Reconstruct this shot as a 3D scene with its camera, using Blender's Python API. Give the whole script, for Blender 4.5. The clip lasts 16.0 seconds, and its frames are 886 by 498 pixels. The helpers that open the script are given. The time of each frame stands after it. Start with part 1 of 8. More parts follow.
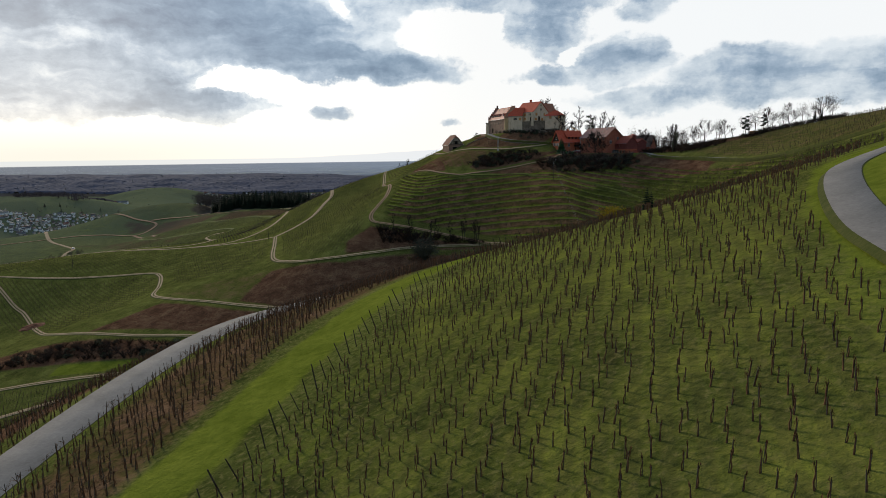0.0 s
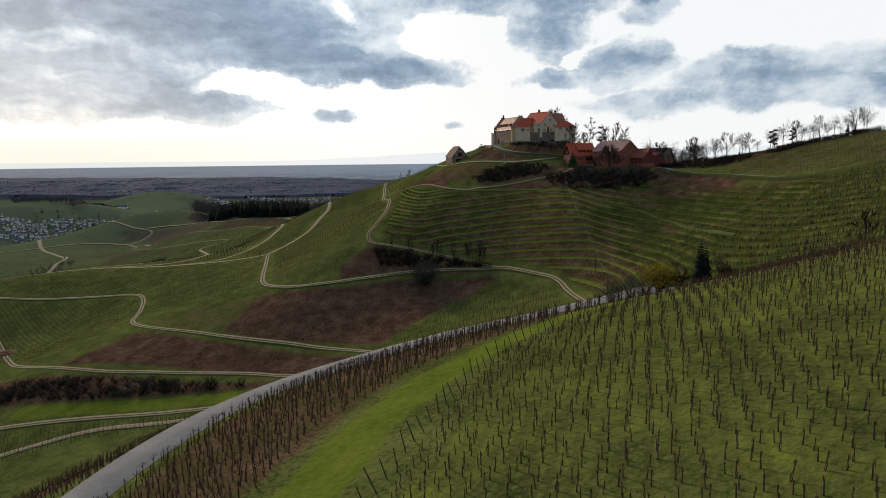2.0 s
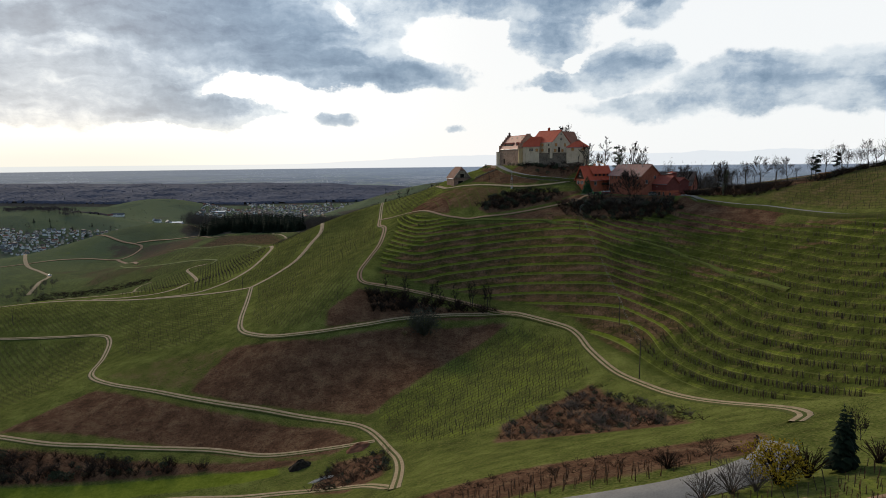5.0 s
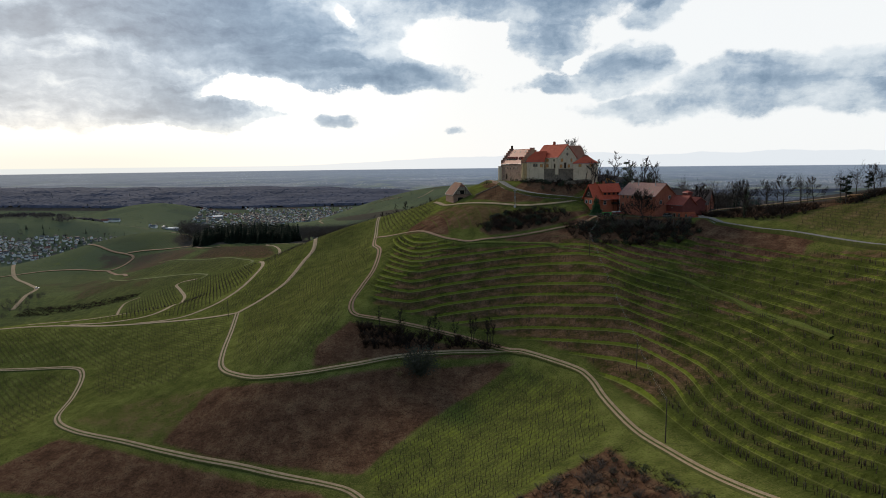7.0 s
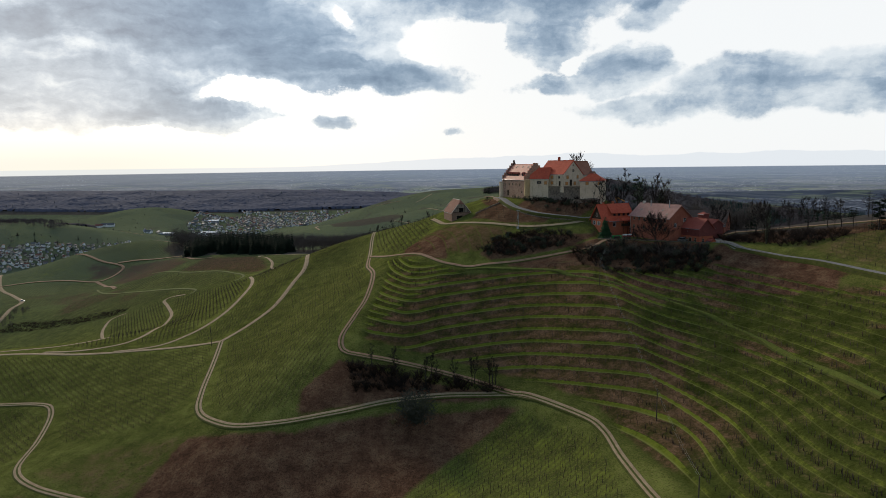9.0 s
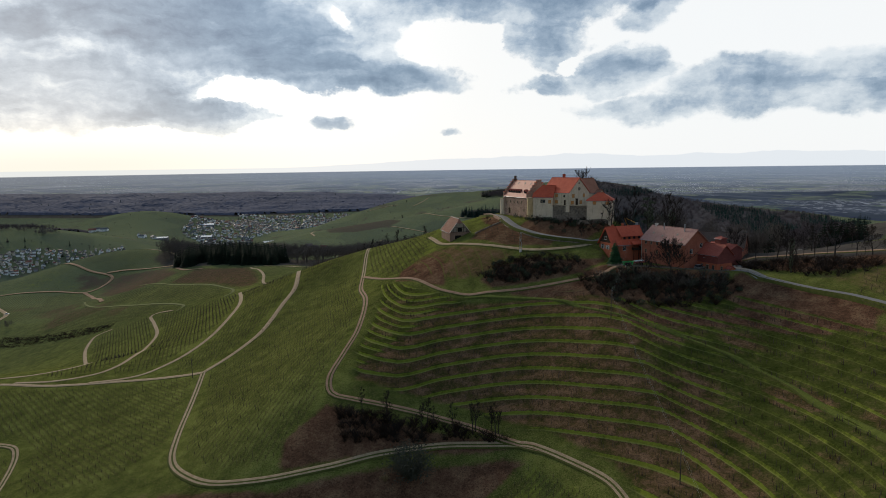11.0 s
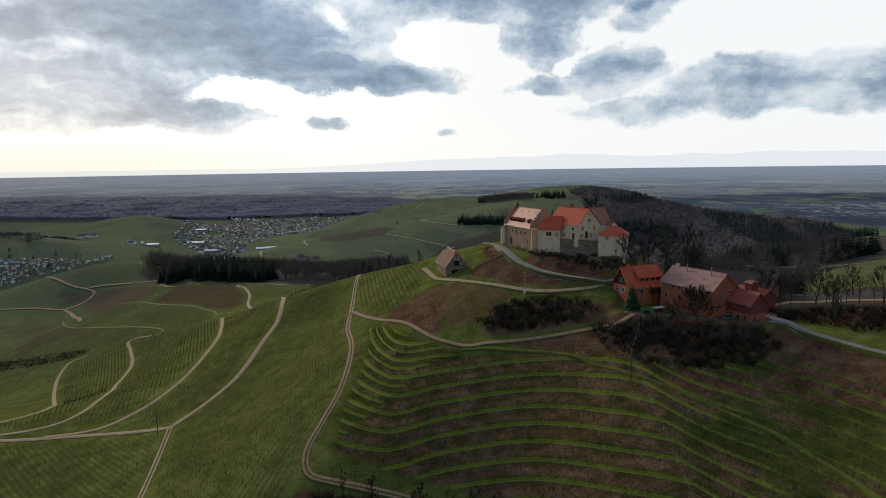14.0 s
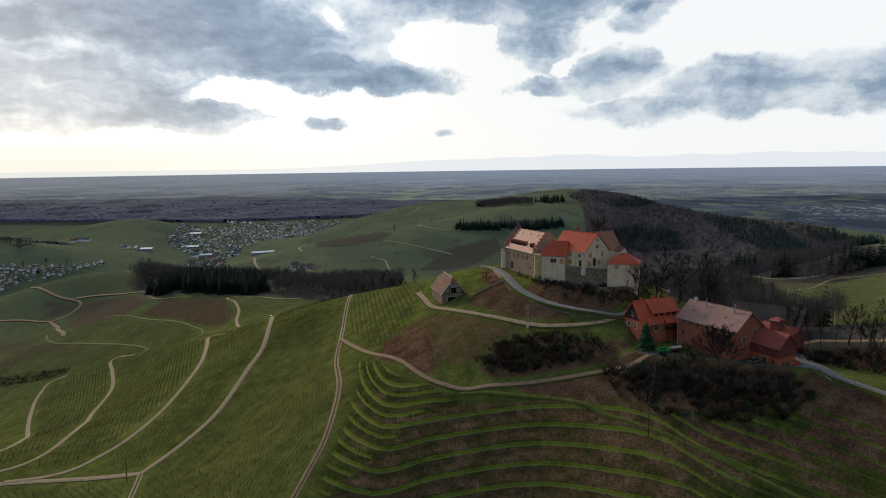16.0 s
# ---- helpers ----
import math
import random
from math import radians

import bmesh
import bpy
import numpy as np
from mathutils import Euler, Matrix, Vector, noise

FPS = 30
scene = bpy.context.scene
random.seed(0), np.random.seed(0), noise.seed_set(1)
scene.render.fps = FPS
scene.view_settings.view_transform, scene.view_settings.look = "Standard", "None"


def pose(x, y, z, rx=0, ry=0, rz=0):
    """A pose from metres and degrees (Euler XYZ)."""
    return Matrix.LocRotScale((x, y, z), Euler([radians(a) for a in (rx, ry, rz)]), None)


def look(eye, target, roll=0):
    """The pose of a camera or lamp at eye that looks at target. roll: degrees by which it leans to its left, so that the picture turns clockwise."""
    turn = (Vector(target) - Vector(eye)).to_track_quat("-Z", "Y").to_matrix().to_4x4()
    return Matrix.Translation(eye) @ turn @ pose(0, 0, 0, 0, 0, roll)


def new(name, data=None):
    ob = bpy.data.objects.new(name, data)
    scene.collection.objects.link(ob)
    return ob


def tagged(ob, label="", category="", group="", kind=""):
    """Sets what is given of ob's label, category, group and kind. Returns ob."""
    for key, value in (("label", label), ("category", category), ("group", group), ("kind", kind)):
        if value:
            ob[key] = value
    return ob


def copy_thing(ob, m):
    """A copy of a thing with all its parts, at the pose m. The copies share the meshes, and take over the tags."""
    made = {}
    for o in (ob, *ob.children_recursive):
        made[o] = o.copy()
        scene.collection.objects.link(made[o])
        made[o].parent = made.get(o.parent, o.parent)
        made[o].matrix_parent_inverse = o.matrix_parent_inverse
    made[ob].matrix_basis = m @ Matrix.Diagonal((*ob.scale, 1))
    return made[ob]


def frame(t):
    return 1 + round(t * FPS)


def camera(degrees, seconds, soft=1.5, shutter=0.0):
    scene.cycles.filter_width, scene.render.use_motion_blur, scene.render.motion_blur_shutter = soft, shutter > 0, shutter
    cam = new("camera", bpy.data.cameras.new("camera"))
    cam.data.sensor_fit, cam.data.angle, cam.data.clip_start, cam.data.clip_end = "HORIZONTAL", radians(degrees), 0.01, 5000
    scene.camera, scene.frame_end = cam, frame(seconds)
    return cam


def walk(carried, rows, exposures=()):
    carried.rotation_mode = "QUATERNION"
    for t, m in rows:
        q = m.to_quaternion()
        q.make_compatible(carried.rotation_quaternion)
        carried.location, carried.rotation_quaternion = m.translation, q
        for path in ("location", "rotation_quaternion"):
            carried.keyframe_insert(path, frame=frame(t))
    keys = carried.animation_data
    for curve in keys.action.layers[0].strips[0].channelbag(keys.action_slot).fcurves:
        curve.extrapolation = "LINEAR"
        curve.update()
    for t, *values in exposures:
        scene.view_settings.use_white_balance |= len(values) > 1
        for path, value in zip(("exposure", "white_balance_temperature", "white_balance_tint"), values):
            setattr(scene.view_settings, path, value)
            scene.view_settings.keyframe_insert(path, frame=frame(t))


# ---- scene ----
cam = camera(70.0, 16.0, 0.75)
# seconds, place of the camera, yaw, pitch and roll in degrees
PATH = [
    (0, 0.11, -0.15, -0.04, -0.010, -8.362, -0.717),
    (1, 0.13, 12.49, 2.89, 0.130, -8.229, -0.628),
    (2, 0.25, 25.01, 6.12, 0.241, -8.104, -0.578),
    (3, 0.43, 37.35, 9.58, 0.324, -7.989, -0.560),
    (4, 0.64, 49.46, 13.23, 0.376, -7.885, -0.566),
    (5, 0.85, 61.31, 17.03, 0.398, -7.795, -0.590),
    (6, 1.05, 72.89, 20.92, 0.392, -7.719, -0.626),
    (7, 1.21, 84.17, 24.89, 0.359, -7.656, -0.669),
    (8, 1.35, 95.19, 28.89, 0.301, -7.606, -0.713),
    (9, 1.47, 105.97, 32.92, 0.221, -7.569, -0.754),
    (10, 1.56, 116.54, 36.94, 0.124, -7.542, -0.791),
    (11, 1.67, 126.98, 40.95, 0.014, -7.524, -0.819),
    (12, 1.80, 137.34, 44.95, -0.104, -7.511, -0.838),
    (13, 2.00, 147.73, 48.93, -0.225, -7.501, -0.846),
    (14, 2.31, 158.25, 52.90, -0.341, -7.489, -0.843),
    (15, 2.77, 169.01, 56.86, -0.445, -7.470, -0.829),
    (16, 3.45, 180.16, 60.85, -0.529, -7.441, -0.804),
]


def flown(x, y, z, yaw, pitch, roll):
    return pose(x, y, z, 90 + pitch, 0, yaw) @ pose(0, 0, 0, 0, 0, roll)


walk(cam, [(row[0], flown(*row[1:])) for row in PATH])

# ---- the sky, the sun ----
SUN_TURN, SUN_HEIGHT = -33.0, 13.0          # degrees to the right of ahead (+y), above the horizon


def node(tree, kind, operation="", data_type="", smooth=False, ends=()):
    """A shader node; ends: (input number, value) pairs."""
    n = tree.nodes.new(kind)
    if operation:
        n.operation = operation
    if data_type:
        n.data_type = data_type
    if smooth:
        n.interpolation_type = "SMOOTHSTEP"
    for i, value in ends:
        n.inputs[i].default_value = value
    return n


def wire(tree, *pairs):
    for a, b in pairs:
        tree.links.new(a, b)


def calc(tree, op, a, b=0.0, clamp=False):
    n = node(tree, "ShaderNodeMath", op)
    n.use_clamp = clamp
    for i, v in enumerate((a, b)):
        if isinstance(v, (int, float)):
            n.inputs[i].default_value = v
        else:
            tree.links.new(v, n.inputs[i])
    return n.outputs[0]


def step_up(tree, value, low, high, to_low=0.0, to_high=1.0):
    n = node(tree, "ShaderNodeMapRange", smooth=True, ends=((1, low), (2, high), (3, to_low), (4, to_high)))
    tree.links.new(value, n.inputs[0])
    return n.outputs[0]


def blend(tree, factor, a, b):
    n = node(tree, "ShaderNodeMix", data_type="RGBA")
    for i, v in ((0, factor), (6, a), (7, b)):
        if isinstance(v, (int, float, tuple)):
            n.inputs[i].default_value = v if not isinstance(v, tuple) else (*v, 1)
        else:
            tree.links.new(v, n.inputs[i])
    return n.outputs[2]


def cloud_noise(tree, vector, scale, detail, rough=0.55, warp=0.0):
    n = node(tree, "ShaderNodeTexNoise", ends=((2, scale), (3, detail), (4, rough), (8, warp)))
    tree.links.new(vector, n.inputs[0])
    return n.outputs[0]


def plain_colours(t, where):
    """Fields, copses and villages of the wide plain, in colours blued for distance haze; where: the plan in kilometres.
    """
    plan = node(t, "ShaderNodeMapping")
    plan.inputs[2].default_value, plan.inputs[3].default_value = (0, 0, radians(24)), (1.0, 0.55, 0.0)
    wire(t, (where, plan.inputs[0]))
    cell = node(t, "ShaderNodeTexVoronoi", ends=((2, 5.5),))
    wire(t, (plan.outputs[0], cell.inputs["Vector"]))
    pick = node(t, "ShaderNodeSeparateColor")
    wire(t, (cell.outputs["Color"], pick.inputs[0]))
    worked = cloud_noise(t, plan.outputs[0], 0.75, 4, 0.55)
    copse = cloud_noise(t, plan.outputs[0], 1.5, 6, 0.62)
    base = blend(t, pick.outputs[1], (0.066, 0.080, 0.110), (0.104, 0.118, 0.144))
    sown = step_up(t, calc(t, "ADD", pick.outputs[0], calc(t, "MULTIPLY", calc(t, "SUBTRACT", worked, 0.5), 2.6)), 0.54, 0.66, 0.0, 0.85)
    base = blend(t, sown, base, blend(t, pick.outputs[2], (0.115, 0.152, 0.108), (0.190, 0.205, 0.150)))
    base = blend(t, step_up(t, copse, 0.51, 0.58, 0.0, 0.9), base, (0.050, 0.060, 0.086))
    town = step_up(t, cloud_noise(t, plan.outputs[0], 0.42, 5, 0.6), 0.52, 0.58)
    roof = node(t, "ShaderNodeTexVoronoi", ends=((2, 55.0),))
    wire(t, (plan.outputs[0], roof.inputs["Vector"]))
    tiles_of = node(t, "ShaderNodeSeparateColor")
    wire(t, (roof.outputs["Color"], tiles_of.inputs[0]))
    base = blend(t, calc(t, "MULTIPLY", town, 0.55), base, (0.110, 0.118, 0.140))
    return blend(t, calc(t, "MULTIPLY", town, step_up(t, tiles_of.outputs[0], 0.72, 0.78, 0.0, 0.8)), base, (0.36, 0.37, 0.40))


def make_sky():
    world = bpy.data.worlds.new("world")
    scene.world = world
    world.use_nodes = True
    t = world.node_tree
    t.nodes.clear()
    out, back = node(t, "ShaderNodeOutputWorld"), node(t, "ShaderNodeBackground")
    wire(t, (back.outputs[0], out.inputs[0]))
    clear = node(t, "ShaderNodeTexSky")
    clear.sky_type, clear.sun_disc = "NISHITA", False
    clear.sun_elevation, clear.sun_rotation = radians(SUN_HEIGHT), radians(SUN_TURN)
    clear_dim = node(t, "ShaderNodeVectorMath", "SCALE", ends=((3, 0.06),))
    wire(t, (clear.outputs[0], clear_dim.inputs[0]))
    where = node(t, "ShaderNodeTexCoord").outputs["Generated"]
    apart = node(t, "ShaderNodeSeparateXYZ")
    wire(t, (where, apart.inputs[0]))
    x, y, z = apart.outputs
    turn = calc(t, "MULTIPLY", calc(t, "ARCTAN2", x, y), 57.2958)     # degrees to the right of ahead
    rise = calc(t, "MULTIPLY", calc(t, "ARCSINE", z), 57.2958)        # degrees above the horizon
    flat = node(t, "ShaderNodeCombineXYZ")
    wire(t, (turn, flat.inputs[0]), (rise, flat.inputs[1]))
    # billows, a little drawn out along the horizon; their outlines are bent by slow and fast swirls
    long_map = node(t, "ShaderNodeMapping")
    long_map.inputs[3].default_value = (0.10, 0.125, 1)
    wire(t, (flat.outputs[0], long_map.inputs[0]))
    wave = cloud_noise(t, long_map.outputs[0], 1.6, 10, 0.56, 0.2)
    puff = cloud_noise(t, long_map.outputs[0], 5.5, 9, 0.62, 0.1)
    swirl = node(t, "ShaderNodeTexNoise", ends=((2, 1.5), (3, 6), (4, 0.6)))
    wire(t, (long_map.outputs[0], swirl.inputs[0]))
    off = node(t, "ShaderNodeVectorMath", "MULTIPLY_ADD")
    off.inputs[1].default_value, off.inputs[2].default_value = (7.5, 4.2, 0), (-3.75, -2.1, 0)
    wire(t, (swirl.outputs["Color"], off.inputs[0]))
    bent = node(t, "ShaderNodeVectorMath", "ADD")
    wire(t, (flat.outputs[0], bent.inputs[0]), (off.outputs[0], bent.inputs[1]))
    under = node(t, "ShaderNodeMapping")
    under.inputs[1].default_value, under.inputs[3].default_value = (0.3, 0.12, 0.5), (0.055, 0.15, 1)
    wire(t, (bent.outputs[0], under.inputs[0]))
    belly = cloud_noise(t, under.outputs[0], 1.4, 6, 0.52, 0.15)
    # banks of cloud, and gaps torn into them: turn, rise, half width, half height, tilt, weight
    banks = [(-20, 12.4, 17, 4.0, -4, 1.6), (-14, 8.9, 15, 2.1, -6, 1.6), (-4.6, 7.9, 6.5, 1.5, -4, 1.3), (-31, 6.6, 13, 3.0, 0, 1.7), (-23, 4.9, 9, 1.5, 2, 1.3), (-34, 10.5, 9, 3.5, 0, 1.2),
             (-25, 15.6, 20, 3.2, 0, 1.5), (5, 14.6, 13, 2.6, -2, 1.1), (-1, 12.2, 5.5, 1.7, -8, 0.7), (9, 10.8, 3.6, 2.9, 0, 0.9), (17.5, 12.4, 2.8, 1.7, 8, 0.8),
             (15.3, 7.6, 4.2, 2.0, 6, 1.05), (9, 6.5, 3.6, 1.0, 0, 0.65), (28.8, 6.0, 10, 2.4, 0, 0.95), (34.5, 5.4, 5.5, 2.0, 0, 0.8), (18, 4.5, 8, 1.1, 0, 0.5), (-9.4, 4.0, 2.0, 0.55, 0, 0.5), (0.6, 3.0, 1.5, 0.35, 0, 0.35)]
    gaps = [(-16.4, 6.0, 4.2, 1.1, -4, 1.5), (-8.2, 12.8, 1.7, 0.9, -20, 0.9), (0.5, 10.8, 4.5, 1.6, 4, 1.2), (11.6, 8.6, 1.6, 0.7, 20, 0.7)]
    total = None
    for a, b, wide, high, tilt, weight in banks:
        m = node(t, "ShaderNodeMapping")
        m.vector_type = "TEXTURE"
        m.inputs[1].default_value, m.inputs[2].default_value, m.inputs[3].default_value = (a, b, 0), (0, 0, radians(tilt)), (wide, high, 1)
        wire(t, (bent.outputs[0], m.inputs[0]))
        far = node(t, "ShaderNodeVectorMath", "LENGTH")
        wire(t, (m.outputs[0], far.inputs[0]))
        one = calc(t, "MULTIPLY", calc(t, "SUBTRACT", 1.22, far.outputs["Value"]), weight)
        total = one if total is None else calc(t, "MAXIMUM", total, one)
    for a, b, wide, high, tilt, weight in gaps:
        m = node(t, "ShaderNodeMapping")
        m.vector_type = "TEXTURE"
        m.inputs[1].default_value, m.inputs[2].default_value, m.inputs[3].default_value = (a, b, 0), (0, 0, radians(tilt)), (wide, high, 1)
        wire(t, (bent.outputs[0], m.inputs[0]))
        far = node(t, "ShaderNodeVectorMath", "LENGTH")
        wire(t, (m.outputs[0], far.inputs[0]))
        total = calc(t, "SUBTRACT", total, calc(t, "MULTIPLY", calc(t, "MAXIMUM", calc(t, "SUBTRACT", 1.25, far.outputs["Value"]), 0.0), weight))
    # beyond the banks a closed cover goes on over the whole sky
    aside = step_up(t, calc(t, "MAXIMUM", calc(t, "ABSOLUTE", turn), calc(t, "MULTIPLY", rise, 2.2)), 40, 58, -0.5, 1.05)
    total = calc(t, "MAXIMUM", total, aside)
    shape = calc(t, "ADD", total, calc(t, "ADD", calc(t, "MULTIPLY", calc(t, "SUBTRACT", wave, 0.5), 0.7), calc(t, "MULTIPLY", calc(t, "SUBTRACT", puff, 0.5), 0.42)))
    shape = calc(t, "SUBTRACT", shape, step_up(t, rise, 2.6, 0.4, 0.0, 1.2))
    cover = step_up(t, shape, 0.05, 0.30)
    tone = calc(t, "ADD", calc(t, "MULTIPLY", calc(t, "MINIMUM", shape, 0.95), 0.54), calc(t, "ADD", calc(t, "MULTIPLY", calc(t, "SUBTRACT", belly, 0.45), 1.25), calc(t, "MULTIPLY", calc(t, "SUBTRACT", puff, 0.5), 0.6)))
    # long folds along the undersides
    fold_map = node(t, "ShaderNodeMapping")
    fold_map.inputs[2].default_value, fold_map.inputs[3].default_value = (0, 0, radians(-5)), (0.075, 0.34, 1)
    wire(t, (bent.outputs[0], fold_map.inputs[0]))
    fold = cloud_noise(t, fold_map.outputs[0], 1.7, 7, 0.6, 0.35)
    tone = calc(t, "ADD", tone, calc(t, "ADD", calc(t, "MULTIPLY", calc(t, "SUBTRACT", fold, 0.47), 0.95), step_up(t, turn, -8, -26, 0.0, 0.08)))
    tone = calc(t, "ADD", tone, calc(t, "MULTIPLY", calc(t, "MAXIMUM", aside, 0.0), 0.08))
    ramp = node(t, "ShaderNodeValToRGB")
    e = ramp.color_ramp.elements
    e[0].position, e[0].color = 0.02, (0.76, 0.82, 0.87, 1)
    e[1].position, e[1].color = 0.95, (0.135, 0.205, 0.310, 1)
    for at, c in ((0.28, (0.56, 0.64, 0.72)), (0.48, (0.36, 0.455, 0.57)), (0.70, (0.225, 0.315, 0.43))):
        k = e.new(at)
        k.color = (*c, 1)
    wire(t, (tone, ramp.inputs[0]))
    open_sky = blend(t, step_up(t, turn, -6, 22, 0.0, 0.5), (0.985, 0.985, 0.975), (0.90, 0.94, 0.97))
    clouds = blend(t, cover, open_sky, ramp.outputs[0])
    # brightness around the veiled sun
    sun = node(t, "ShaderNodeVectorMath", "DOT_PRODUCT")
    a, b = radians(SUN_TURN), radians(SUN_HEIGHT)
    sun.inputs[1].default_value = (math.sin(a) * math.cos(b), math.cos(a) * math.cos(b), math.sin(b))
    wire(t, (where, sun.inputs[0]))
    near_sun = step_up(t, sun.outputs["Value"], 0.80, 1.0, 0.0, 1.0)
    lit = node(t, "ShaderNodeVectorMath", "SCALE")
    wire(t, (clouds, lit.inputs[0]), (calc(t, "ADD", 1.06, calc(t, "MULTIPLY", near_sun, 0.18)), lit.inputs[3]))
    veil = blend(t, 0.90, clear_dim.outputs[0], lit.outputs[0])
    warm = blend(t, calc(t, "MULTIPLY", step_up(t, rise, 4.5, 0.2), step_up(t, turn, 5, -30)), veil, (1.0, 0.955, 0.83))
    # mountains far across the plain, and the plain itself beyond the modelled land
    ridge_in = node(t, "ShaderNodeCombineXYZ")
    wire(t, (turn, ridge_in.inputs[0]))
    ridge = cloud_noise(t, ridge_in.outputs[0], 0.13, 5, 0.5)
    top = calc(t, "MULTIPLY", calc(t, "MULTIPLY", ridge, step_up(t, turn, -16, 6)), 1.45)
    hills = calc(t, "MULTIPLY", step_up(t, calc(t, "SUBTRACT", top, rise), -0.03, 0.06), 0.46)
    # the mountains take a pale blue that stands for the haze before them
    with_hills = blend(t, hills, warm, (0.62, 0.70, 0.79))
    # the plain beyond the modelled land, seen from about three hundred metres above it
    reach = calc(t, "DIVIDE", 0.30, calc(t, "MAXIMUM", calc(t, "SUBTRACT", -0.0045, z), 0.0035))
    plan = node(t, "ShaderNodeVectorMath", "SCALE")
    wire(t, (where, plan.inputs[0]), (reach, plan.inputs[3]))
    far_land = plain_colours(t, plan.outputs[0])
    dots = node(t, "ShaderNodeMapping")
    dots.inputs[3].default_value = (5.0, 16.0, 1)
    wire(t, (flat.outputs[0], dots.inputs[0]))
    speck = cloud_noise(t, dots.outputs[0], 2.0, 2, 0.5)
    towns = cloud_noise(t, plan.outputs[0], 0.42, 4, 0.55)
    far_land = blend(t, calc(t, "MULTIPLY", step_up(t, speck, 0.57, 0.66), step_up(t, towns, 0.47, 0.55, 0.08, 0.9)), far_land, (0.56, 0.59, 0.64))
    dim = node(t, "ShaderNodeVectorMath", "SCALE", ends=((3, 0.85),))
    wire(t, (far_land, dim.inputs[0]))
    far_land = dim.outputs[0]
    # haze mixed into the far plain's colour, stronger towards the horizon
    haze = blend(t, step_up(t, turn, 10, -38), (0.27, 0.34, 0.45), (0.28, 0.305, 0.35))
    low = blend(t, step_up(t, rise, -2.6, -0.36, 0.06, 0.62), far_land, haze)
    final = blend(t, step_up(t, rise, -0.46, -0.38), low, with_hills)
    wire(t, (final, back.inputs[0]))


make_sky()
lamp = bpy.data.lights.new("sun", "SUN")
lamp.energy, lamp.angle, lamp.color = 2.2, radians(10), (1.0, 0.89, 0.72)
a, b = radians(SUN_TURN), radians(SUN_HEIGHT + 12)
new("sun", lamp).matrix_world = look((math.sin(a) * math.cos(b) * 900, math.cos(a) * math.cos(b) * 900, math.sin(b) * 900), (0, 0, 0))



# ---- materials of the land ----
def material(name):
    m = bpy.data.materials.new(name)
    m.use_nodes = True
    t = m.node_tree
    t.nodes.clear()
    out, skin = node(t, "ShaderNodeOutputMaterial"), node(t, "ShaderNodeBsdfPrincipled")
    wire(t, (skin.outputs[0], out.inputs[0]))
    return m, t, skin


def spot(tree, scale, detail=4.0, rough=0.6, stretch=None):
    """Noise over the place in metres; scale is the size of its patches."""
    where = node(tree, "ShaderNodeNewGeometry").outputs["Position"]
    if stretch:
        m = node(tree, "ShaderNodeMapping")
        m.inputs[3].default_value = stretch
        tree.links.new(where, m.inputs[0])
        where = m.outputs[0]
    n = node(tree, "ShaderNodeTexNoise", ends=((2, 1.0 / scale), (3, detail), (4, rough)))
    tree.links.new(where, n.inputs[0])
    return n.outputs[0]


def ramp(tree, value, *stops):
    n = node(tree, "ShaderNodeValToRGB")
    e = n.color_ramp.elements
    e[0].position, e[0].color = stops[0][0], (*stops[0][1], 1)
    e[1].position, e[1].color = stops[-1][0], (*stops[-1][1], 1)
    for at, c in stops[1:-1]:
        e.new(at).color = (*c, 1)
    tree.links.new(value, n.inputs[0])
    return n.outputs[0]


def bumped(tree, skin, height, strength, distance):
    n = node(tree, "ShaderNodeBump", ends=((0, strength), (1, distance)))
    tree.links.new(height, n.inputs["Height"])
    tree.links.new(n.outputs[0], skin.inputs["Normal"])


def simple(name, dark, light, size, rough=0.8, bump=0.3, fine=None, metal=0.0):
    """A plain stuff that varies between two colours, at a coarse and a fine scale."""
    m, t, skin = material(name)
    mixed = calc(t, "ADD", calc(t, "MULTIPLY", spot(t, size, 5), 0.6), calc(t, "MULTIPLY", spot(t, fine or size / 7, 4), 0.4))
    wire(t, (ramp(t, mixed, (0.34, dark), (0.66, light)), skin.inputs["Base Color"]))
    skin.inputs["Roughness"].default_value, skin.inputs["Metallic"].default_value = rough, metal
    if rough >= 0.85:
        skin.inputs["Specular IOR Level"].default_value = 0.06
    if bump:
        bumped(t, skin, mixed, bump, (fine or size / 7) * 0.5)
    return m


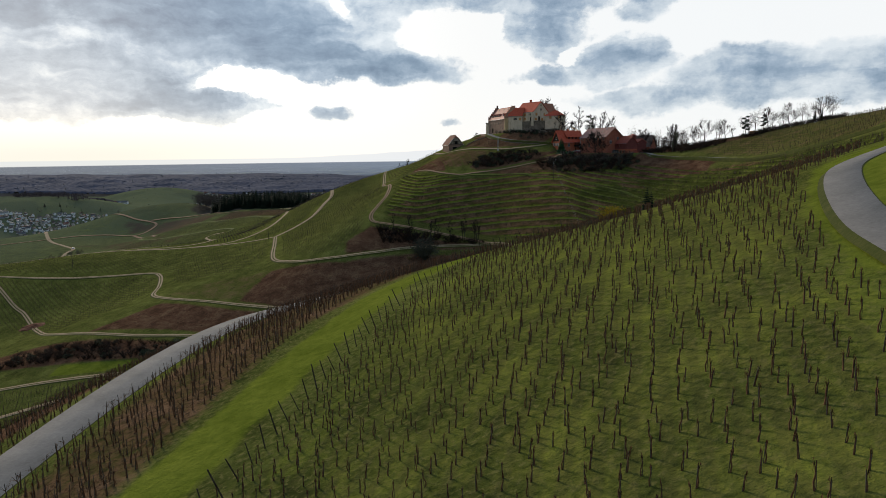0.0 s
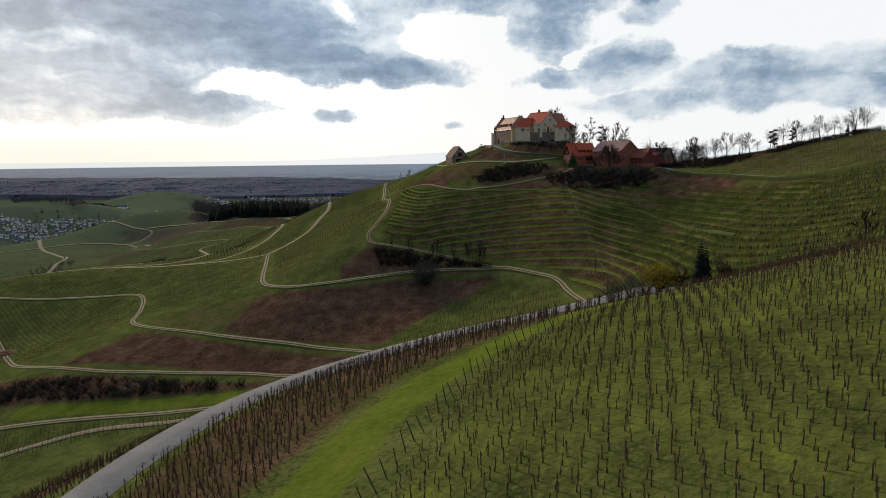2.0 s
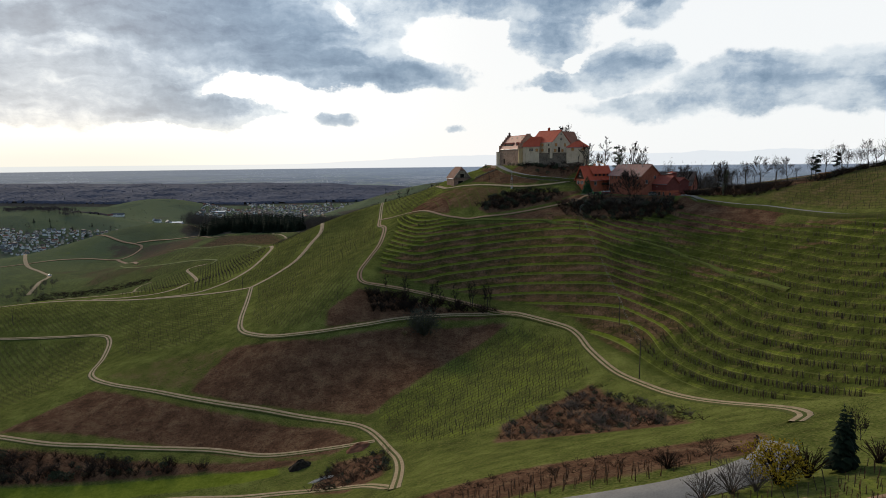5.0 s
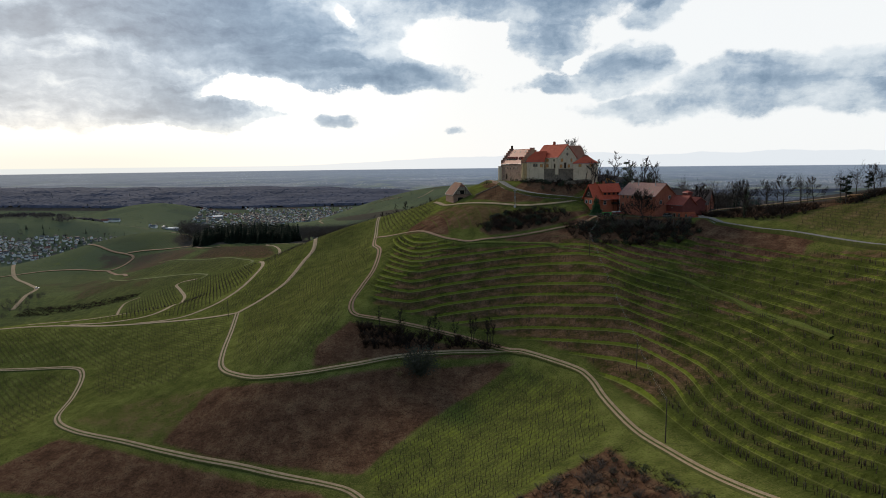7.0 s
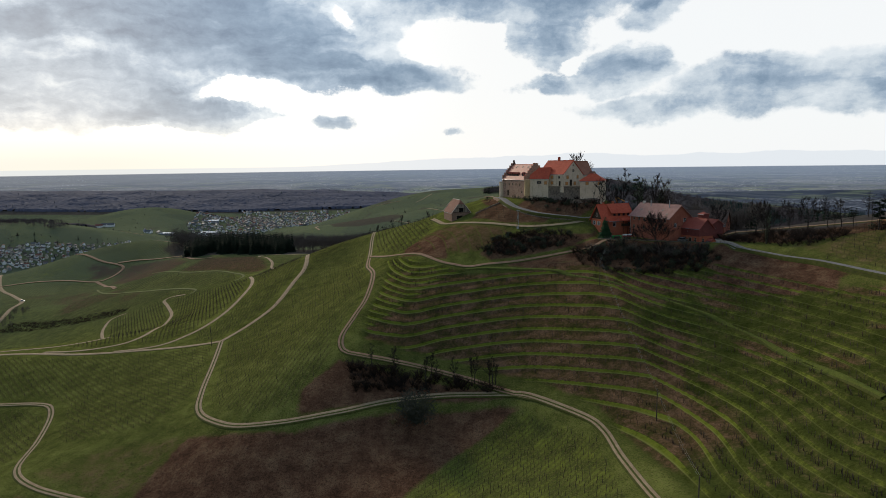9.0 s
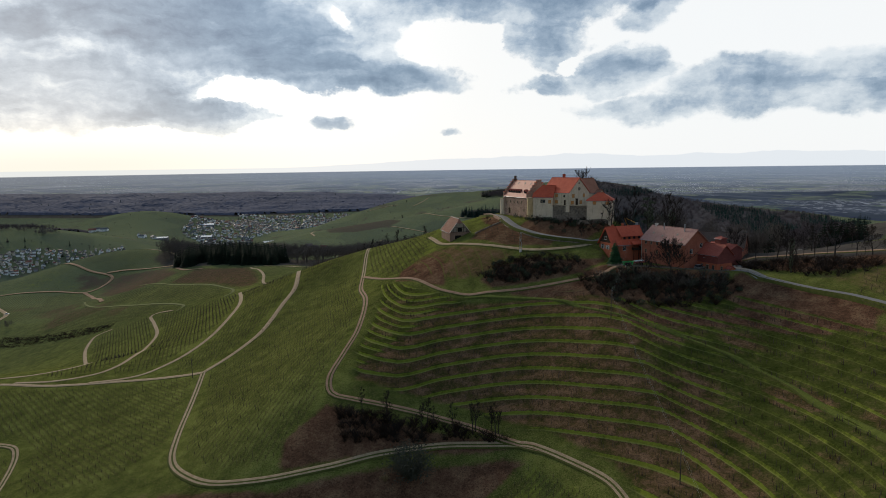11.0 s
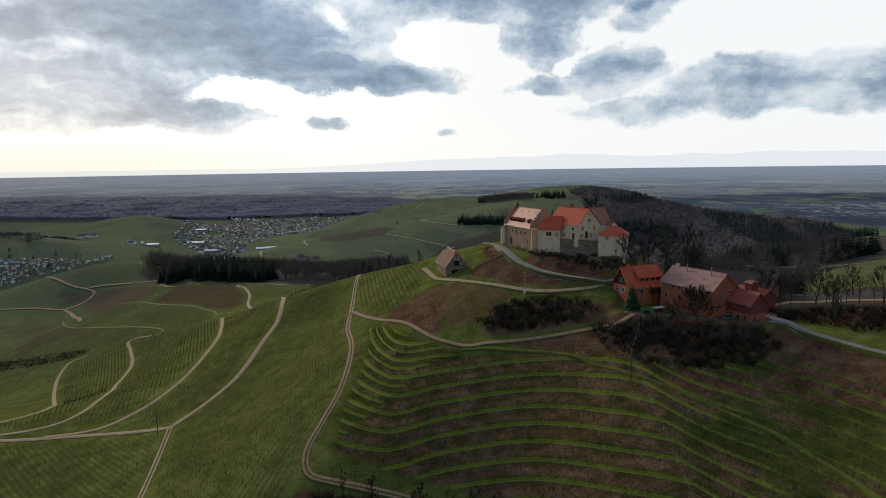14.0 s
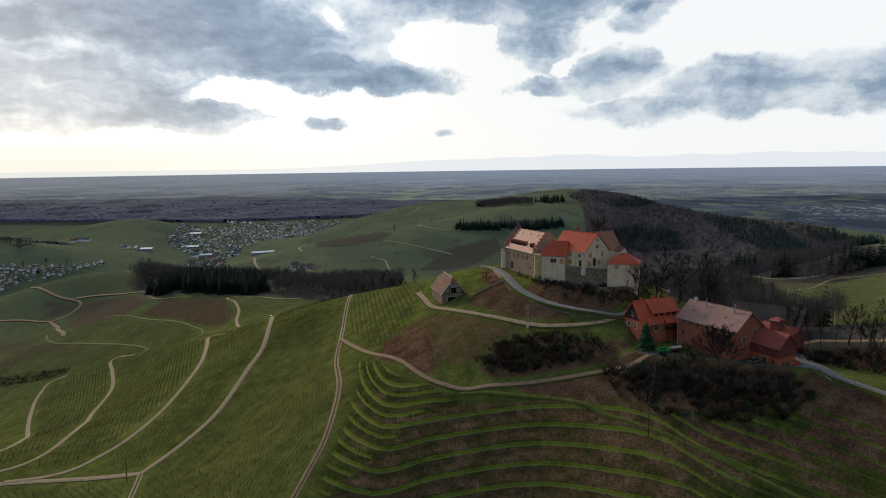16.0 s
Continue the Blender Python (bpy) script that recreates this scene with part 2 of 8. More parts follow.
def ground_material():
    """Grass, dry brown growth, lush banks and woodland floor, by the land's cover."""
    m, t, skin = material("land")
    cover = node(t, "ShaderNodeVertexColor")
    cover.layer_name = "cover"
    parts = node(t, "ShaderNodeSeparateColor")
    wire(t, (cover.outputs[0], parts.inputs[0]))
    dry, lush, wood = parts.outputs
    plain = cover.outputs[1]
    broad, mid, fine = spot(t, 38, 5), spot(t, 6.0, 6, 0.65), spot(t, 0.9, 5, 0.7)
    # old grass and new grass of the vineyards
    green = ramp(t, calc(t, "ADD", calc(t, "MULTIPLY", broad, 0.4), calc(t, "MULTIPLY", mid, 0.6)),
                 (0.35, (0.047, 0.054, 0.014)), (0.5, (0.102, 0.114, 0.027)), (0.65, (0.174, 0.183, 0.047)))
    # neighbouring fields differ a little in their green
    field = node(t, "ShaderNodeTexVoronoi", ends=((2, 1 / 85),))
    wire(t, (node(t, "ShaderNodeNewGeometry").outputs["Position"], field.inputs["Vector"]))
    tint = node(t, "ShaderNodeSeparateColor")
    wire(t, (field.outputs["Color"], tint.inputs[0]))
    plots = node(t, "ShaderNodeVertexColor")
    plots.layer_name = "rows"
    away = node(t, "ShaderNodeSeparateColor")
    wire(t, (plots.outputs[0], away.inputs[0]))
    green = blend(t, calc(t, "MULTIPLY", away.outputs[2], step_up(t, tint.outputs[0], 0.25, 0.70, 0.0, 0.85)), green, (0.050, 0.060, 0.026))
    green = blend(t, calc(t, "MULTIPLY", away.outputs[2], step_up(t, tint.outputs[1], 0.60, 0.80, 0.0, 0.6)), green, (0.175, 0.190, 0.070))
    # distance haze, put into the green of the far fields
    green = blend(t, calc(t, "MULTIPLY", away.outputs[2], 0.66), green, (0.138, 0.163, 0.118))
    tuft = spot(t, 0.42, 3, 0.6)
    straw = blend(t, step_up(t, fine, 0.52, 0.72, 0.0, 0.5), green, (0.150, 0.112, 0.050))
    straw = blend(t, step_up(t, tuft, 0.52, 0.66, 0.0, 0.6), straw, (0.185, 0.160, 0.058))
    straw = blend(t, step_up(t, tuft, 0.48, 0.36, 0.0, 0.6), straw, (0.034, 0.042, 0.010))
    brown = ramp(t, calc(t, "ADD", calc(t, "MULTIPLY", mid, 0.6), calc(t, "MULTIPLY", fine, 0.4)),
                 (0.33, (0.041, 0.0215, 0.0135)), (0.5, (0.122, 0.064, 0.038)), (0.70, (0.235, 0.150, 0.086)))
    brown = blend(t, step_up(t, tuft, 0.50, 0.36, 0.0, 0.55), brown, (0.024, 0.016, 0.011))
    # the same haze greys the far brown soil
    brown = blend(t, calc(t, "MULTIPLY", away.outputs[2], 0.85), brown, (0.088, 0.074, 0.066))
    bright = ramp(t, calc(t, "ADD", calc(t, "MULTIPLY", mid, 0.5), calc(t, "MULTIPLY", fine, 0.5)),
                  (0.34, (0.080, 0.106, 0.012)), (0.66, (0.185, 0.205, 0.030)))
    floor = ramp(t, calc(t, "ADD", calc(t, "MULTIPLY", mid, 0.5), calc(t, "MULTIPLY", broad, 0.5)),
                 (0.34, (0.046, 0.040, 0.034)), (0.66, (0.108, 0.092, 0.078)))
    ragged = calc(t, "MULTIPLY", calc(t, "SUBTRACT", mid, 0.5), 0.9)
    grain = calc(t, "MULTIPLY", calc(t, "SUBTRACT", fine, 0.5), 0.5)
    edge = calc(t, "ADD", ragged, grain)
    # terraces: grass grows on the banks, the treads between are worn
    step = node(t, "ShaderNodeVertexColor")
    step.layer_name = "terrace"
    levels = node(t, "ShaderNodeSeparateColor")
    wire(t, (step.outputs[0], levels.inputs[0]))
    terraced, level, worn = levels.outputs
    height = calc(t, "ADD", calc(t, "MULTIPLY", level, 40.0), calc(t, "MULTIPLY", ragged, 0.04))
    p, half = calc(t, "FRACT", height), calc(t, "FRACT", calc(t, "MULTIPLY", height, 2.0))
    bank = calc(t, "MULTIPLY", step_up(t, p, 0.785, 0.825), step_up(t, p, 0.99, 0.95))
    steep = calc(t, "MULTIPLY", step_up(t, half, 0.62, 0.74), step_up(t, half, 1.0, 0.95))
    bank = calc(t, "MULTIPLY", calc(t, "MAXIMUM", bank, calc(t, "MULTIPLY", steep, step.outputs[1])), terraced)
    crest = calc(t, "MULTIPLY", calc(t, "MAXIMUM", calc(t, "MULTIPLY", step_up(t, p, 0.77, 0.80), step_up(t, p, 0.87, 0.82)), calc(t, "MULTIPLY", calc(t, "MULTIPLY", step_up(t, half, 0.62, 0.68), step_up(t, half, 0.82, 0.72)), step.outputs[1])), calc(t, "MULTIPLY", bank, calc(t, "MAXIMUM", step_up(t, worn, 0.05, 0.5, 0.42, 1.0), step.outputs[1])))
    tread = calc(t, "MULTIPLY", calc(t, "SUBTRACT", 1.0, bank), calc(t, "MULTIPLY", worn, terraced))
    dry = calc(t, "MAXIMUM", calc(t, "MULTIPLY", dry, calc(t, "SUBTRACT", 1.0, bank)), tread)
    lush = calc(t, "MAXIMUM", calc(t, "MULTIPLY", lush, calc(t, "SUBTRACT", 1.0, calc(t, "MULTIPLY", terraced, 0.8))), calc(t, "MULTIPLY", bank, calc(t, "MAXIMUM", step_up(t, worn, 0.1, 0.6, 0.40, 0.74), calc(t, "MULTIPLY", step.outputs[1], 0.85))))
    rank = ramp(t, calc(t, "ADD", calc(t, "MULTIPLY", mid, 0.5), calc(t, "MULTIPLY", fine, 0.5)), (0.36, (0.023, 0.031, 0.006)), (0.64, (0.072, 0.082, 0.019)))
    bright = blend(t, calc(t, "MULTIPLY", terraced, 0.08), bright, rank)
    straw = blend(t, calc(t, "MULTIPLY", terraced, 0.85), straw, rank)
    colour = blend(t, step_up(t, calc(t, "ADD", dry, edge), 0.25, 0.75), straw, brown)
    colour = blend(t, step_up(t, calc(t, "ADD", lush, edge), 0.3, 0.75), colour, bright)
    colour = blend(t, step_up(t, calc(t, "ADD", wood, ragged), 0.3, 0.7), colour, floor)
    # strips of fields, orchards and copses out on the plain, with haze in their colours
    place = node(t, "ShaderNodeVectorMath", "SCALE", ends=((3, 0.001),))
    wire(t, (node(t, "ShaderNodeNewGeometry").outputs["Position"], place.inputs[0]))
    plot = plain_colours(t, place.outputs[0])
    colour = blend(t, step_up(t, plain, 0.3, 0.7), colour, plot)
    colour = blend(t, calc(t, "MULTIPLY", crest, 0.5), colour, (0.230, 0.215, 0.080))
    # bare strips of soil under the rows of vines
    line = node(t, "ShaderNodeVertexColor")
    line.layer_name = "rows"
    across = node(t, "ShaderNodeSeparateColor")
    wire(t, (line.outputs[0], across.inputs[0]))
    stripe = calc(t, "ABSOLUTE", calc(t, "SUBTRACT", calc(t, "FRACT", calc(t, "ADD", calc(t, "MULTIPLY", across.outputs[1], 400.0), calc(t, "MULTIPLY", edge, 0.25))), 0.5))
    banked = step_up(t, across.outputs[0], 1.05, 1.3)
    stripe = calc(t, "SUBTRACT", stripe, calc(t, "MULTIPLY", banked, 0.165))
    colour = blend(t, calc(t, "MULTIPLY", step_up(t, stripe, 0.22, 0.36, 0.0, 0.38), across.outputs[0]), colour, blend(t, banked, (0.066, 0.054, 0.025), (0.100, 0.118, 0.026)))
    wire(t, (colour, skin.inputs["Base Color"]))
    skin.inputs["Roughness"].default_value = 0.95
    skin.inputs["Specular IOR Level"].default_value = 0.0
    bumped(t, skin, calc(t, "ADD", calc(t, "ADD", calc(t, "MULTIPLY", mid, 1.4), calc(t, "MULTIPLY", fine, 0.6)), calc(t, "MULTIPLY", tuft, 0.45)), 0.6, 0.5)
    return m


LAND = ground_material()

# ---- the lie of the land ----
# Heights over the plain on square grids of hills: first corner, spacing, rows from near to far.
PLAIN = -185.0
FAR = (-1500, -300, 300, [
    [44.4, 91.6, 137, 187.3, 229.3, 214.2, 279.7, 258.9, 183, 96.1, 12],
    [52.4, 89.7, 118, 119.8, 68.6, 158.9, 264.8, 215.8, 150, 95.2, 43.2],
    [59.4, 81.7, 100.9, 174.4, 118, 134.6, 248.8, 173.7, 138.8, 106, 70.2],
    [69.8, 64.8, 46.1, 16.3, 102.9, 99.3, 76, 197.7, 170.4, 131.3, 86.4],
    [85.8, 57.3, 42.1, 143.5, 85.9, 150.8, 104.9, 186.8, 184, 138, 80.6],
    [74.6, 29.7, 59.3, -90.6, 152.3, -1.6, 14.4, 90.1, 114, 66, 10],
    [23.8, 44.3, 172.4, 29.6, 97.9, 164.1, 173.5, 87.7, 128, -5, -9.2],
    [22.2, -20.3, 50.9, -12.5, -6.7, 85.7, 193.9, 138.7, 114.7, -31.1, -46],
    [26.9, 30, 102.3, -48.8, 117.8, 223.6, 213.6, 188.4, -0, -0.9, -14.1],
])
MID = (-600, 480, 100, [
    [-12, -16.3, 6.5, 11.5, -3.5, 34.7, 62.7],
    [-10.5, -16.8, -36, -33.9, -1.9, 60.9, 63],
    [-9.7, -13.1, -25.2, -3.2, 34.8, 4.2, 51.4],
    [-9.3, -9.8, -6.2, 9.1, 16.4, 21.3, 27.5],
    [-4.7, -15.4, -41, 36.7, 15.4, 1.5, 9.5],
    [5.3, 47.5, 58.5, -5.2, -13.3, -9.7, -1],
    [-5.1, 19.8, 9.9, -35.4, 4.1, 5.9, 15.2],
])
NEAR = (-240, -30, 60, [
    [-23.5, -20.7, -15.8, -9.9, -11.4, 2.5, 7.8, 4.9, 0.2, -4.2],
    [-25.6, -27.6, -21.5, 4.3, 0.6, 16, 9.4, 1.8, -1.1, -2.7],
    [-27.5, -32.6, -26.6, 12, 12.2, 8, 7.3, 1.7, -0.1, -1],
    [-27.9, -29.7, -30.2, -11.9, 4, -10.3, 0.6, 4.4, 3.3, 1],
    [-29.5, -24.9, -26.7, -33.8, -20.2, -27.9, -4.9, 8.7, 6.7, 3.6],
    [-35.7, -10.1, -6.2, -17.8, -19.2, -22.6, -4, 10.1, 9.7, 7.3],
    [-27.5, -15.1, 7.9, 6, 2.9, 8.5, 13, 23.8, 20.1, 14.4],
    [10.5, 10.2, 3.5, 12.1, 23.2, 30.7, 31.8, 33.4, 30.1, 22.7],
    [12.9, 10, -0.5, 9, 26.5, 43.5, 35.2, 32.2, 30.5, 28],
    [-12.6, -6.6, 0.1, 9.6, 30, 31.6, 24.8, 18.4, 23.5, 27.6],
])
CASTLE = (-60, 290, 30, [
    [12.7, 4.9, -5.9, -7.6, -0.8, -4.7, -3, -1.9],
    [14.9, 13.8, 1.9, -2.1, 10, -0.2, -5, 2.1],
    [12.1, 18.1, 11.9, 4.7, 11.1, 7.8, 3.1, 3.4],
    [8.3, 15, 14.6, 9.7, 11.7, 7.9, 5, 2.3],
    [2.9, 8.9, 12.7, 14.8, 19.2, 11.8, 4.5, -0.3],
    [-4.3, -0.1, 6, 14.1, 20.4, 18.1, 6.6, -4],
    [-11.1, -6.2, 2, 13.3, 17.4, 14, 3.2, -8.3],
    [-16.9, -8.4, 1.6, 10.8, 12.7, 7.6, -1.9, -12.5],
])


def swell(u):
    u = np.abs(u)
    return np.where(u < 1, 2 / 3 - u * u + u ** 3 / 2, np.where(u < 2, (2 - u) ** 3 / 6, 0))


def smooth(v, low, high):
    u = np.clip((np.asarray(v, float) - low) / (high - low), 0, 1)
    return u * u * (3 - 2 * u)


def mound(x, y, at, height, wide, deep, turn=0.0):
    c, s = math.cos(radians(turn)), math.sin(radians(turn))
    dx, dy = x - at[0], y - at[1]
    return height * np.exp(-((dx * c + dy * s) / wide) ** 2 - ((dy * c - dx * s) / deep) ** 2)


def inside(x, y, corners):
    """Which places lie in a patch of the plan."""
    hit = np.zeros(x.shape, bool)
    for (ax, ay), (bx, by) in zip(corners, corners[1:] + corners[:1]):
        if ay != by:
            hit ^= ((ay > y) != (by > y)) & (x < (bx - ax) * (y - ay) / (by - ay) + ax)
    return hit


def far_from(x, y, corners):
    """Metres to the outline of a patch."""
    best = np.full(x.shape, 1e9)
    for (ax, ay), (bx, by) in zip(corners, corners[1:] + corners[:1]):
        dx, dy = bx - ax, by - ay
        u = np.clip(((x - ax) * dx + (y - ay) * dy) / (dx * dx + dy * dy), 0, 1)
        best = np.minimum(best, np.hypot(x - ax - u * dx, y - ay - u * dy))
    return best


YARDS = [([(33, 470), (35, 448), (41, 432), (49, 421.5), (60, 413.5), (72, 406.5), (81, 411), (80, 432), (68, 446), (52, 466), (42, 474)], 14.8, 6.5),
         ([(67, 378), (73, 372), (86, 369), (98, 361), (112, 357), (120, 364), (126, 398), (104, 402), (90, 398), (78, 397)], 0.3, 6.0)]


def base_height(x, y):
    """The land before terraces, at arrays of places."""
    z = np.full(x.shape, PLAIN)
    for x0, y0, step, rows in (FAR, MID, NEAR, CASTLE):
        rows = np.array(rows)
        bx = swell((x[..., None] - x0) / step - np.arange(rows.shape[1]))
        for j, row in enumerate(rows):
            by = swell((y - y0) / step - j)
            keep = by > 0
            if keep.any():
                z[keep] += by[keep] * (bx[keep] @ row)
    # low wooded ranges before the plain, and the hills about the village
    z += mound(x, y, (-2300, 3150), 108, 1700, 330) + mound(x, y, (-800, 3480), 66, 900, 330) + mound(x, y, (-1030, 2330), 62, 270, 190, 8) - mound(x, y, (150, 2020), 25, 180, 260)
    z += mound(x, y, (-1250, 1500), 30, 260, 200) + mound(x, y, (300, 3400), 22, 700, 300)
    far = np.hypot(x, y - 165)
    z -= 95 * smooth(far, 1650, 2150) * smooth(np.degrees(np.arctan2(x, y - 165)), 17, 22)
    z = np.maximum(z, PLAIN - 6)
    # the level yards of the castle and of the farm
    for corners, level, soft in (YARDS):
        near = (np.abs(x - corners[0][0]) < 90) & (np.abs(y - corners[0][1]) < 110)
        if near.any():
            far = far_from(x[near], y[near], corners)
            k = smooth(np.where(inside(x[near], y[near], corners), far, -far), -soft, 1.0)
            z[near] = z[near] * (1 - k) + level * k
    return z


TERRACED = [(-37, 440), (-20, 415), (-6, 391), (12, 376), (52, 370), (75, 352), (112, 348), (138, 300), (147, 262), (152, 215), (150, 170), (148, 128), (100, 126), (74, 136), (61, 154), (56.5, 176), (57, 200),
            (56, 225), (54, 250), (50, 270), (45, 292), (31, 309), (8, 322), (-18, 328), (-32, 333), (-33, 352), (-29, 375), (-28, 405)]
TERRACE = 2.93          # metres of height from bank to bank


def wander(x, y, size, seed):
    """Slow waves between -1 and 1."""
    r = np.random.RandomState(seed)
    v = np.zeros(x.shape)
    for k in range(5):
        a, p, q = r.uniform(0, 6.28), r.uniform(0, 6.28), r.uniform(0.7, 1.7)
        v += np.sin((x * math.cos(a) + y * math.sin(a)) * 6.28 * q / size + p)
    return v / 3


def terrace_level(x, y, z):
    upper = (z + 111.8 - 0.12 * np.clip(x + 15, 0, 80) * smooth(x, -20, 0) + 0.2 * np.maximum(x - 65, 0) + 0.05 * (y - 270) * smooth(x, 55, 80) + 0.30 * wander(x, y, 90, 3) * smooth(x, -12, 10) + 0.09 * np.minimum(x + 15, 0)) / TERRACE
    # on the flank towards the near slope the banks run straight on, nearly level with one another
    flank = 21.0 + 0.205 * (x - 61 + 0.0009 * (y - 218) ** 2) + 0.0003 * np.maximum(x - 62, 0) ** 2 + 0.05 * wander(x, y, 40, 6)
    k = smooth(y, 268, 236) * smooth(x, 50, 58)
    return upper * (1 - k) + flank * k


def doubled(x, y):
    """Where the flanks carry twice as many, narrower terraces."""
    return smooth(-28 + (y - 341) * 0.905 - x, -2.5, 2.5)


def land(x, y):
    """The finished height, with how far a place is terraced and where it lies between two banks."""
    x, y = np.asarray(x, float), np.asarray(y, float)
    z = base_height(x, y)
    t = np.where(inside(x, y, TERRACED), smooth(far_from(x, y, TERRACED), 0, 5), 0)
    level = terrace_level(x, y, z)
    p = level % 1.0
    step = np.where(p < 0.70, 0.36 * p / 0.70, 0.36 + 0.64 * (p - 0.70) / 0.30) - p
    h = level * 2 % 1.0
    half = (np.where(h < 0.55, 0.25 * h / 0.55, 0.25 + 0.75 * (h - 0.55) / 0.45) - h) / 2
    k = doubled(x, y)
    return z + t * (step * (1 - k) + half * k) * TERRACE, t, level


def ground_at(x, y):
    return float(land(np.array([x]), np.array([y]))[0][0])


def spread(*runs):
    """Coordinates in runs of (from, to, first step, last step)."""
    out = []
    for a, b, s0, s1 in runs:
        n = max(2, round(abs(b - a) / ((s0 + s1) / 2)))
        u = np.linspace(0, 1, n, endpoint=False)
        k = (s1 - s0) / (s1 + s0)
        out.append(a + (b - a) * (u * (1 - k) + u * u * k))
    out.append([runs[-1][1]])
    return np.concatenate(out)


def grid_mesh(name, xs, ys, z):
    nx, ny = len(xs), len(ys)
    gx, gy = np.meshgrid(xs, ys)
    me = bpy.data.meshes.new(name)
    verts = np.stack([gx.ravel(), gy.ravel(), z.ravel()], 1)
    k = (np.arange(ny - 1)[:, None] * nx + np.arange(nx - 1)[None, :]).ravel()
    quads = np.stack([k, k + 1, k + nx + 1, k + nx], 1)
    me.vertices.add(len(verts))
    me.vertices.foreach_set("co", verts.ravel())
    me.loops.add(quads.size)
    me.loops.foreach_set("vertex_index", quads.ravel())
    me.polygons.add(len(quads))
    me.polygons.foreach_set("loop_start", np.arange(0, quads.size, 4))
    me.update(calc_edges=True)
    me.shade_smooth()
    return me


# patches of the plan by what grows on them
DRY = [
    [(22, 470), (29, 460), (31, 441), (27, 438), (23, 450)],
    [(27, 377.5), (45, 375), (61, 373), (66, 366), (64, 359), (48, 365.5), (38, 369.5), (29, 374)],
    [(-20, 412), (-19, 428), (-12, 434), (-1, 427), (4, 406), (2, 388), (-4, 392)],
    [(-84, 302), (-64, 295), (-46, 293), (-14, 304), (19, 306), (24, 303), (2, 285), (-12, 268), (-24, 252), (-39, 258), (-73, 268), (-92, 278)],
    [(-143, 278), (-132, 288), (-92, 271), (-36, 248), (-26, 237), (-32, 231), (-93, 252), (-155, 268)],
    [(-210, 268), (-165, 262), (-104, 246), (-52, 237), (-34, 230), (-52, 231), (-70, 236), (-111, 236), (-160, 240), (-210, 250)],
    [(-30, 224), (-16, 220), (-14, 196), (-22, 190), (-34, 206)],
    [(-48, 309), (-37, 324), (-19, 319), (18, 313), (25, 309), (-14, 309), (-46, 299)],
    [(15, 218), (42, 237), (47, 195), (44, 168), (11, 199)],
    [(-45, 45), (-43, 85), (-39, 106), (-31, 121), (-20, 130), (-4, 134.5), (16, 134), (40, 132), (44, 146), (10, 152), (-30, 145), (-62, 110), (-62, 60)],
    [(32, 425), (38, 412), (62, 403), (76, 405), (72, 424), (54, 427), (45, 429)],
    [(57, 379), (72, 380), (88, 376), (108, 366), (106, 351), (90, 346), (72, 350), (57, 362)],
    [(17, 387), (24, 395), (40, 395), (57, 387), (59, 377), (37, 379), (21, 381)],
    [(15, 431), (19, 440), (32, 444), (34, 430), (43, 414), (52, 405), (48, 401), (30, 410)],
    [(62, 340), (78, 346), (98, 338), (112, 346), (128, 338), (136, 312), (118, 316), (100, 330), (84, 333)],
    [(98, 351), (112, 358), (124, 345), (137, 318), (128, 308), (110, 330)],
    [(116, 374), (122, 362), (134, 350), (146, 341), (160, 334), (176, 336), (170, 352), (150, 362), (132, 372)],
    [(44, 398), (40, 392), (66, 386), (70, 390), (68, 384), (58, 379), (36, 381)],
]
LUSH = [
    [(-150, 238), (-111, 235), (-70, 235), (-48, 231), (-46, 226), (-70, 228), (-111, 228), (-150, 230)],
    [(-16, 30), (-12, 45), (-8, 60), (-4, 74), (3, 86), (12, 97), (24, 108), (32, 113), (30, 118), (18, 110), (7, 99), (-3, 88), (-10, 74), (-14, 60), (-18, 45), (-22, 30)],
    [(-41, 30), (-38.5, 60), (-36.5, 82), (-34.5, 96), (-32, 107), (-28, 117), (-20.5, 124.5), (-10, 128.5), (0, 130), (9, 129.5), (20, 127), (32, 126), (32, 121), (17, 120), (0, 122), (-9, 121), (-16.5, 117), (-21.5, 111.5), (-25, 103.5), (-27.5, 93), (-29, 80), (-31, 55), (-33, 30)],
    [(22, 32), (25, 42), (30, 52), (36, 62), (41, 66), (52, 64), (44, 56), (37, 48), (31, 36), (26, 28)],
]
WOODED = [
    [(104, 430), (113, 378), (124, 374), (136, 368), (150, 354), (168, 345), (215, 345), (225, 360), (190, 385), (160, 405), (165, 430), (235, 560), (305, 690), (340, 790), (360, 870), (420, 1060), (345, 1120), (250, 1100), (180, 900), (120, 650)],
    [(-318, 868), (-297, 836), (-240, 820), (-201, 799), (-160, 774), (-133, 756), (-60, 690), (-40, 760), (-120, 920), (-230, 960), (-320, 1000), (-380, 1015), (-378, 950)],
    [(250, 1150), (400, 1000), (500, 940), (610, 1050), (700, 1190), (790, 1400), (800, 1520), (700, 1680), (600, 1900), (420, 2050), (330, 1600)],
    [(38, 1464), (250, 1438), (255, 1478), (44, 1502)],
    [(-4800, 2820), (-1500, 2800), (-900, 2830), (-300, 2960), (300, 3050), (700, 3200), (400, 3800), (-800, 3900), (-4800, 3900)],
    [(340, 940), (372, 815), (392, 785), (456, 780), (560, 890), (540, 960), (430, 1060), (340, 1060)],
    [(-900, 1640), (-800, 1660), (-820, 1740), (-980, 1720)],
]


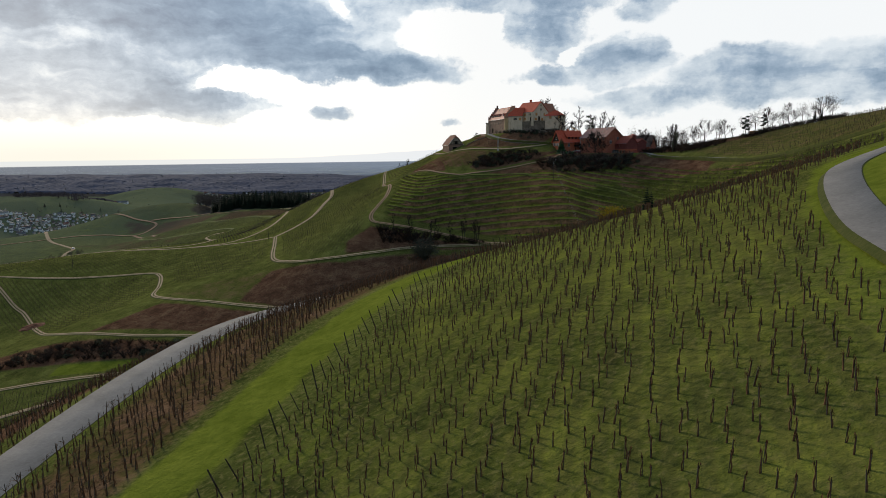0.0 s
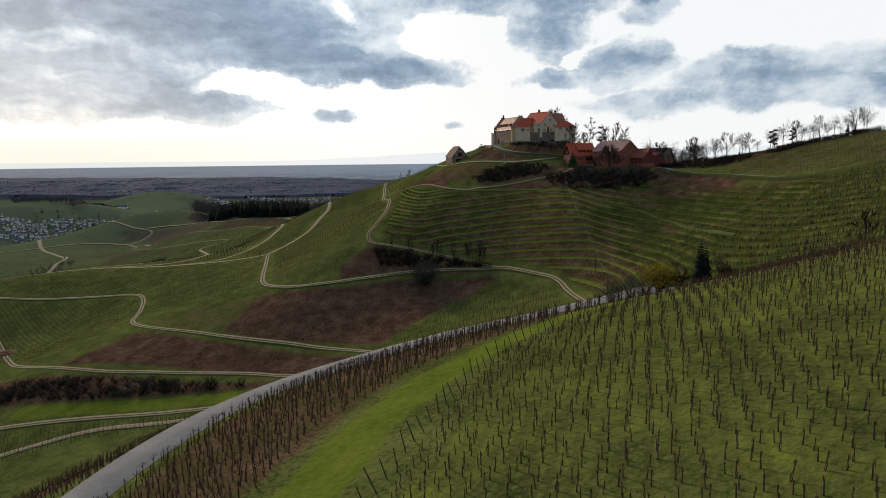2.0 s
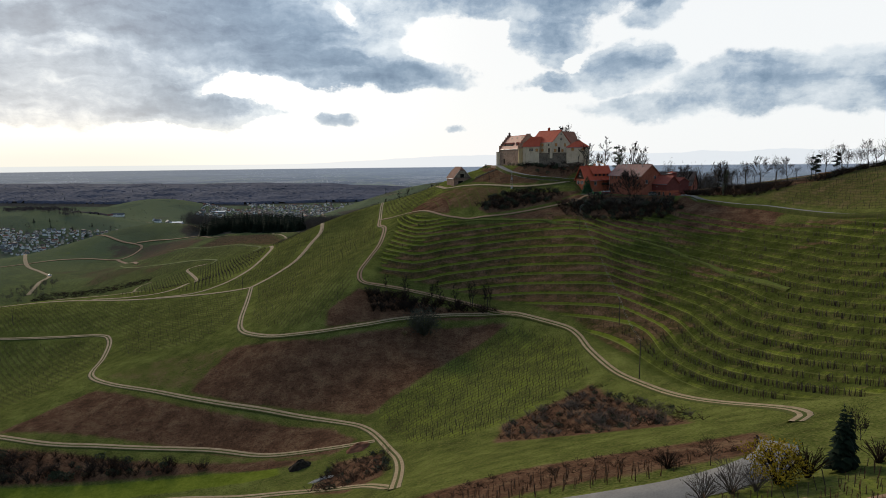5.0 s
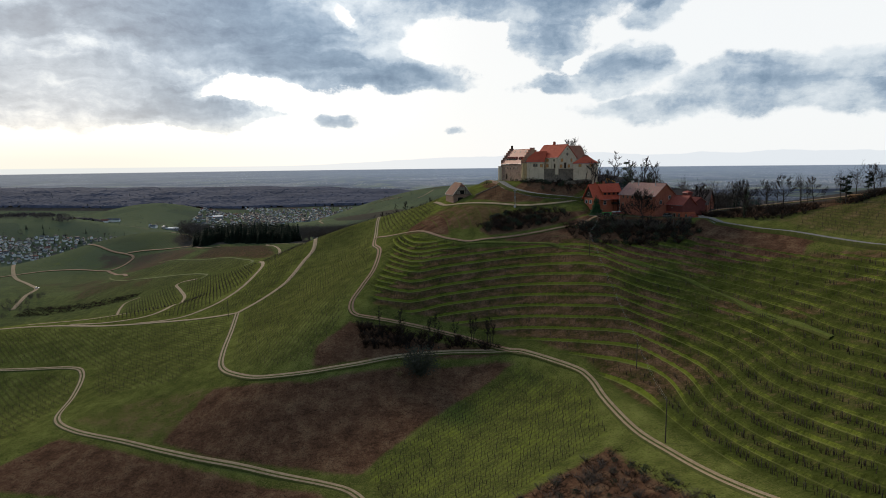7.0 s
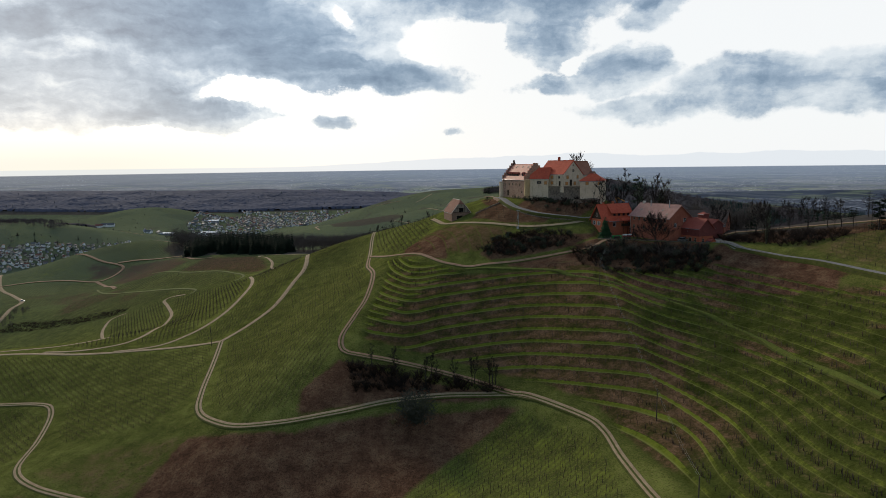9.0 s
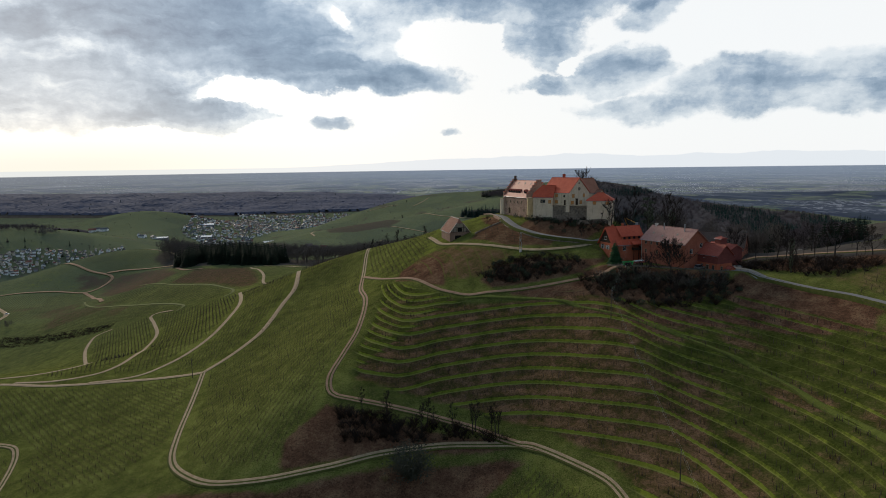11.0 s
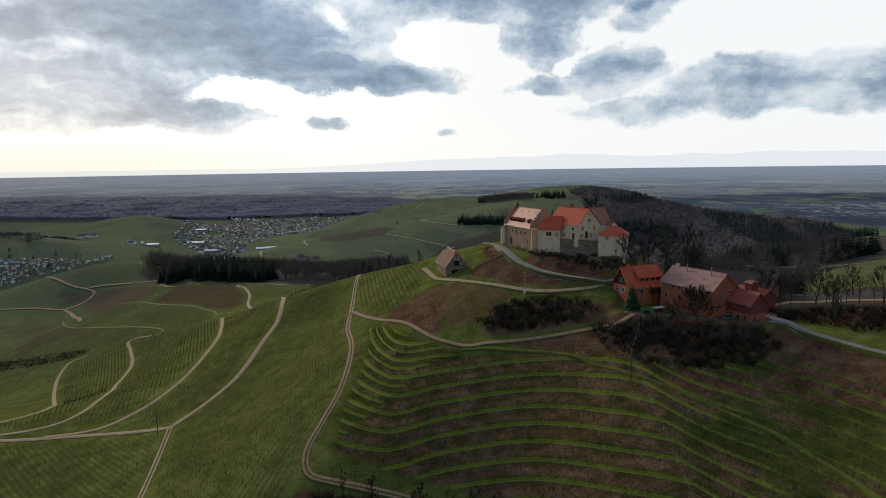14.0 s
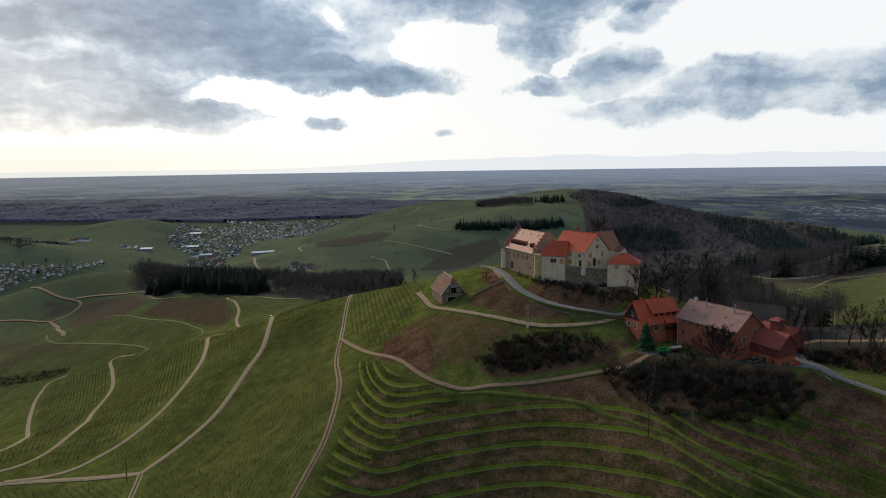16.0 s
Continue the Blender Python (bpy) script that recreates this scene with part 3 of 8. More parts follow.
BROWN_FIELDS = [
    [(-405, 852), (-411, 883), (-409, 905), (-419, 914), (-363, 909), (-336, 898), (-318, 862), (-290, 817), (-297, 786), (-332, 782), (-360, 788)],
    [(-440, 878), (-471, 928), (-426, 912), (-414, 903), (-420, 884)],
    [(-282, 769), (-270, 818), (-204, 785), (-193, 764), (-171, 710), (-157, 668), (-160, 645), (-178, 660), (-251, 737)],
    [(-260, 1500), (-186, 1780), (-106, 1500), (-84, 1464), (-103, 1410), (-171, 1348), (-221, 1350)],
    [(-34, 1228), (-10, 1290), (21, 1358), (70, 1385), (121, 1410), (126, 1350), (80, 1297), (29, 1255)],
    [(-135, 1246), (-96, 1284), (-99, 1262), (-131, 1236)],
]


def patch(x, y, corners, soft):
    far = far_from(x, y, corners)
    return smooth(np.where(inside(x, y, corners), far, -far), -soft, soft)


def cover_of(x, y):
    """Dry growth, lush grass and woodland at each place, 0 to 1."""
    dry, lush, wood = np.zeros(x.shape), np.full(x.shape, 0.12), np.zeros(x.shape)
    near = (np.abs(x) < 400) & (y < 700)
    nx, ny = x[near], y[near]
    for patches, into, soft in ((DRY, dry, 3.0), (LUSH, lush, 1.5)):
        for p in patches:
            into[near] = np.maximum(into[near], patch(nx, ny, p, soft))
    young = [(-15, -10), (-13, 30), (-5, 60), (6, 86), (24, 107), (48, 124), (62, 130), (90, 130), (70, 60), (40, -10)]
    lush[near] = np.maximum(lush[near], 0.46 * patch(nx, ny, young, 3))
    for p, k in (([(-24, 251), (2, 286), (28, 303), (46, 279), (45, 244), (15, 218), (4, 212), (-12, 222)], 0.42), ([(-14, 418), (-8, 442), (2, 440), (18, 420), (40, 400), (30, 394), (16, 387), (4, 390)], 0.2), ([(-36, 470), (-22, 440), (-12, 425), (4, 440), (28, 455), (26, 480), (12, 500), (-14, 490)], 0.38)):
        lush[near] = np.maximum(lush[near], k * patch(nx, ny, p, 3))
    for p, k in (([(-138, 300), (-126, 305), (-105, 310), (-82, 304), (-70, 297), (-74, 270), (-104, 281)], 0.42), ([(100, 352), (140, 330), (147, 262), (138, 213), (150, 175), (110, 155), (66, 170), (60, 230), (74, 300), (64, 335)], 0.30), ([(132, 346), (142, 304), (156, 236), (250, 250), (260, 320), (200, 346)], 0.42), ([(-15, 0), (-5, 60), (24, 107), (60, 128), (66, 108), (45, 69), (22, 34), (14, 0)], 0.36), ([(12, 402), (30, 395), (44, 398), (40, 390), (24, 390)], 0.5), ([(-22, 420), (-10, 440), (2, 438), (18, 418), (34, 402), (26, 394), (16, 388), (4, 391)], 0.58)):
        dry[near] = np.maximum(dry[near], k * patch(nx, ny, p, 4))
    strip = [(-31, 20), (-30, 60), (-26, 92), (-20, 111), (-8, 119.5), (10, 120), (30, 116), (24, 111), (8, 102), (-3, 92), (-15, 66), (-22, 30)]
    dry[near] = np.maximum(dry[near], 0.60 * patch(nx, ny, strip, 2))
    for p in WOODED:
        wood = np.maximum(wood, patch(x, y, p, 10))
    worn = [(80, 335), (128, 335), (142, 300), (148, 262), (152, 215), (150, 170), (110, 150), (66, 165), (62, 220), (64, 262), (74, 300)]
    dry[near] = np.maximum(dry[near], (0.26 + 0.30 * smooth(wander(nx, ny, 26, 21), 0.3, 0.9)) * patch(nx, ny, worn, 8) * (0.45 + 0.55 * smooth(ny, 215, 270)))
    # fields of other crops and fallow strips in the distance
    field = wander(x, y, 260, 11) + wander(x, y, 110, 12)
    away = smooth(np.hypot(x, y), 420, 700)
    dry = np.maximum(dry, away * smooth(field, 0.8, 1.3) * 0.5)
    lush = np.maximum(lush, away * smooth(-field, 0.7, 1.2) * 0.3)
    # bare brown fields on the far knolls
    for p in BROWN_FIELDS:
        dry = np.maximum(dry, 0.62 * patch(x, y, p, 6))
    # hedges, copses and a grey haze tone far out on the plain, as floor colour
    wood = np.maximum(wood, smooth(y, 3300, 3900) * (0.45 + 0.4 * wander(x, y * 3, 700, 15)))
    return np.clip(np.stack([dry, lush, wood], 2), 0, 1)


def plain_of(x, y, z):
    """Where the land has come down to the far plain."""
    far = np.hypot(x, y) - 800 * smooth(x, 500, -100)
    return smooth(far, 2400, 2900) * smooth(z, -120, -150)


def worn_of(x, y):
    """How far the treads of the terraces are worn brown."""
    return np.clip((smooth(x + 9 * wander(x, y, 50, 8), 100, 52) * smooth(y, 235, 275) * 0.85 + 0.3 * smooth(wander(x, y, 60, 5), 0.1, 0.8)) * (1 - 0.6 * doubled(x, y)), 0, 0.57)


# fields with wired rows: corners, and the rows' direction
ROW_FIELDS = [
    ([(-103, 398), (-94, 418), (-87, 450), (-86, 495), (-100, 590), (-70, 600), (-50, 540), (-46, 475), (-43, 440), (-36, 402), (-36, 370), (-39, 352), (-42, 338), (-40, 326), (-50, 303), (-64, 303), (-77, 313), (-84, 325), (-92, 365)], (0.25, 0.97, 2.0)),
    ([(-400, 440), (-246, 419), (-183, 407), (-128, 402), (-110, 398), (-101, 364), (-95, 335), (-105, 318), (-135, 318), (-143, 330), (-155, 356), (-170, 369), (-202, 375), (-300, 391), (-400, 412)], (0.72, -0.69)),
    ([(-300, 380), (-235, 369), (-172, 359), (-160, 348), (-150, 325), (-158, 300), (-190, 292), (-240, 330), (-300, 360)], (0.72, -0.69)),
    ([(250, 570), (320, 700), (352, 775), (389, 798), (450, 795), (600, 760), (560, 560), (420, 470), (300, 440), (230, 470)], (0.8, 0.6, 2.4)),
    ([(136, 328), (142, 304), (147, 276), (156, 236), (250, 250), (260, 320), (200, 350), (150, 345)], (-0.2, 0.98, 2.2)),
    ([(-22, 251), (2, 284), (27, 301), (44, 279), (44, 246), (15, 220), (4, 214), (-10, 222)], (0.75, 0.66, 1.9)),
    ([(-112, 407), (-99, 428), (-95, 447), (-93, 473), (-91, 499), (-97, 531), (-103, 562), (-122, 590), (-146, 602), (-150, 594), (-134, 548), (-121, 506), (-119, 478), (-121, 440), (-128, 424), (-124, 412)], (-0.10, 0.99)),
    ([(-145, 420), (-134, 438), (-128, 466), (-131, 511), (-143, 558), (-159, 608), (-200, 622), (-230, 636), (-222, 612), (-199, 567), (-186, 520), (-167, 480), (-158, 445), (-161, 424)], (-0.35, 0.94)),
    ([(-188, 424), (-171, 428), (-168, 446), (-177, 484), (-196, 524), (-209, 570), (-233, 620), (-244, 642), (-282, 636), (-271, 602), (-240, 548), (-209, 500), (-189, 466), (-184, 446), (-200, 430)], (-0.45, 0.89)),
    ([(-360, 687), (-319, 676), (-277, 657), (-248, 647), (-217, 629), (-216, 637), (-240, 660), (-303, 713), (-341, 739), (-367, 762), (-390, 730)], (-0.75, 0.66)),
    ([(-365, 772), (-329, 780), (-296, 774), (-248, 728), (-188, 661), (-180, 648), (-175, 625), (-208, 640), (-217, 652), (-306, 726)], (-0.55, 0.83)),
    ([(-282, 769), (-270, 818), (-204, 787), (-193, 764), (-171, 710), (-159, 668), (-167, 640), (-180, 660), (-251, 737)], (-0.5, 0.86)),
    ([(-520, 1000), (-500, 966), (-424, 922), (-366, 920), (-340, 914), (-359, 966), (-399, 984), (-450, 1000)], (-0.2, 0.98)),
    ([(-560, 850), (-485, 871), (-425, 866), (-362, 776), (-440, 745), (-500, 800)], (-0.7, 0.7)),
    ([(-14, 418), (-8, 442), (2, 440), (18, 420), (40, 400), (30, 394), (16, 387), (4, 390)], (0, 1, 5.4, 1.7, 0.0045)),
    ([(15, 431), (19, 440), (32, 444), (34, 430), (43, 414), (52, 405), (48, 401), (30, 410)], (0.66, -0.75, 2.0)),
    ([(-260, 1500), (-186, 1780), (-106, 1500), (-84, 1464), (-103, 1410), (-171, 1348), (-221, 1350)], (0.95, 0.1, 9.0)),
    ([(-34, 1228), (-10, 1290), (21, 1358), (70, 1385), (121, 1410), (126, 1350), (80, 1297), (29, 1255)], (0.97, 0.22, 6.5, 1.0)),
    ([(-15, 6), (-13, 30), (-9, 45), (-5, 60), (0, 74), (6, 86), (14, 97), (24, 107), (36, 116), (48, 124), (60, 128), (66, 108), (54, 82), (45, 69), (36.5, 64), (31, 55), (27, 46), (22, 34), (17, 12), (14, 0), (-14, 0)], (0.30, 0.95, 1.35, 0.7)),
    ([(-40, 478), (-44, 515), (-46, 560), (-30, 555), (-8, 520), (-2, 480), (-8, 440), (-20, 425)], (-0.15, 0.98)),
]


def rows_of(x, y):
    """A mask of the wired rows, metres across them in steps of a row, kept small, and how far a place is hazed."""
    mask, at = np.zeros(x.shape), np.zeros(x.shape)
    near = (x > -720) & (x < 620) & (y > -10) & (y < 1900)
    nx, ny = x[near], y[near]
    for corners, way in ROW_FIELDS:
        d, gap = math.hypot(*way[:2]), way[2] if len(way) > 2 else 2.1
        across = [(px * way[1] - py * way[0]) / d for px, py in corners]
        k = patch(nx, ny, corners, 1.5)
        m, a = mask[near], at[near]
        bend = way[4] * (ny - 392) ** 2 if len(way) > 4 else 0
        k = k * (way[3] if len(way) > 3 else 1.0)
        hit = k > m
        m[hit], a[hit] = k[hit], (nx * way[1] / d - ny * way[0] / d + bend - min(across))[hit] / gap / 400
        mask[near], at[near] = m, a
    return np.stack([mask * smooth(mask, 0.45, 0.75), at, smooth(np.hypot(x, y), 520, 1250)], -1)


def make_ground():
    xs = spread((-4850, -1500, 110, 55), (-1500, -260, 40, 4), (-260, -60, 3, 2.2), (-60, 175, 1.1, 1.1), (175, 280, 2, 4), (280, 1500, 5, 45), (1500, 4850, 55, 110))
    ys = spread((-900, -40, 60, 4), (-40, 20, 3, 2), (20, 205, 1.8, 1.8), (205, 430, 1.1, 1.1), (430, 560, 1.6, 3), (560, 1300, 4, 9), (1300, 2600, 10, 28), (2600, 4850, 30, 90))
    gx, gy = np.meshgrid(xs, ys)
    z, t, level = land(gx, gy)
    me = grid_mesh("ground", xs, ys, z)
    me.materials.append(LAND)
    one = np.ones((*gx.shape, 1))
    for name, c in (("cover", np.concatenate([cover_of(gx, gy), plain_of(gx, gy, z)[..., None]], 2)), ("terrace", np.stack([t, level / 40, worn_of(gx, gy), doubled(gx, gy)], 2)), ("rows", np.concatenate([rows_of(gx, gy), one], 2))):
        layer = me.color_attributes.new(name, "FLOAT_COLOR", "POINT")
        layer.data.foreach_set("color", c.astype(np.float32).ravel())
    return tagged(new("ground", me), "rolling winter vineyard hills with green grass and brown banks", "ground", kind="structure")


make_ground()



# ---- roads and tracks, laid on the land ----
ASPHALT = simple("worn asphalt", (0.165, 0.152, 0.140), (0.260, 0.240, 0.222), 3.0, 0.85, 0.25, 0.25)
GRAVEL = simple("pale gravel track", (0.235, 0.164, 0.098), (0.395, 0.296, 0.186), 2.2, 0.95, 0.5, 0.3)
EARTH = simple("red-brown earth track", (0.200, 0.120, 0.074), (0.340, 0.218, 0.142), 2.2, 0.95, 0.5, 0.3)
LANE_GRASS = simple("bright lane grass", (0.090, 0.098, 0.030), (0.165, 0.168, 0.056), 1.6, 0.95, 0.5, 0.3)
VERGE = simple("trodden verge grass", (0.045, 0.058, 0.012), (0.098, 0.096, 0.028), 1.4, 0.95, 0.5, 0.2)


def curve_points(points, step):
    """Even points along a smooth line through the given ones."""
    p = np.array(points, float)
    p = np.concatenate([[2 * p[0] - p[1]], p, [2 * p[-1] - p[-2]]])
    out = []
    for a, b, c, d in zip(p, p[1:], p[2:], p[3:]):
        n = max(2, int(np.linalg.norm(c - b) / step))
        for u in np.linspace(0, 1, n, endpoint=False):
            out.append(0.5 * (2 * b + (c - a) * u + (2 * a - 5 * b + 4 * c - d) * u * u + (3 * b - a - 3 * c + d) * u ** 3))
    out.append(p[-2])
    return np.array(out)


def strip_mesh(name, line, offsets, heights, stuff, level=False):
    """A strip along a line on the land; offsets across it, heights over the ground under each, a material for each lane."""
    d = np.gradient(line, axis=0)
    d /= np.linalg.norm(d, axis=1)[:, None] + 1e-9
    side = np.stack([d[:, 1], -d[:, 0]], 1)
    mid = land(line[:, 0], line[:, 1])[0]
    if level:
        edges = [line + side * o for o in offsets[1:-1]]
        mid = np.max([land(e[:, 0], e[:, 1])[0] for e in edges], 0)
    rows = []
    for o, h in zip(offsets, heights):
        q = line + side * o
        z = land(q[:, 0], q[:, 1])[0]
        flat = mid if level and o not in (offsets[0], offsets[-1]) else (z if level else np.maximum(0.6 * mid + 0.4 * z, z))
        rows.append(np.stack([q[:, 0], q[:, 1], flat + h], 1))
    n, k = len(line), len(offsets)
    verts = np.stack(rows, 1).reshape(-1, 3)
    faces, which = [], []
    for i in range(n - 1):
        for j in range(k - 1):
            a = i * k + j
            faces.append((a, a + 1, a + k + 1, a + k))
            which.append(j)
    me = bpy.data.meshes.new(name)
    me.from_pydata(verts.tolist(), [], faces)
    for m in dict.fromkeys(stuff):
        me.materials.append(m)
    slots = [list(dict.fromkeys(stuff)).index(m) for m in stuff]
    me.polygons.foreach_set("material_index", [slots[j] for j in which])
    me.shade_smooth()
    return me


def track(name, label, points, wide=2.1, stuff=GRAVEL, middle=True, lift=0.10, step=2.0, level=False):
    """A two-rut field track, with a grassy crown where it has one."""
    h = wide / 2
    line = curve_points(points, step)
    if middle:
        offsets, lanes = (-h - 0.45, -h, -h * 0.26, h * 0.26, h, h + 0.45), (VERGE, stuff, VERGE, stuff, VERGE)
        heights = (-0.25, lift, lift, lift, lift, -0.25)
    else:
        offsets, lanes, heights = (-h - 0.4, -h, 0, h, h + 0.4), (VERGE, stuff, stuff, VERGE), (-0.25, lift, lift + 0.04, lift, -0.25)
    return tagged(new(name, strip_mesh(name, line, offsets, heights, lanes, level)), label, "track", kind="structure")


track("main_track", "pale gravel track across the vineyards", [(-620, 500), (-420, 450), (-330, 433), (-246, 424), (-212, 419), (-183, 412), (-150, 410), (-125, 406), (-107, 402)], 2.8, GRAVEL, False)
track("ridge_track", "pale gravel track climbing the vineyard ridge", [(-107, 402), (-98, 416), (-91, 432), (-89, 447), (-88, 473), (-87, 498), (-92, 530), (-101, 570), (-109, 600), (-114, 622), (-112, 650)], 2.7, GRAVEL, False)
track("bend_track", "winding gravel track round the brown slope", [(-107, 402), (-98, 365), (-91, 335), (-86, 319), (-78, 308), (-66, 299), (-51, 297), (-34, 301), (-16, 308), (3, 312), (22, 310), (31, 305), (43, 291), (47, 281), (48, 266), (50, 242), (53, 222), (55, 195), (56, 165), (54, 152), (50, 147)])
track("hill_track", "gravel track climbing the castle hill", [(-43, 473), (-40, 440), (-33, 402), (-32, 370), (-35, 352), (-38, 338), (-36, 329), (-29, 326), (-17, 324), (-5, 322), (9, 318), (20, 312), (31, 305)], stuff=EARTH)
track("crest_track", "grassy track along the crest", [(-43, 473), (-46, 512), (-48, 560), (-56, 610), (-75, 680)], stuff=GRAVEL)
track("upper_track", "earth track above the terraces", [(-43, 473), (-25, 427), (-12, 405), (-2, 388), (6, 381), (12, 378), (20, 378), (35, 376), (52, 374), (67, 374), (80, 380)], 1.7, EARTH, False)
track("zig_track", "gravel track zigzagging down the slope", [(-420, 410), (-330, 392), (-275, 380), (-235, 374), (-202, 370), (-173, 364), (-161, 354), (-150, 328), (-143, 306), (-127, 291), (-103, 280), (-78, 269), (-56, 261), (-34, 251), (-23, 241), (-15, 221), (-11, 203), (-9, 168)])
track("valley_road", "pale concrete road along the valley floor", [(-230, 180), (-165, 198), (-131, 212), (-113, 218), (-90, 218), (-66, 217), (-48, 213)], 2.6, GRAVEL, False)
track("valley_lane", "pale grassy lane on the valley floor", [(-230, 222), (-170, 225), (-131, 226), (-96, 225), (-74, 224), (-57, 219), (-38, 210), (-19, 192), (-10, 172)], 2.4)
track("valley_track", "grassy track along the valley side", [(-300, 400), (-244, 349), (-228, 336), (-205, 310), (-184, 286), (-164, 271), (-133, 257), (-107, 252), (-74, 247), (-54, 240), (-36, 236), (-20, 232)])
track("valley_lane", "pale lane along the foot of the wooded hill", [(400, 1180), (400, 1120), (386, 1010), (378, 950), (370, 900), (368, 868), (375, 843), (392, 829), (408, 826)], 4.2, ASPHALT, False, 0.4, 8.0)
track("vineyard_lane", "earth lane through the valley vineyard", [(352, 790), (370, 784), (398, 800), (418, 790), (440, 776)], 3.0, GRAVEL, True, 0.25, 6.0)
track("castle_road", "asphalt drive curving up to the castle", [(24, 482), (27, 470), (31, 456), (35, 430), (43, 414), (52, 406), (61, 402), (69, 400), (84, 403), (100, 410), (122, 400)], 3.8, ASPHALT, False, 0.08, 2.0, True)
track("barn_track", "pale track to the half-timbered barn", [(-6, 476), (-3, 462), (1, 445), (9, 431), (20, 417), (36, 403), (48, 398), (60, 397), (69, 400)], 2.1, GRAVEL, False, 0.12)
track("saddle_road", "grey asphalt lane over the saddle", [(106, 363), (112, 361.5), (117, 357), (121, 350), (127, 339), (134, 325), (139, 304), (143, 278), (150, 240), (165, 190), (175, 120)], 3.2, ASPHALT, False, 0.08, 2.0, True)
track("near_road", "grey asphalt farm road through the vineyard", [(-38.4, -30), (-35.4, 20), (-33.5, 55), (-31.5, 80), (-29.8, 93), (-27.5, 104), (-24, 113), (-18, 120), (-9, 123.8), (0, 125), (8, 124.5), (17, 122.5), (25, 121.5), (31, 122.5), (36, 126), (40, 133)], 4.2, ASPHALT, False, 0.08, 2.0, True)
track("top_track", "concrete track on the vineyard crest", [(62, 55), (50, 58), (43, 58.8), (38.8, 58), (36, 56.2), (33.2, 52.4), (29.8, 46.3), (26.6, 39.2), (24.8, 33), (22, 20), (19, 0), (16, -30)], 2.6, ASPHALT, False, 0.10, 1.0)
track("field_path", "pale worn path across the vineyard top", [(32, 114), (34, 111), (39.5, 110.6), (46, 108), (60, 103), (75, 100)], 0.9, EARTH, False, 0.06, 1.0)
LOOP = "gravel track looping through vines"
track("loop_track", LOOP, [(-165, 412), (-150, 413), (-141, 416), (-135, 423), (-128, 437), (-123, 465), (-126, 511), (-138, 555), (-155, 605), (-156, 612), (-150, 609), (-138, 594)], 2.4, GRAVEL, False)
track("loop_track", LOOP, [(-205, 420), (-188, 418), (-174, 421), (-165, 428), (-163, 445), (-172, 482), (-191, 522), (-204, 568), (-226, 612), (-240, 637), (-235, 641), (-220, 633)], 2.4, GRAVEL, False)
track("loop_track", LOOP, [(-235, 430), (-205, 432), (-190, 446), (-194, 466), (-214, 500), (-245, 548), (-276, 602), (-288, 633), (-287, 642), (-276, 643)], 2.4, GRAVEL, False)
track("loop_track", "narrow grassy track round the knoll", [(-385, 795), (-367, 767), (-345, 745), (-306, 719), (-242, 666), (-219, 645), (-211, 634), (-214, 627)], 2.2, LANE_GRASS, False, 0.2, 4)
track("loop_track", "narrow grassy track round the knoll", [(-330, 800), (-296, 779), (-251, 733), (-210, 691), (-188, 665), (-176, 650), (-170, 632), (-173, 620)], 2.2, LANE_GRASS, False, 0.2, 4)
track("valley_road", "pale concrete road with cars in the side valley", [(-700, 1100), (-600, 950), (-534, 852), (-494, 815), (-462, 783), (-455, 765), (-453, 752), (-446, 733), (-436, 705)], 4.5, GRAVEL, False, 0.3, 5)
track("far_track", "red earth track in the far vineyards", [(-600, 820), (-536, 857), (-515, 869), (-494, 875), (-463, 878), (-429, 873), (-416, 884), (-411, 896), (-411, 905), (-418, 912), (-427, 916), (-457, 929), (-514, 972), (-560, 1010)], 3.6, EARTH, False, 0.3, 5)
track("far_track", "red earth track in the far vineyards", [(-429, 873), (-407, 849), (-385, 815), (-360, 781), (-350, 765)], 4.2, EARTH, False, 0.3, 5)
track("far_track", "pale earth track in the far vineyards", [(-424, 918), (-398, 920), (-363, 913), (-340, 904), (-324, 887), (-312, 859), (-293, 829), (-282, 818), (-262, 812)], 3.4, EARTH, False, 0.3, 5)
track("far_track", "pale track on the crest of the far knoll", [(-450, 1010), (-406, 997), (-390, 991), (-368, 981), (-345, 955)], 3.4, GRAVEL, False, 0.3, 5)
track("far_track", "pale track on the far vineyard knoll", [(-120, 745), (-140, 750), (-161, 766), (-185, 783), (-199, 783), (-194, 768), (-185, 756), (-166, 709), (-155, 668), (-142, 630), (-133, 606)], 2.6, GRAVEL, False, 0.3, 5)
track("saddle_lane", "red-brown earth lane along the saddle trees", [(104, 384), (120, 385), (134, 378), (146, 371), (158, 358), (170, 348), (190, 346), (230, 350)], 3.0, EARTH, False, 0.15)
LANE = "thin pale lane across the far spur"
track("hill_lane", LANE, [(-335, 1340), (-318, 1287), (-304, 1236), (-278, 1167), (-260, 1134)], 4.0, GRAVEL, False, 0.4, 12)
track("hill_lane", LANE, [(-240, 1310), (-247, 1335), (-256, 1360), (-262, 1410), (-262, 1480)], 4.0, GRAVEL, False, 0.4, 12)
track("hill_lane", LANE, [(-103, 1406), (-76, 1389), (-27, 1361), (30, 1330)], 4.0, GRAVEL, False, 0.4, 12)
track("hill_lane", LANE, [(-115, 1290), (-106, 1279), (-88, 1271), (-78, 1221), (-70, 1187), (-51, 1179)], 4.0, GRAVEL, False, 0.4, 12)
track("hill_lane", LANE, [(-215, 1165), (-197, 1136), (-174, 1093), (-136, 1044)], 3.0, GRAVEL, False, 0.4, 12)
track("hill_lane", LANE, [(-230, 2020), (-203, 2017), (-169, 2004), (-129, 1985)], 4.0, GRAVEL, False, 0.4, 12)
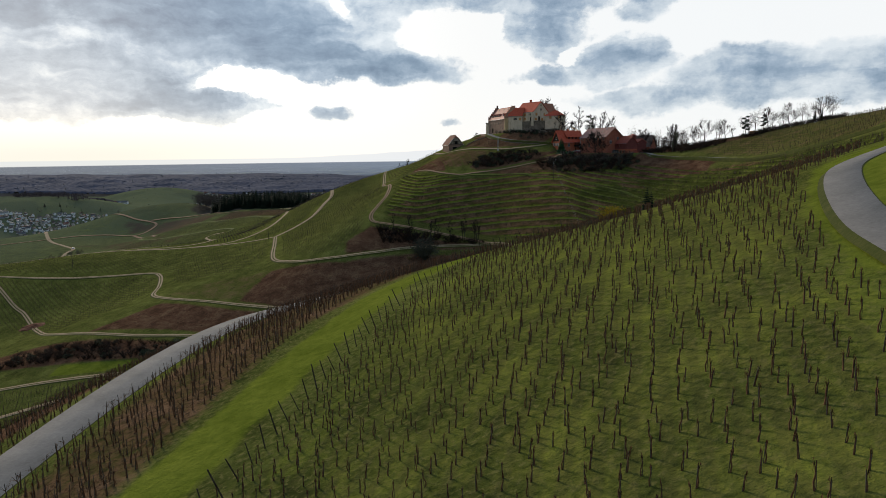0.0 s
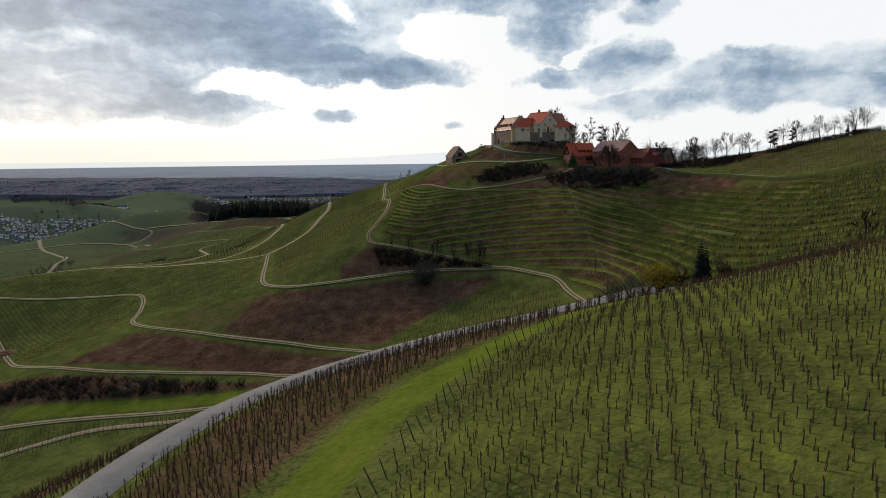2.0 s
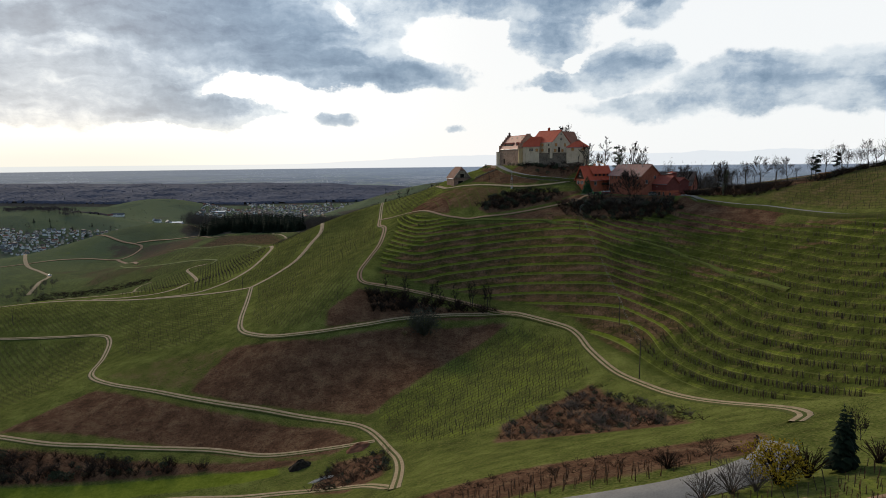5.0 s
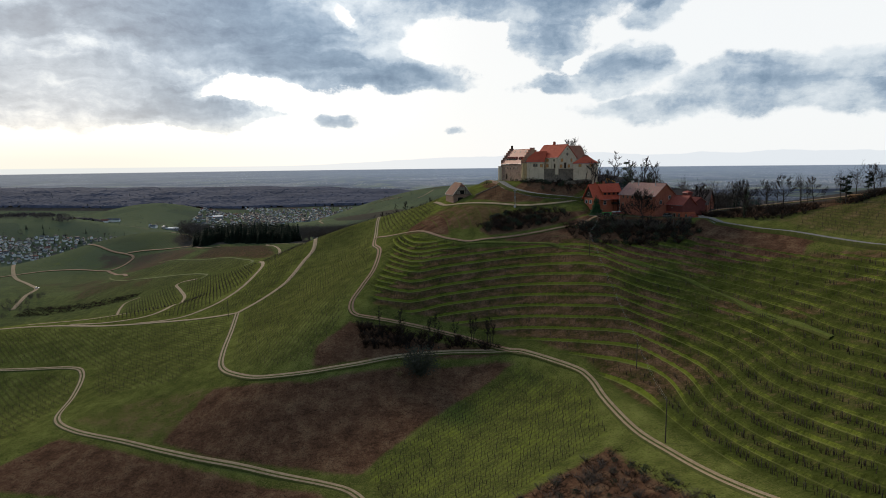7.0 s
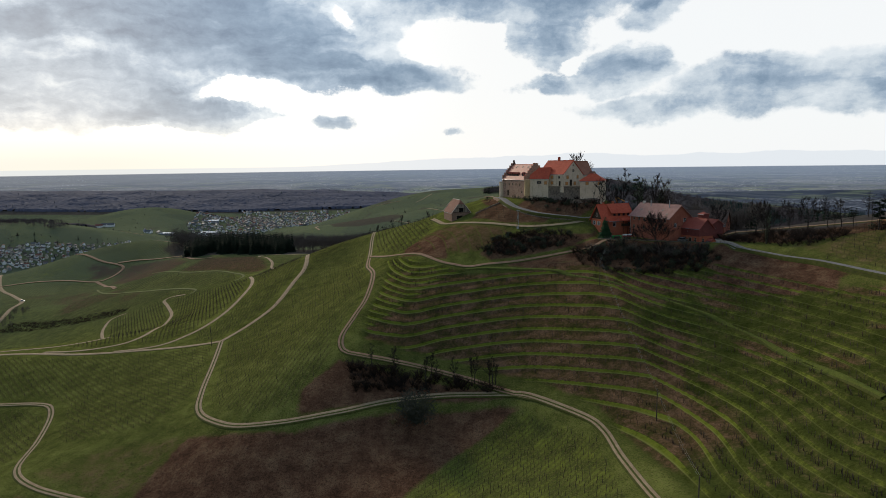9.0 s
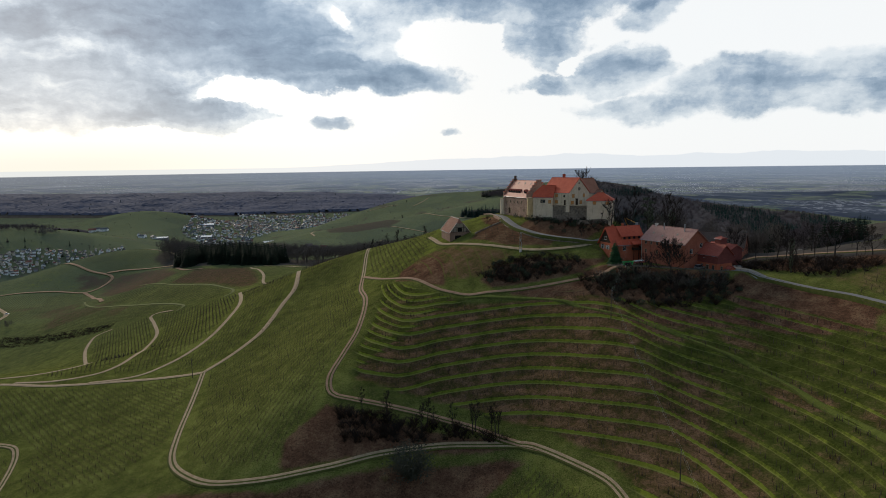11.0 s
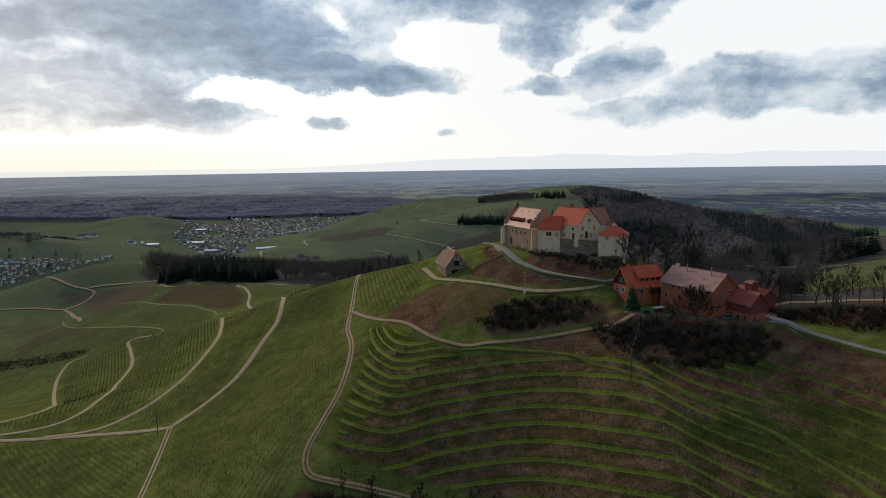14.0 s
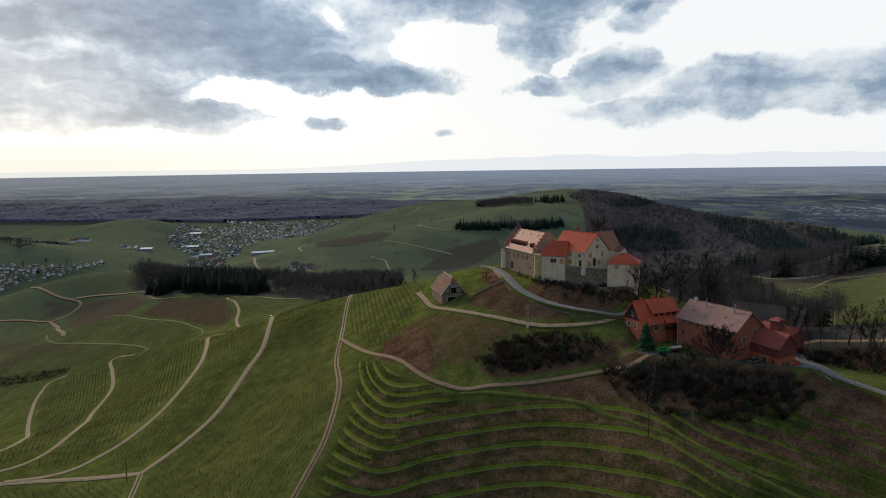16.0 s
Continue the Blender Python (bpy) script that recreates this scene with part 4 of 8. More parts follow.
track("hill_lane", LANE, [(-45, 1575), (-18, 1499), (13, 1466), (60, 1440)], 4.0, GRAVEL, False, 0.4, 12)
track("hill_lane", LANE, [(-82, 1921), (-57, 1948), (-36, 1993)], 4.0, GRAVEL, False, 0.4, 12)
track("hill_lane", LANE, [(-1000, 1700), (-915, 1740), (-840, 1720), (-760, 1690)], 4.0, GRAVEL, False, 0.4, 12)
track("grass_lane", "green lane slanting down across the terraces", [(10, 376.5), (22, 374.5), (43, 366), (58, 351), (69, 340), (78, 331), (86, 323), (93, 314), (98, 304), (100.5, 290), (102, 275), (102.5, 262), (102, 246)], 1.2, simple("fresh lane grass", (0.062, 0.080, 0.014), (0.125, 0.140, 0.030), 1.4, 0.95, 0.5, 0.2), False, 0.16, 1.0)
track("yard_apron", "pale gravel forecourt beside the farm extension", [(117, 376), (115.5, 368), (115.5, 362), (118, 355)], 5.0, simple("pale forecourt gravel", (0.150, 0.135, 0.120), (0.270, 0.248, 0.225), 2.5, 0.95, 0.5, 0.3), False, 0.05, 1.5)
track("farm_yard", "gravel farm yard before the long building", [(68, 379), (76, 376), (86, 371.5), (97, 365.5), (108, 361.5)], 4.6, simple("brown yard gravel", (0.062, 0.050, 0.038), (0.130, 0.108, 0.084), 2.5, 0.95, 0.5, 0.3), False, 0.10)



# ---- helpers for things and their parts ----
def mesh_of(name, verts, faces, stuff, flat=True):
    me = bpy.data.meshes.new(name)
    me.from_pydata([tuple(v) for v in verts], [], faces)
    for m in stuff if isinstance(stuff, (list, tuple)) else [stuff]:
        me.materials.append(m)
    if not flat:
        me.shade_smooth()
    return me


def part(name, bm, stuff, parent, label=""):
    """Links a bmesh, or a mesh, as one part of a thing."""
    if isinstance(bm, bmesh.types.BMesh):
        me = bpy.data.meshes.new(name)
        bm.to_mesh(me)
        bm.free()
        me.materials.append(stuff)
    else:
        me = bm
    ob = new(name, me)
    ob.parent = parent
    return tagged(ob, label)


def empty(name, m, label, category, group="", kind=""):
    ob = new(name)
    ob.matrix_basis = m
    ob.empty_display_size = 0.3
    return tagged(ob, label, category, group, kind)


class Heap:
    """Many small copies of template shapes, gathered into one mesh."""

    def __init__(self):
        self.v, self.f, self.n = [], [], 0

    def add(self, verts, faces, places, turns=None, sizes=None, leans=None):
        """verts (k,3), quads or triangles; places (n,3); turns in radians; sizes (n,) or (n,3); leans (n,2) shear by height."""
        verts, places = np.asarray(verts, float), np.asarray(places, float)
        n, k = len(places), len(verts)
        if n == 0:
            return
        turns = np.zeros(n) if turns is None else turns
        sizes = np.ones((n, 3)) if sizes is None else np.broadcast_to(np.asarray(sizes, float).reshape(n, -1), (n, 3))
        p = verts[None] * sizes[:, None, :]
        c, s = np.cos(turns)[:, None], np.sin(turns)[:, None]
        q = np.stack([p[..., 0] * c - p[..., 1] * s, p[..., 0] * s + p[..., 1] * c, p[..., 2]], -1)
        if leans is not None:
            q[..., :2] += q[..., 2:3] * leans[:, None, :]
        self.v.append((q + places[:, None]).reshape(-1, 3))
        base = self.n + np.arange(n)[:, None] * k
        for size in (3, 4):
            some = np.array([f for f in faces if len(f) == size])
            if len(some):
                self.f.append((base[:, :, None] + some[None]).reshape(-1, size))
        self.n += n * k

    def mesh(self, name, stuff, smooth_shade=False):
        me = bpy.data.meshes.new(name)
        v = np.concatenate(self.v)
        me.vertices.add(len(v))
        me.vertices.foreach_set("co", v.ravel())
        loops = np.concatenate([f.ravel() for f in self.f])
        starts, at = [], 0
        for f in self.f:
            starts.append(at + np.arange(len(f)) * f.shape[1])
            at += f.size
        me.loops.add(len(loops))
        me.loops.foreach_set("vertex_index", loops)
        me.polygons.add(sum(len(f) for f in self.f))
        me.polygons.foreach_set("loop_start", np.concatenate(starts))
        me.update(calc_edges=True)
        me.materials.append(stuff)
        if smooth_shade:
            me.shade_smooth()
        return me


def tube(points, radii, sides=4):
    """A tapered tube through points, as verts and faces, closed at its end."""
    pts = [Vector(p) for p in points]
    verts, faces = [], []
    for i, (p, r) in enumerate(zip(pts, radii)):
        d = (pts[min(i + 1, len(pts) - 1)] - pts[max(i - 1, 0)]).normalized()
        u = d.orthogonal().normalized()
        w = d.cross(u)
        for k in range(sides):
            a = 6.2832 * k / sides
            verts.append(p + (u * math.cos(a) + w * math.sin(a)) * r)
    for i in range(len(pts) - 1):
        for k in range(sides):
            a, b = i * sides + k, i * sides + (k + 1) % sides
            faces.append((a, b, b + sides, a + sides))
    end = (len(pts) - 1) * sides
    faces.append(tuple(end + k for k in range(sides)) if sides in (3, 4) else (end, end + 1, end + 2))
    if sides > 4:
        faces += [(end, end + k, end + k + 1) for k in range(2, sides - 1)]
    return verts, faces


def joined(*shapes):
    verts, faces = [], []
    for v, f in shapes:
        k = len(verts)
        verts += list(v)
        faces += [tuple(i + k for i in g) for g in f]
    return verts, faces


def merged_mesh(name, shapes, stuff, flat=True):
    v, f = joined(*shapes)
    return mesh_of(name, v, f, stuff, flat)


# ---- vines and their stakes ----
STAKE = simple("weathered grey-brown stake wood", (0.034, 0.027, 0.020), (0.105, 0.085, 0.064), 0.8, 0.9, 0.2, 0.08)
CANE = simple("dark vine wood", (0.028, 0.019, 0.013), (0.072, 0.048, 0.031), 0.6, 0.95, 0.2, 0.06)
SHOOT = simple("red-brown unpruned vine shoots", (0.085, 0.042, 0.022), (0.190, 0.100, 0.055), 0.7, 0.95, 0.2, 0.07)
random.seed(4)


def stake_shape(high=1.75, r=0.042):
    return tube([(0, 0, -0.3), (0, 0, high)], [r, r * 0.8], 4)


def vine_shape(seed, high=0.95, shoots=3, reach=0.6):
    """A gnarled bare vine: crooked stem, a bowed cane or two and some shoots."""
    r = random.Random(seed)
    bend = [(0.06, 0.02, -0.1), (0.10 + r.uniform(-.05, .05), 0.03, high * 0.35), (0.03, r.uniform(-.08, .08), high * 0.7), (0.05, 0.0, high)]
    shapes = [tube(bend, [0.05, 0.045, 0.036, 0.03], 4)]
    top = Vector(bend[-1])
    for k in range(shoots):
        a = r.uniform(0, 6.28)
        d = Vector((math.cos(a) * 0.35, math.sin(a), 0))
        s = reach * r.uniform(0.6, 1.1)
        shapes.append(tube([top - Vector((0, 0, 0.08)), top + d * s * 0.5 + Vector((0, 0, 0.30 * r.uniform(0.6, 1.4))), top + d * s + Vector((0, 0, r.uniform(-0.25, 0.35)))], [0.018, 0.013, 0.007], 3))
    return joined(*shapes)


def far_vine(seed):
    """A bare vine told by its crooked stem and two canes."""
    r = random.Random(seed)
    a, b = r.uniform(.4, .7), r.uniform(-.2, .2)
    return joined(tube([(.06, 0, -.1), (.08, b * .4, .5), (.03, 0, .95)], [.05, .045, .03], 3), tube([(.03, 0, .88), (b, a, 1.0)], [.022, .012], 3), tube([(.03, 0, .85), (-b, -a, 1.15)], [.022, .012], 3))


def rows_in(corners, toward, apart, along, seed, jitter=0.10):
    """Places in rows across a patch of the plan: toward is the rows' direction."""
    r = np.random.RandomState(seed)
    d = np.array(toward, float) / np.linalg.norm(toward)
    n = np.array([d[1], -d[0]])
    c = np.array(corners, float)
    u, v = c @ d, c @ n
    us, vs = np.arange(u.min(), u.max(), along), np.arange(v.min(), v.max(), apart)
    uu, vv = np.meshgrid(us, vs)
    keep = r.rand(*uu.shape) > 0.06
    uu = uu + r.normal(0, jitter * along, uu.shape) + (np.arange(len(vs)) % 2)[:, None] * along * 0.5
    vv = vv + r.normal(0, jitter * apart, vv.shape)
    p = uu[..., None] * d + vv[..., None] * n
    p = p[keep]
    p = p[inside(p[:, 0], p[:, 1], [tuple(q) for q in corners])]
    return p, math.atan2(d[1], d[0])


def on_land(p, sink=0.0):
    return np.column_stack([p, land(p[:, 0], p[:, 1])[0] - sink])


def vineyard(label, corners, toward, apart, along, seed, near=None, stakes=1, high=1.7, reach=0.6, shoot=False, thick=1.0, small=1.0):
    """A patch of vines in rows. near: a stretch of the plan whose plants stand singly."""
    p, turn = rows_in(corners, toward, apart, along, seed, 0.16 if near else 0.10)
    r = np.random.RandomState(seed + 1)
    q = on_land(p)
    mid = q.mean(0)
    home = empty("vineyard", Matrix.Translation(mid), label, "vineyard", "vineyards on the slopes")
    size = r.uniform(0.75, 1.15, len(q)) * small
    turns = r.uniform(-0.5, 0.5, len(q)) + turn - 1.57 + (r.rand(len(q)) > 0.5) * 3.14
    leans = r.normal(0, 0.06, (len(q), 2))
    single = np.zeros(len(q), bool)
    stake, wood = stake_shape(high, 0.042 * thick), SHOOT if shoot else CANE
    if near:
        close = np.where(inside(p[:, 0], p[:, 1], near))[0][:150]
        single[close] = True
        stake_mesh = mesh_of("vine_stake", *stake, STAKE)
        plants = [mesh_of("vine", *vine_shape(seed + k, 0.95, 4, reach), wood) for k in range(4)]
        for i in close:
            m = pose(*(q[i] - mid), 0, 0, math.degrees(turns[i])) @ pose(0, 0, 0, leans[i, 1] * 57, leans[i, 0] * 57) @ Matrix.Scale(size[i], 4)
            part("vine_stake", stake_mesh, STAKE, home).matrix_basis = m
            part("vine", plants[i % 4], wood, home).matrix_basis = m
    rest = ~single
    heap = Heap()
    pick = rest & (np.arange(len(q)) % stakes == 0)
    heap.add(*stake, q[pick] - mid, turns[pick], np.column_stack([np.ones(pick.sum()), np.ones(pick.sum()), size[pick]]), leans[pick])
    part("staking", heap.mesh("staking", STAKE), STAKE, home)["kind"] = "stuff"
    heap = Heap()
    for k in range(4):
        pick = rest & (np.arange(len(q)) % 4 == k)
        heap.add(*(vine_shape(seed + 10 + k, 0.95, 3 if not shoot else 5, reach) if near or shoot else far_vine(seed + k)), q[pick] - mid, turns[pick], size[pick] * (1.1 if shoot else 1.0), leans[pick])
    part("vine_growth", heap.mesh("vine_growth", wood), wood, home)["kind"] = "stuff"
    return home


ALONG = (0.30, 0.95)
steep = vineyard("steep green vineyard with bare vines on single wooden stakes",
         [(-15, 6), (-13, 30), (-9, 45), (-5, 60), (0, 74), (6, 86), (14, 97), (24, 107), (36, 116), (48, 124), (60, 128), (66, 108), (54, 82), (45, 69), (36.5, 64), (31, 55), (27, 46), (22, 34), (17, 12), (14, 0), (-14, 0)],
         ALONG, 1.25, 0.85, 21, near=[(-6, 26), (14, 26), (20, 50), (-4, 50)], high=1.25, thick=0.46, reach=0.28, small=0.66, shoot=True)
# stout end posts along the lower edge of the steep rows, leaning out
end_post = mesh_of("end_post", *tube([(0, 0, -.3), (0, 0, 1.0), (0, 0, 1.95)], [.055, .05, .045], 5), STAKE)
for k, (x, y) in enumerate(curve_points([(-13.4, 28), (-9.4, 45), (-5.4, 60), (-0.4, 74), (5.5, 86.4), (13.5, 97.4), (23.6, 107.5), (35.5, 116.4)], 1.5)):
    home_at = steep.matrix_basis.translation
    part("end_post", end_post, None, steep, "stout leaning end post").matrix_basis = Matrix.Translation(Vector((x, y, ground_at(x, y))) - home_at) @ pose(0, 0, 0, 8 * math.sin(k * 2.1), -16 + 7 * math.sin(k * 1.3), 20) @ Matrix.Scale(.85 + .15 * math.sin(k * 4.7), 4)
vineyard("strip of unpruned red-brown vines beside the farm road",
         [(-31.5, 20), (-30.5, 60), (-28.3, 80), (-26.5, 93), (-24, 103), (-20.5, 111), (-15, 116.5), (-7, 119.8), (2, 120.8), (12, 119.8), (22, 117.5), (31, 116), (28, 112.5), (20, 109), (8, 102), (-3, 92), (-11, 80), (-15, 66), (-19, 50), (-22, 30)],
         (0.25, 0.97), 1.45, 0.9, 31, near=[(-30, 45), (-17, 45), (-14, 66), (-30, 66)], high=1.6, reach=0.7, shoot=True, thick=0.6, small=0.95)
vineyard("narrow strip of vines below the farm road",
         [(-41, 20), (-39, 60), (-37.5, 82), (-35.5, 97), (-33, 109), (-28.5, 119), (-21, 126.5), (-10, 130.5), (2, 132), (14, 131), (26, 129), (32, 136), (14, 140), (-4, 140), (-24, 134), (-38, 124), (-46, 108), (-51, 88), (-53, 60), (-53, 20)],
         (0.28, 0.96), 1.6, 1.0, 41, high=1.6, reach=0.7, shoot=True, thick=0.6, small=0.9)
vineyard("bright green sloping vineyard with wired rows of stakes",
         [(-22, 251), (2, 284), (27, 301), (44, 279), (44, 246), (15, 220), (4, 214), (-10, 222)], (0.75, 0.66), 1.9, 1.5, 51, stakes=2)
vineyard("long vineyard below the ridge track with wired rows",
         [(-103, 398), (-94, 418), (-87, 450), (-86, 495), (-100, 590), (-70, 600), (-50, 540), (-46, 475), (-43, 440), (-36, 402), (-36, 370), (-39, 352), (-42, 338), (-40, 326), (-50, 303), (-64, 303), (-77, 313), (-84, 325), (-92, 365)], (0.25, 0.97), 2.0, 2.8, 61, stakes=2)
vineyard("dark green vineyard below the field track with wired rows",
         [(-400, 440), (-246, 419), (-183, 407), (-128, 402), (-110, 398), (-101, 364), (-95, 335), (-105, 318), (-135, 318), (-143, 330), (-155, 356), (-170, 369), (-202, 375), (-300, 391), (-400, 412)], (0.72, -0.69), 2.1, 3.4, 71, stakes=2)
vineyard("vineyard falling into the side valley",
         [(-300, 380), (-235, 369), (-172, 359), (-160, 348), (-150, 325), (-158, 300), (-190, 292), (-240, 330), (-300, 360)], (0.72, -0.69), 2.1, 3.6, 81, stakes=2)
vineyard("broad vineyard under the saddle lane",
         [(136, 328), (142, 304), (147, 276), (156, 236), (250, 250), (260, 320), (200, 350), (150, 345)], (-0.2, 0.98), 2.2, 2.4, 91, stakes=2)


vineyard("low strip of vines between the valley lanes", [(-170, 222), (-74, 221), (-60, 214), (-90, 214), (-113, 213), (-131, 206), (-165, 193), (-175, 205)], (0.95, 0.1), 1.8, 1.4, 95, stakes=1)

FIELD = "hill vineyard with wired rows of bare vines"
for seed, (corners, way) in enumerate(ROW_FIELDS[6:12] + ROW_FIELDS[15:16] + ROW_FIELDS[19:]):
    vineyard(FIELD, corners, way[:2], way[2] if len(way) > 2 else 2.1, 3.2 if seed < 3 else 4.5, 100 + seed, stakes=1)


def terrace_vines():
    """Vines along the treads of the terraces."""
    r = np.random.RandomState(7)
    p = r.uniform((-40, 126), (160, 440), (170000, 2))
    p = p[inside(p[:, 0], p[:, 1], TERRACED)]
    z, t, level = land(p[:, 0], p[:, 1])
    f = level % 1.0
    thick = 0.02 + 0.022 * smooth(p[:, 1], 262, 232)
    keep = (t > 0.8) & ((np.abs(f - 0.20) < thick) | (np.abs(f - 0.46) < thick))
    q = np.column_stack([p, z])[keep]
    mid = q.mean(0)
    home = empty("vineyard", Matrix.Translation(mid), "terraced castle vineyard with grass banks and brown treads", "vineyard", "vineyards on the slopes")
    n = len(q)
    heap = Heap()
    heap.add(*stake_shape(1.5, 0.05), q[::2] - mid, None, None, r.normal(0, 0.06, (len(q[::2]), 2)))
    part("staking", heap.mesh("staking", STAKE), STAKE, home)["kind"] = "stuff"
    heap = Heap()
    for k in range(3):
        s = q[k::3] - mid
        heap.add(*far_vine(200 + k), s, r.uniform(0, 6.28, len(s)), r.uniform(0.8, 1.2, len(s)))
    part("vine_growth", heap.mesh("vine_growth", CANE), CANE, home)["kind"] = "stuff"


terrace_vines()



# ---- the castle, the farm and the barn ----
def masonry(name, dark, light, joint, size=0.5, rough=0.95):
    """Rubble stone with lime joints, stained at a large scale."""
    m, t, skin = material(name)
    where = node(t, "ShaderNodeNewGeometry").outputs["Position"]
    cells = node(t, "ShaderNodeTexVoronoi", ends=((2, 1.0 / size),))
    cells.feature = "DISTANCE_TO_EDGE"
    tone = node(t, "ShaderNodeTexVoronoi", ends=((2, 1.0 / size),))
    wire(t, (where, cells.inputs["Vector"]), (where, tone.inputs["Vector"]))
    stone = ramp(t, calc(t, "ADD", calc(t, "MULTIPLY", tone.outputs["Color"], 0.5), calc(t, "MULTIPLY", spot(t, 3.5, 5), 0.5)), (0.25, dark), (0.75, light))
    colour = blend(t, step_up(t, cells.outputs["Distance"], 0.02, 0.10, 0.75, 0.0), stone, joint)
    stained = blend(t, step_up(t, spot(t, 2.4, 5, 0.6, (1, 1, 0.35)), 0.52, 0.72, 0.0, 0.5), colour, tuple(c * 0.45 for c in dark))
    wire(t, (stained, skin.inputs["Base Color"]))
    skin.inputs["Roughness"].default_value = rough
    skin.inputs["Specular IOR Level"].default_value = 0.1
    bumped(t, skin, step_up(t, cells.outputs["Distance"], 0.0, 0.15), 0.5, 0.06)
    return m


def plaster(name, dark, light, stain):
    m, t, skin = material(name)
    base = ramp(t, calc(t, "ADD", calc(t, "MULTIPLY", spot(t, 4, 5), 0.6), calc(t, "MULTIPLY", spot(t, 0.5, 4), 0.4)), (0.35, dark), (0.65, light))
    runs = step_up(t, spot(t, 1.3, 5, 0.65, (1, 1, 0.22)), 0.52, 0.74, 0.0, 0.6)
    wire(t, (blend(t, runs, base, stain), skin.inputs["Base Color"]))
    skin.inputs["Roughness"].default_value = 0.92
    skin.inputs["Specular IOR Level"].default_value = 0.1
    bumped(t, skin, spot(t, 0.3, 4), 0.15, 0.03)
    return m


def tiles(name, dark, light, moss, rough=0.75):
    """Roof tiles in courses that follow the height, with odd tiles and weathered patches."""
    m, t, skin = material(name)
    where = node(t, "ShaderNodeNewGeometry").outputs["Position"]
    apart = node(t, "ShaderNodeSeparateXYZ")
    wire(t, (where, apart.inputs[0]))
    course = calc(t, "FRACT", calc(t, "MULTIPLY", apart.outputs[2], 4.2))
    odd = node(t, "ShaderNodeTexVoronoi", ends=((2, 3.2),))
    wire(t, (where, odd.inputs["Vector"]))
    tone = calc(t, "ADD", calc(t, "MULTIPLY", odd.outputs["Color"], 0.35), calc(t, "MULTIPLY", spot(t, 2.5, 5), 0.65))
    base = ramp(t, tone, (0.25, dark), (0.72, light))
    worn = blend(t, step_up(t, spot(t, 3.2, 6, 0.7), 0.54, 0.72, 0.0, 0.55), base, moss)
    wire(t, (worn, skin.inputs["Base Color"]))
    skin.inputs["Roughness"].default_value = rough
    skin.inputs["Specular IOR Level"].default_value = 0.2
    bumped(t, skin, course, 0.55, 0.05)
    return m


WHITE_WALL = plaster("cream lime plaster", (0.58, 0.45, 0.31), (0.75, 0.62, 0.45), (0.27, 0.19, 0.12))
OCHRE_WALL = plaster("stained ochre plaster", (0.34, 0.25, 0.13), (0.50, 0.39, 0.22), (0.14, 0.10, 0.065))
ROSE_STONE = masonry("weathered rose-grey rubble", (0.20, 0.120, 0.088), (0.42, 0.275, 0.20), (0.40, 0.30, 0.23), 0.45)
GREY_STONE = masonry("dark grey-brown rubble", (0.095, 0.074, 0.057), (0.30, 0.235, 0.175), (0.24, 0.20, 0.16), 0.7)
BARN_STONE = masonry("rose-brown barn stone", (0.150, 0.088, 0.064), (0.33, 0.205, 0.150), (0.30, 0.215, 0.165), 0.4)
GABLE_LIME = plaster("weathered grey-buff gable plaster", (0.26, 0.215, 0.165), (0.37, 0.315, 0.25), (0.13, 0.10, 0.075))
BRICK_RED = plaster("brick-red plaster", (0.385, 0.100, 0.052), (0.49, 0.148, 0.080), (0.21, 0.062, 0.038))
BRICK_PINK = plaster("faded red-brown plaster", (0.315, 0.100, 0.060), (0.42, 0.152, 0.094), (0.19, 0.072, 0.047))
BOARDS_RED = simple("dark red painted boards", (0.130, 0.028, 0.022), (0.225, 0.052, 0.038), 1.2, 0.8, 0.3, 0.12)
TILE_RED = tiles("new red roof tiles", (0.42, 0.066, 0.032), (0.58, 0.115, 0.058), (0.32, 0.066, 0.042))
TILE_SALMON = tiles("sunlit salmon roof tiles", (0.50, 0.20, 0.135), (0.64, 0.30, 0.215), (0.40, 0.18, 0.13), 0.62)
TILE_ROSE = tiles("faded rose roof tiles", (0.255, 0.128, 0.104), (0.39, 0.215, 0.178), (0.20, 0.120, 0.098), 0.66)
TILE_FADED = tiles("faded orange-brown roof tiles", (0.27, 0.110, 0.066), (0.42, 0.190, 0.120), (0.22, 0.12, 0.085), 0.8)
TILE_DULL = tiles("dull dark red roof tiles", (0.27, 0.060, 0.042), (0.38, 0.105, 0.072), (0.19, 0.070, 0.052))
TILE_OLD = tiles("old brown mossy roof tiles", (0.135, 0.060, 0.040), (0.31, 0.150, 0.100), (0.27, 0.20, 0.15), 0.9)
TILE_DARK = tiles("dark brown roof tiles", (0.080, 0.054, 0.043), (0.150, 0.104, 0.084), (0.095, 0.080, 0.062), 0.9)
TIMBER = simple("dark stained timber", (0.030, 0.020, 0.014), (0.075, 0.050, 0.035), 0.8, 0.85, 0.3, 0.1)
LIME = simple("white lime mortar", (0.48, 0.43, 0.37), (0.66, 0.61, 0.54), 0.8, 0.95, 0.2, 0.1)
SHUTTER = simple("ochre painted shutter boards", (0.50, 0.205, 0.052), (0.66, 0.295, 0.085), 0.6, 0.75, 0.2, 0.1)
FRAME_WHITE = simple("white painted window wood", (0.40, 0.38, 0.34), (0.56, 0.54, 0.50), 0.5, 0.6, 0.1)
GREY_PAINT = simple("dull grey shutter paint", (0.26, 0.235, 0.20), (0.37, 0.34, 0.30), 0.5, 0.7, 0.1)
SANDSTONE = simple("buff sandstone dressing", (0.28, 0.20, 0.13), (0.42, 0.32, 0.22), 0.7, 0.9, 0.2)
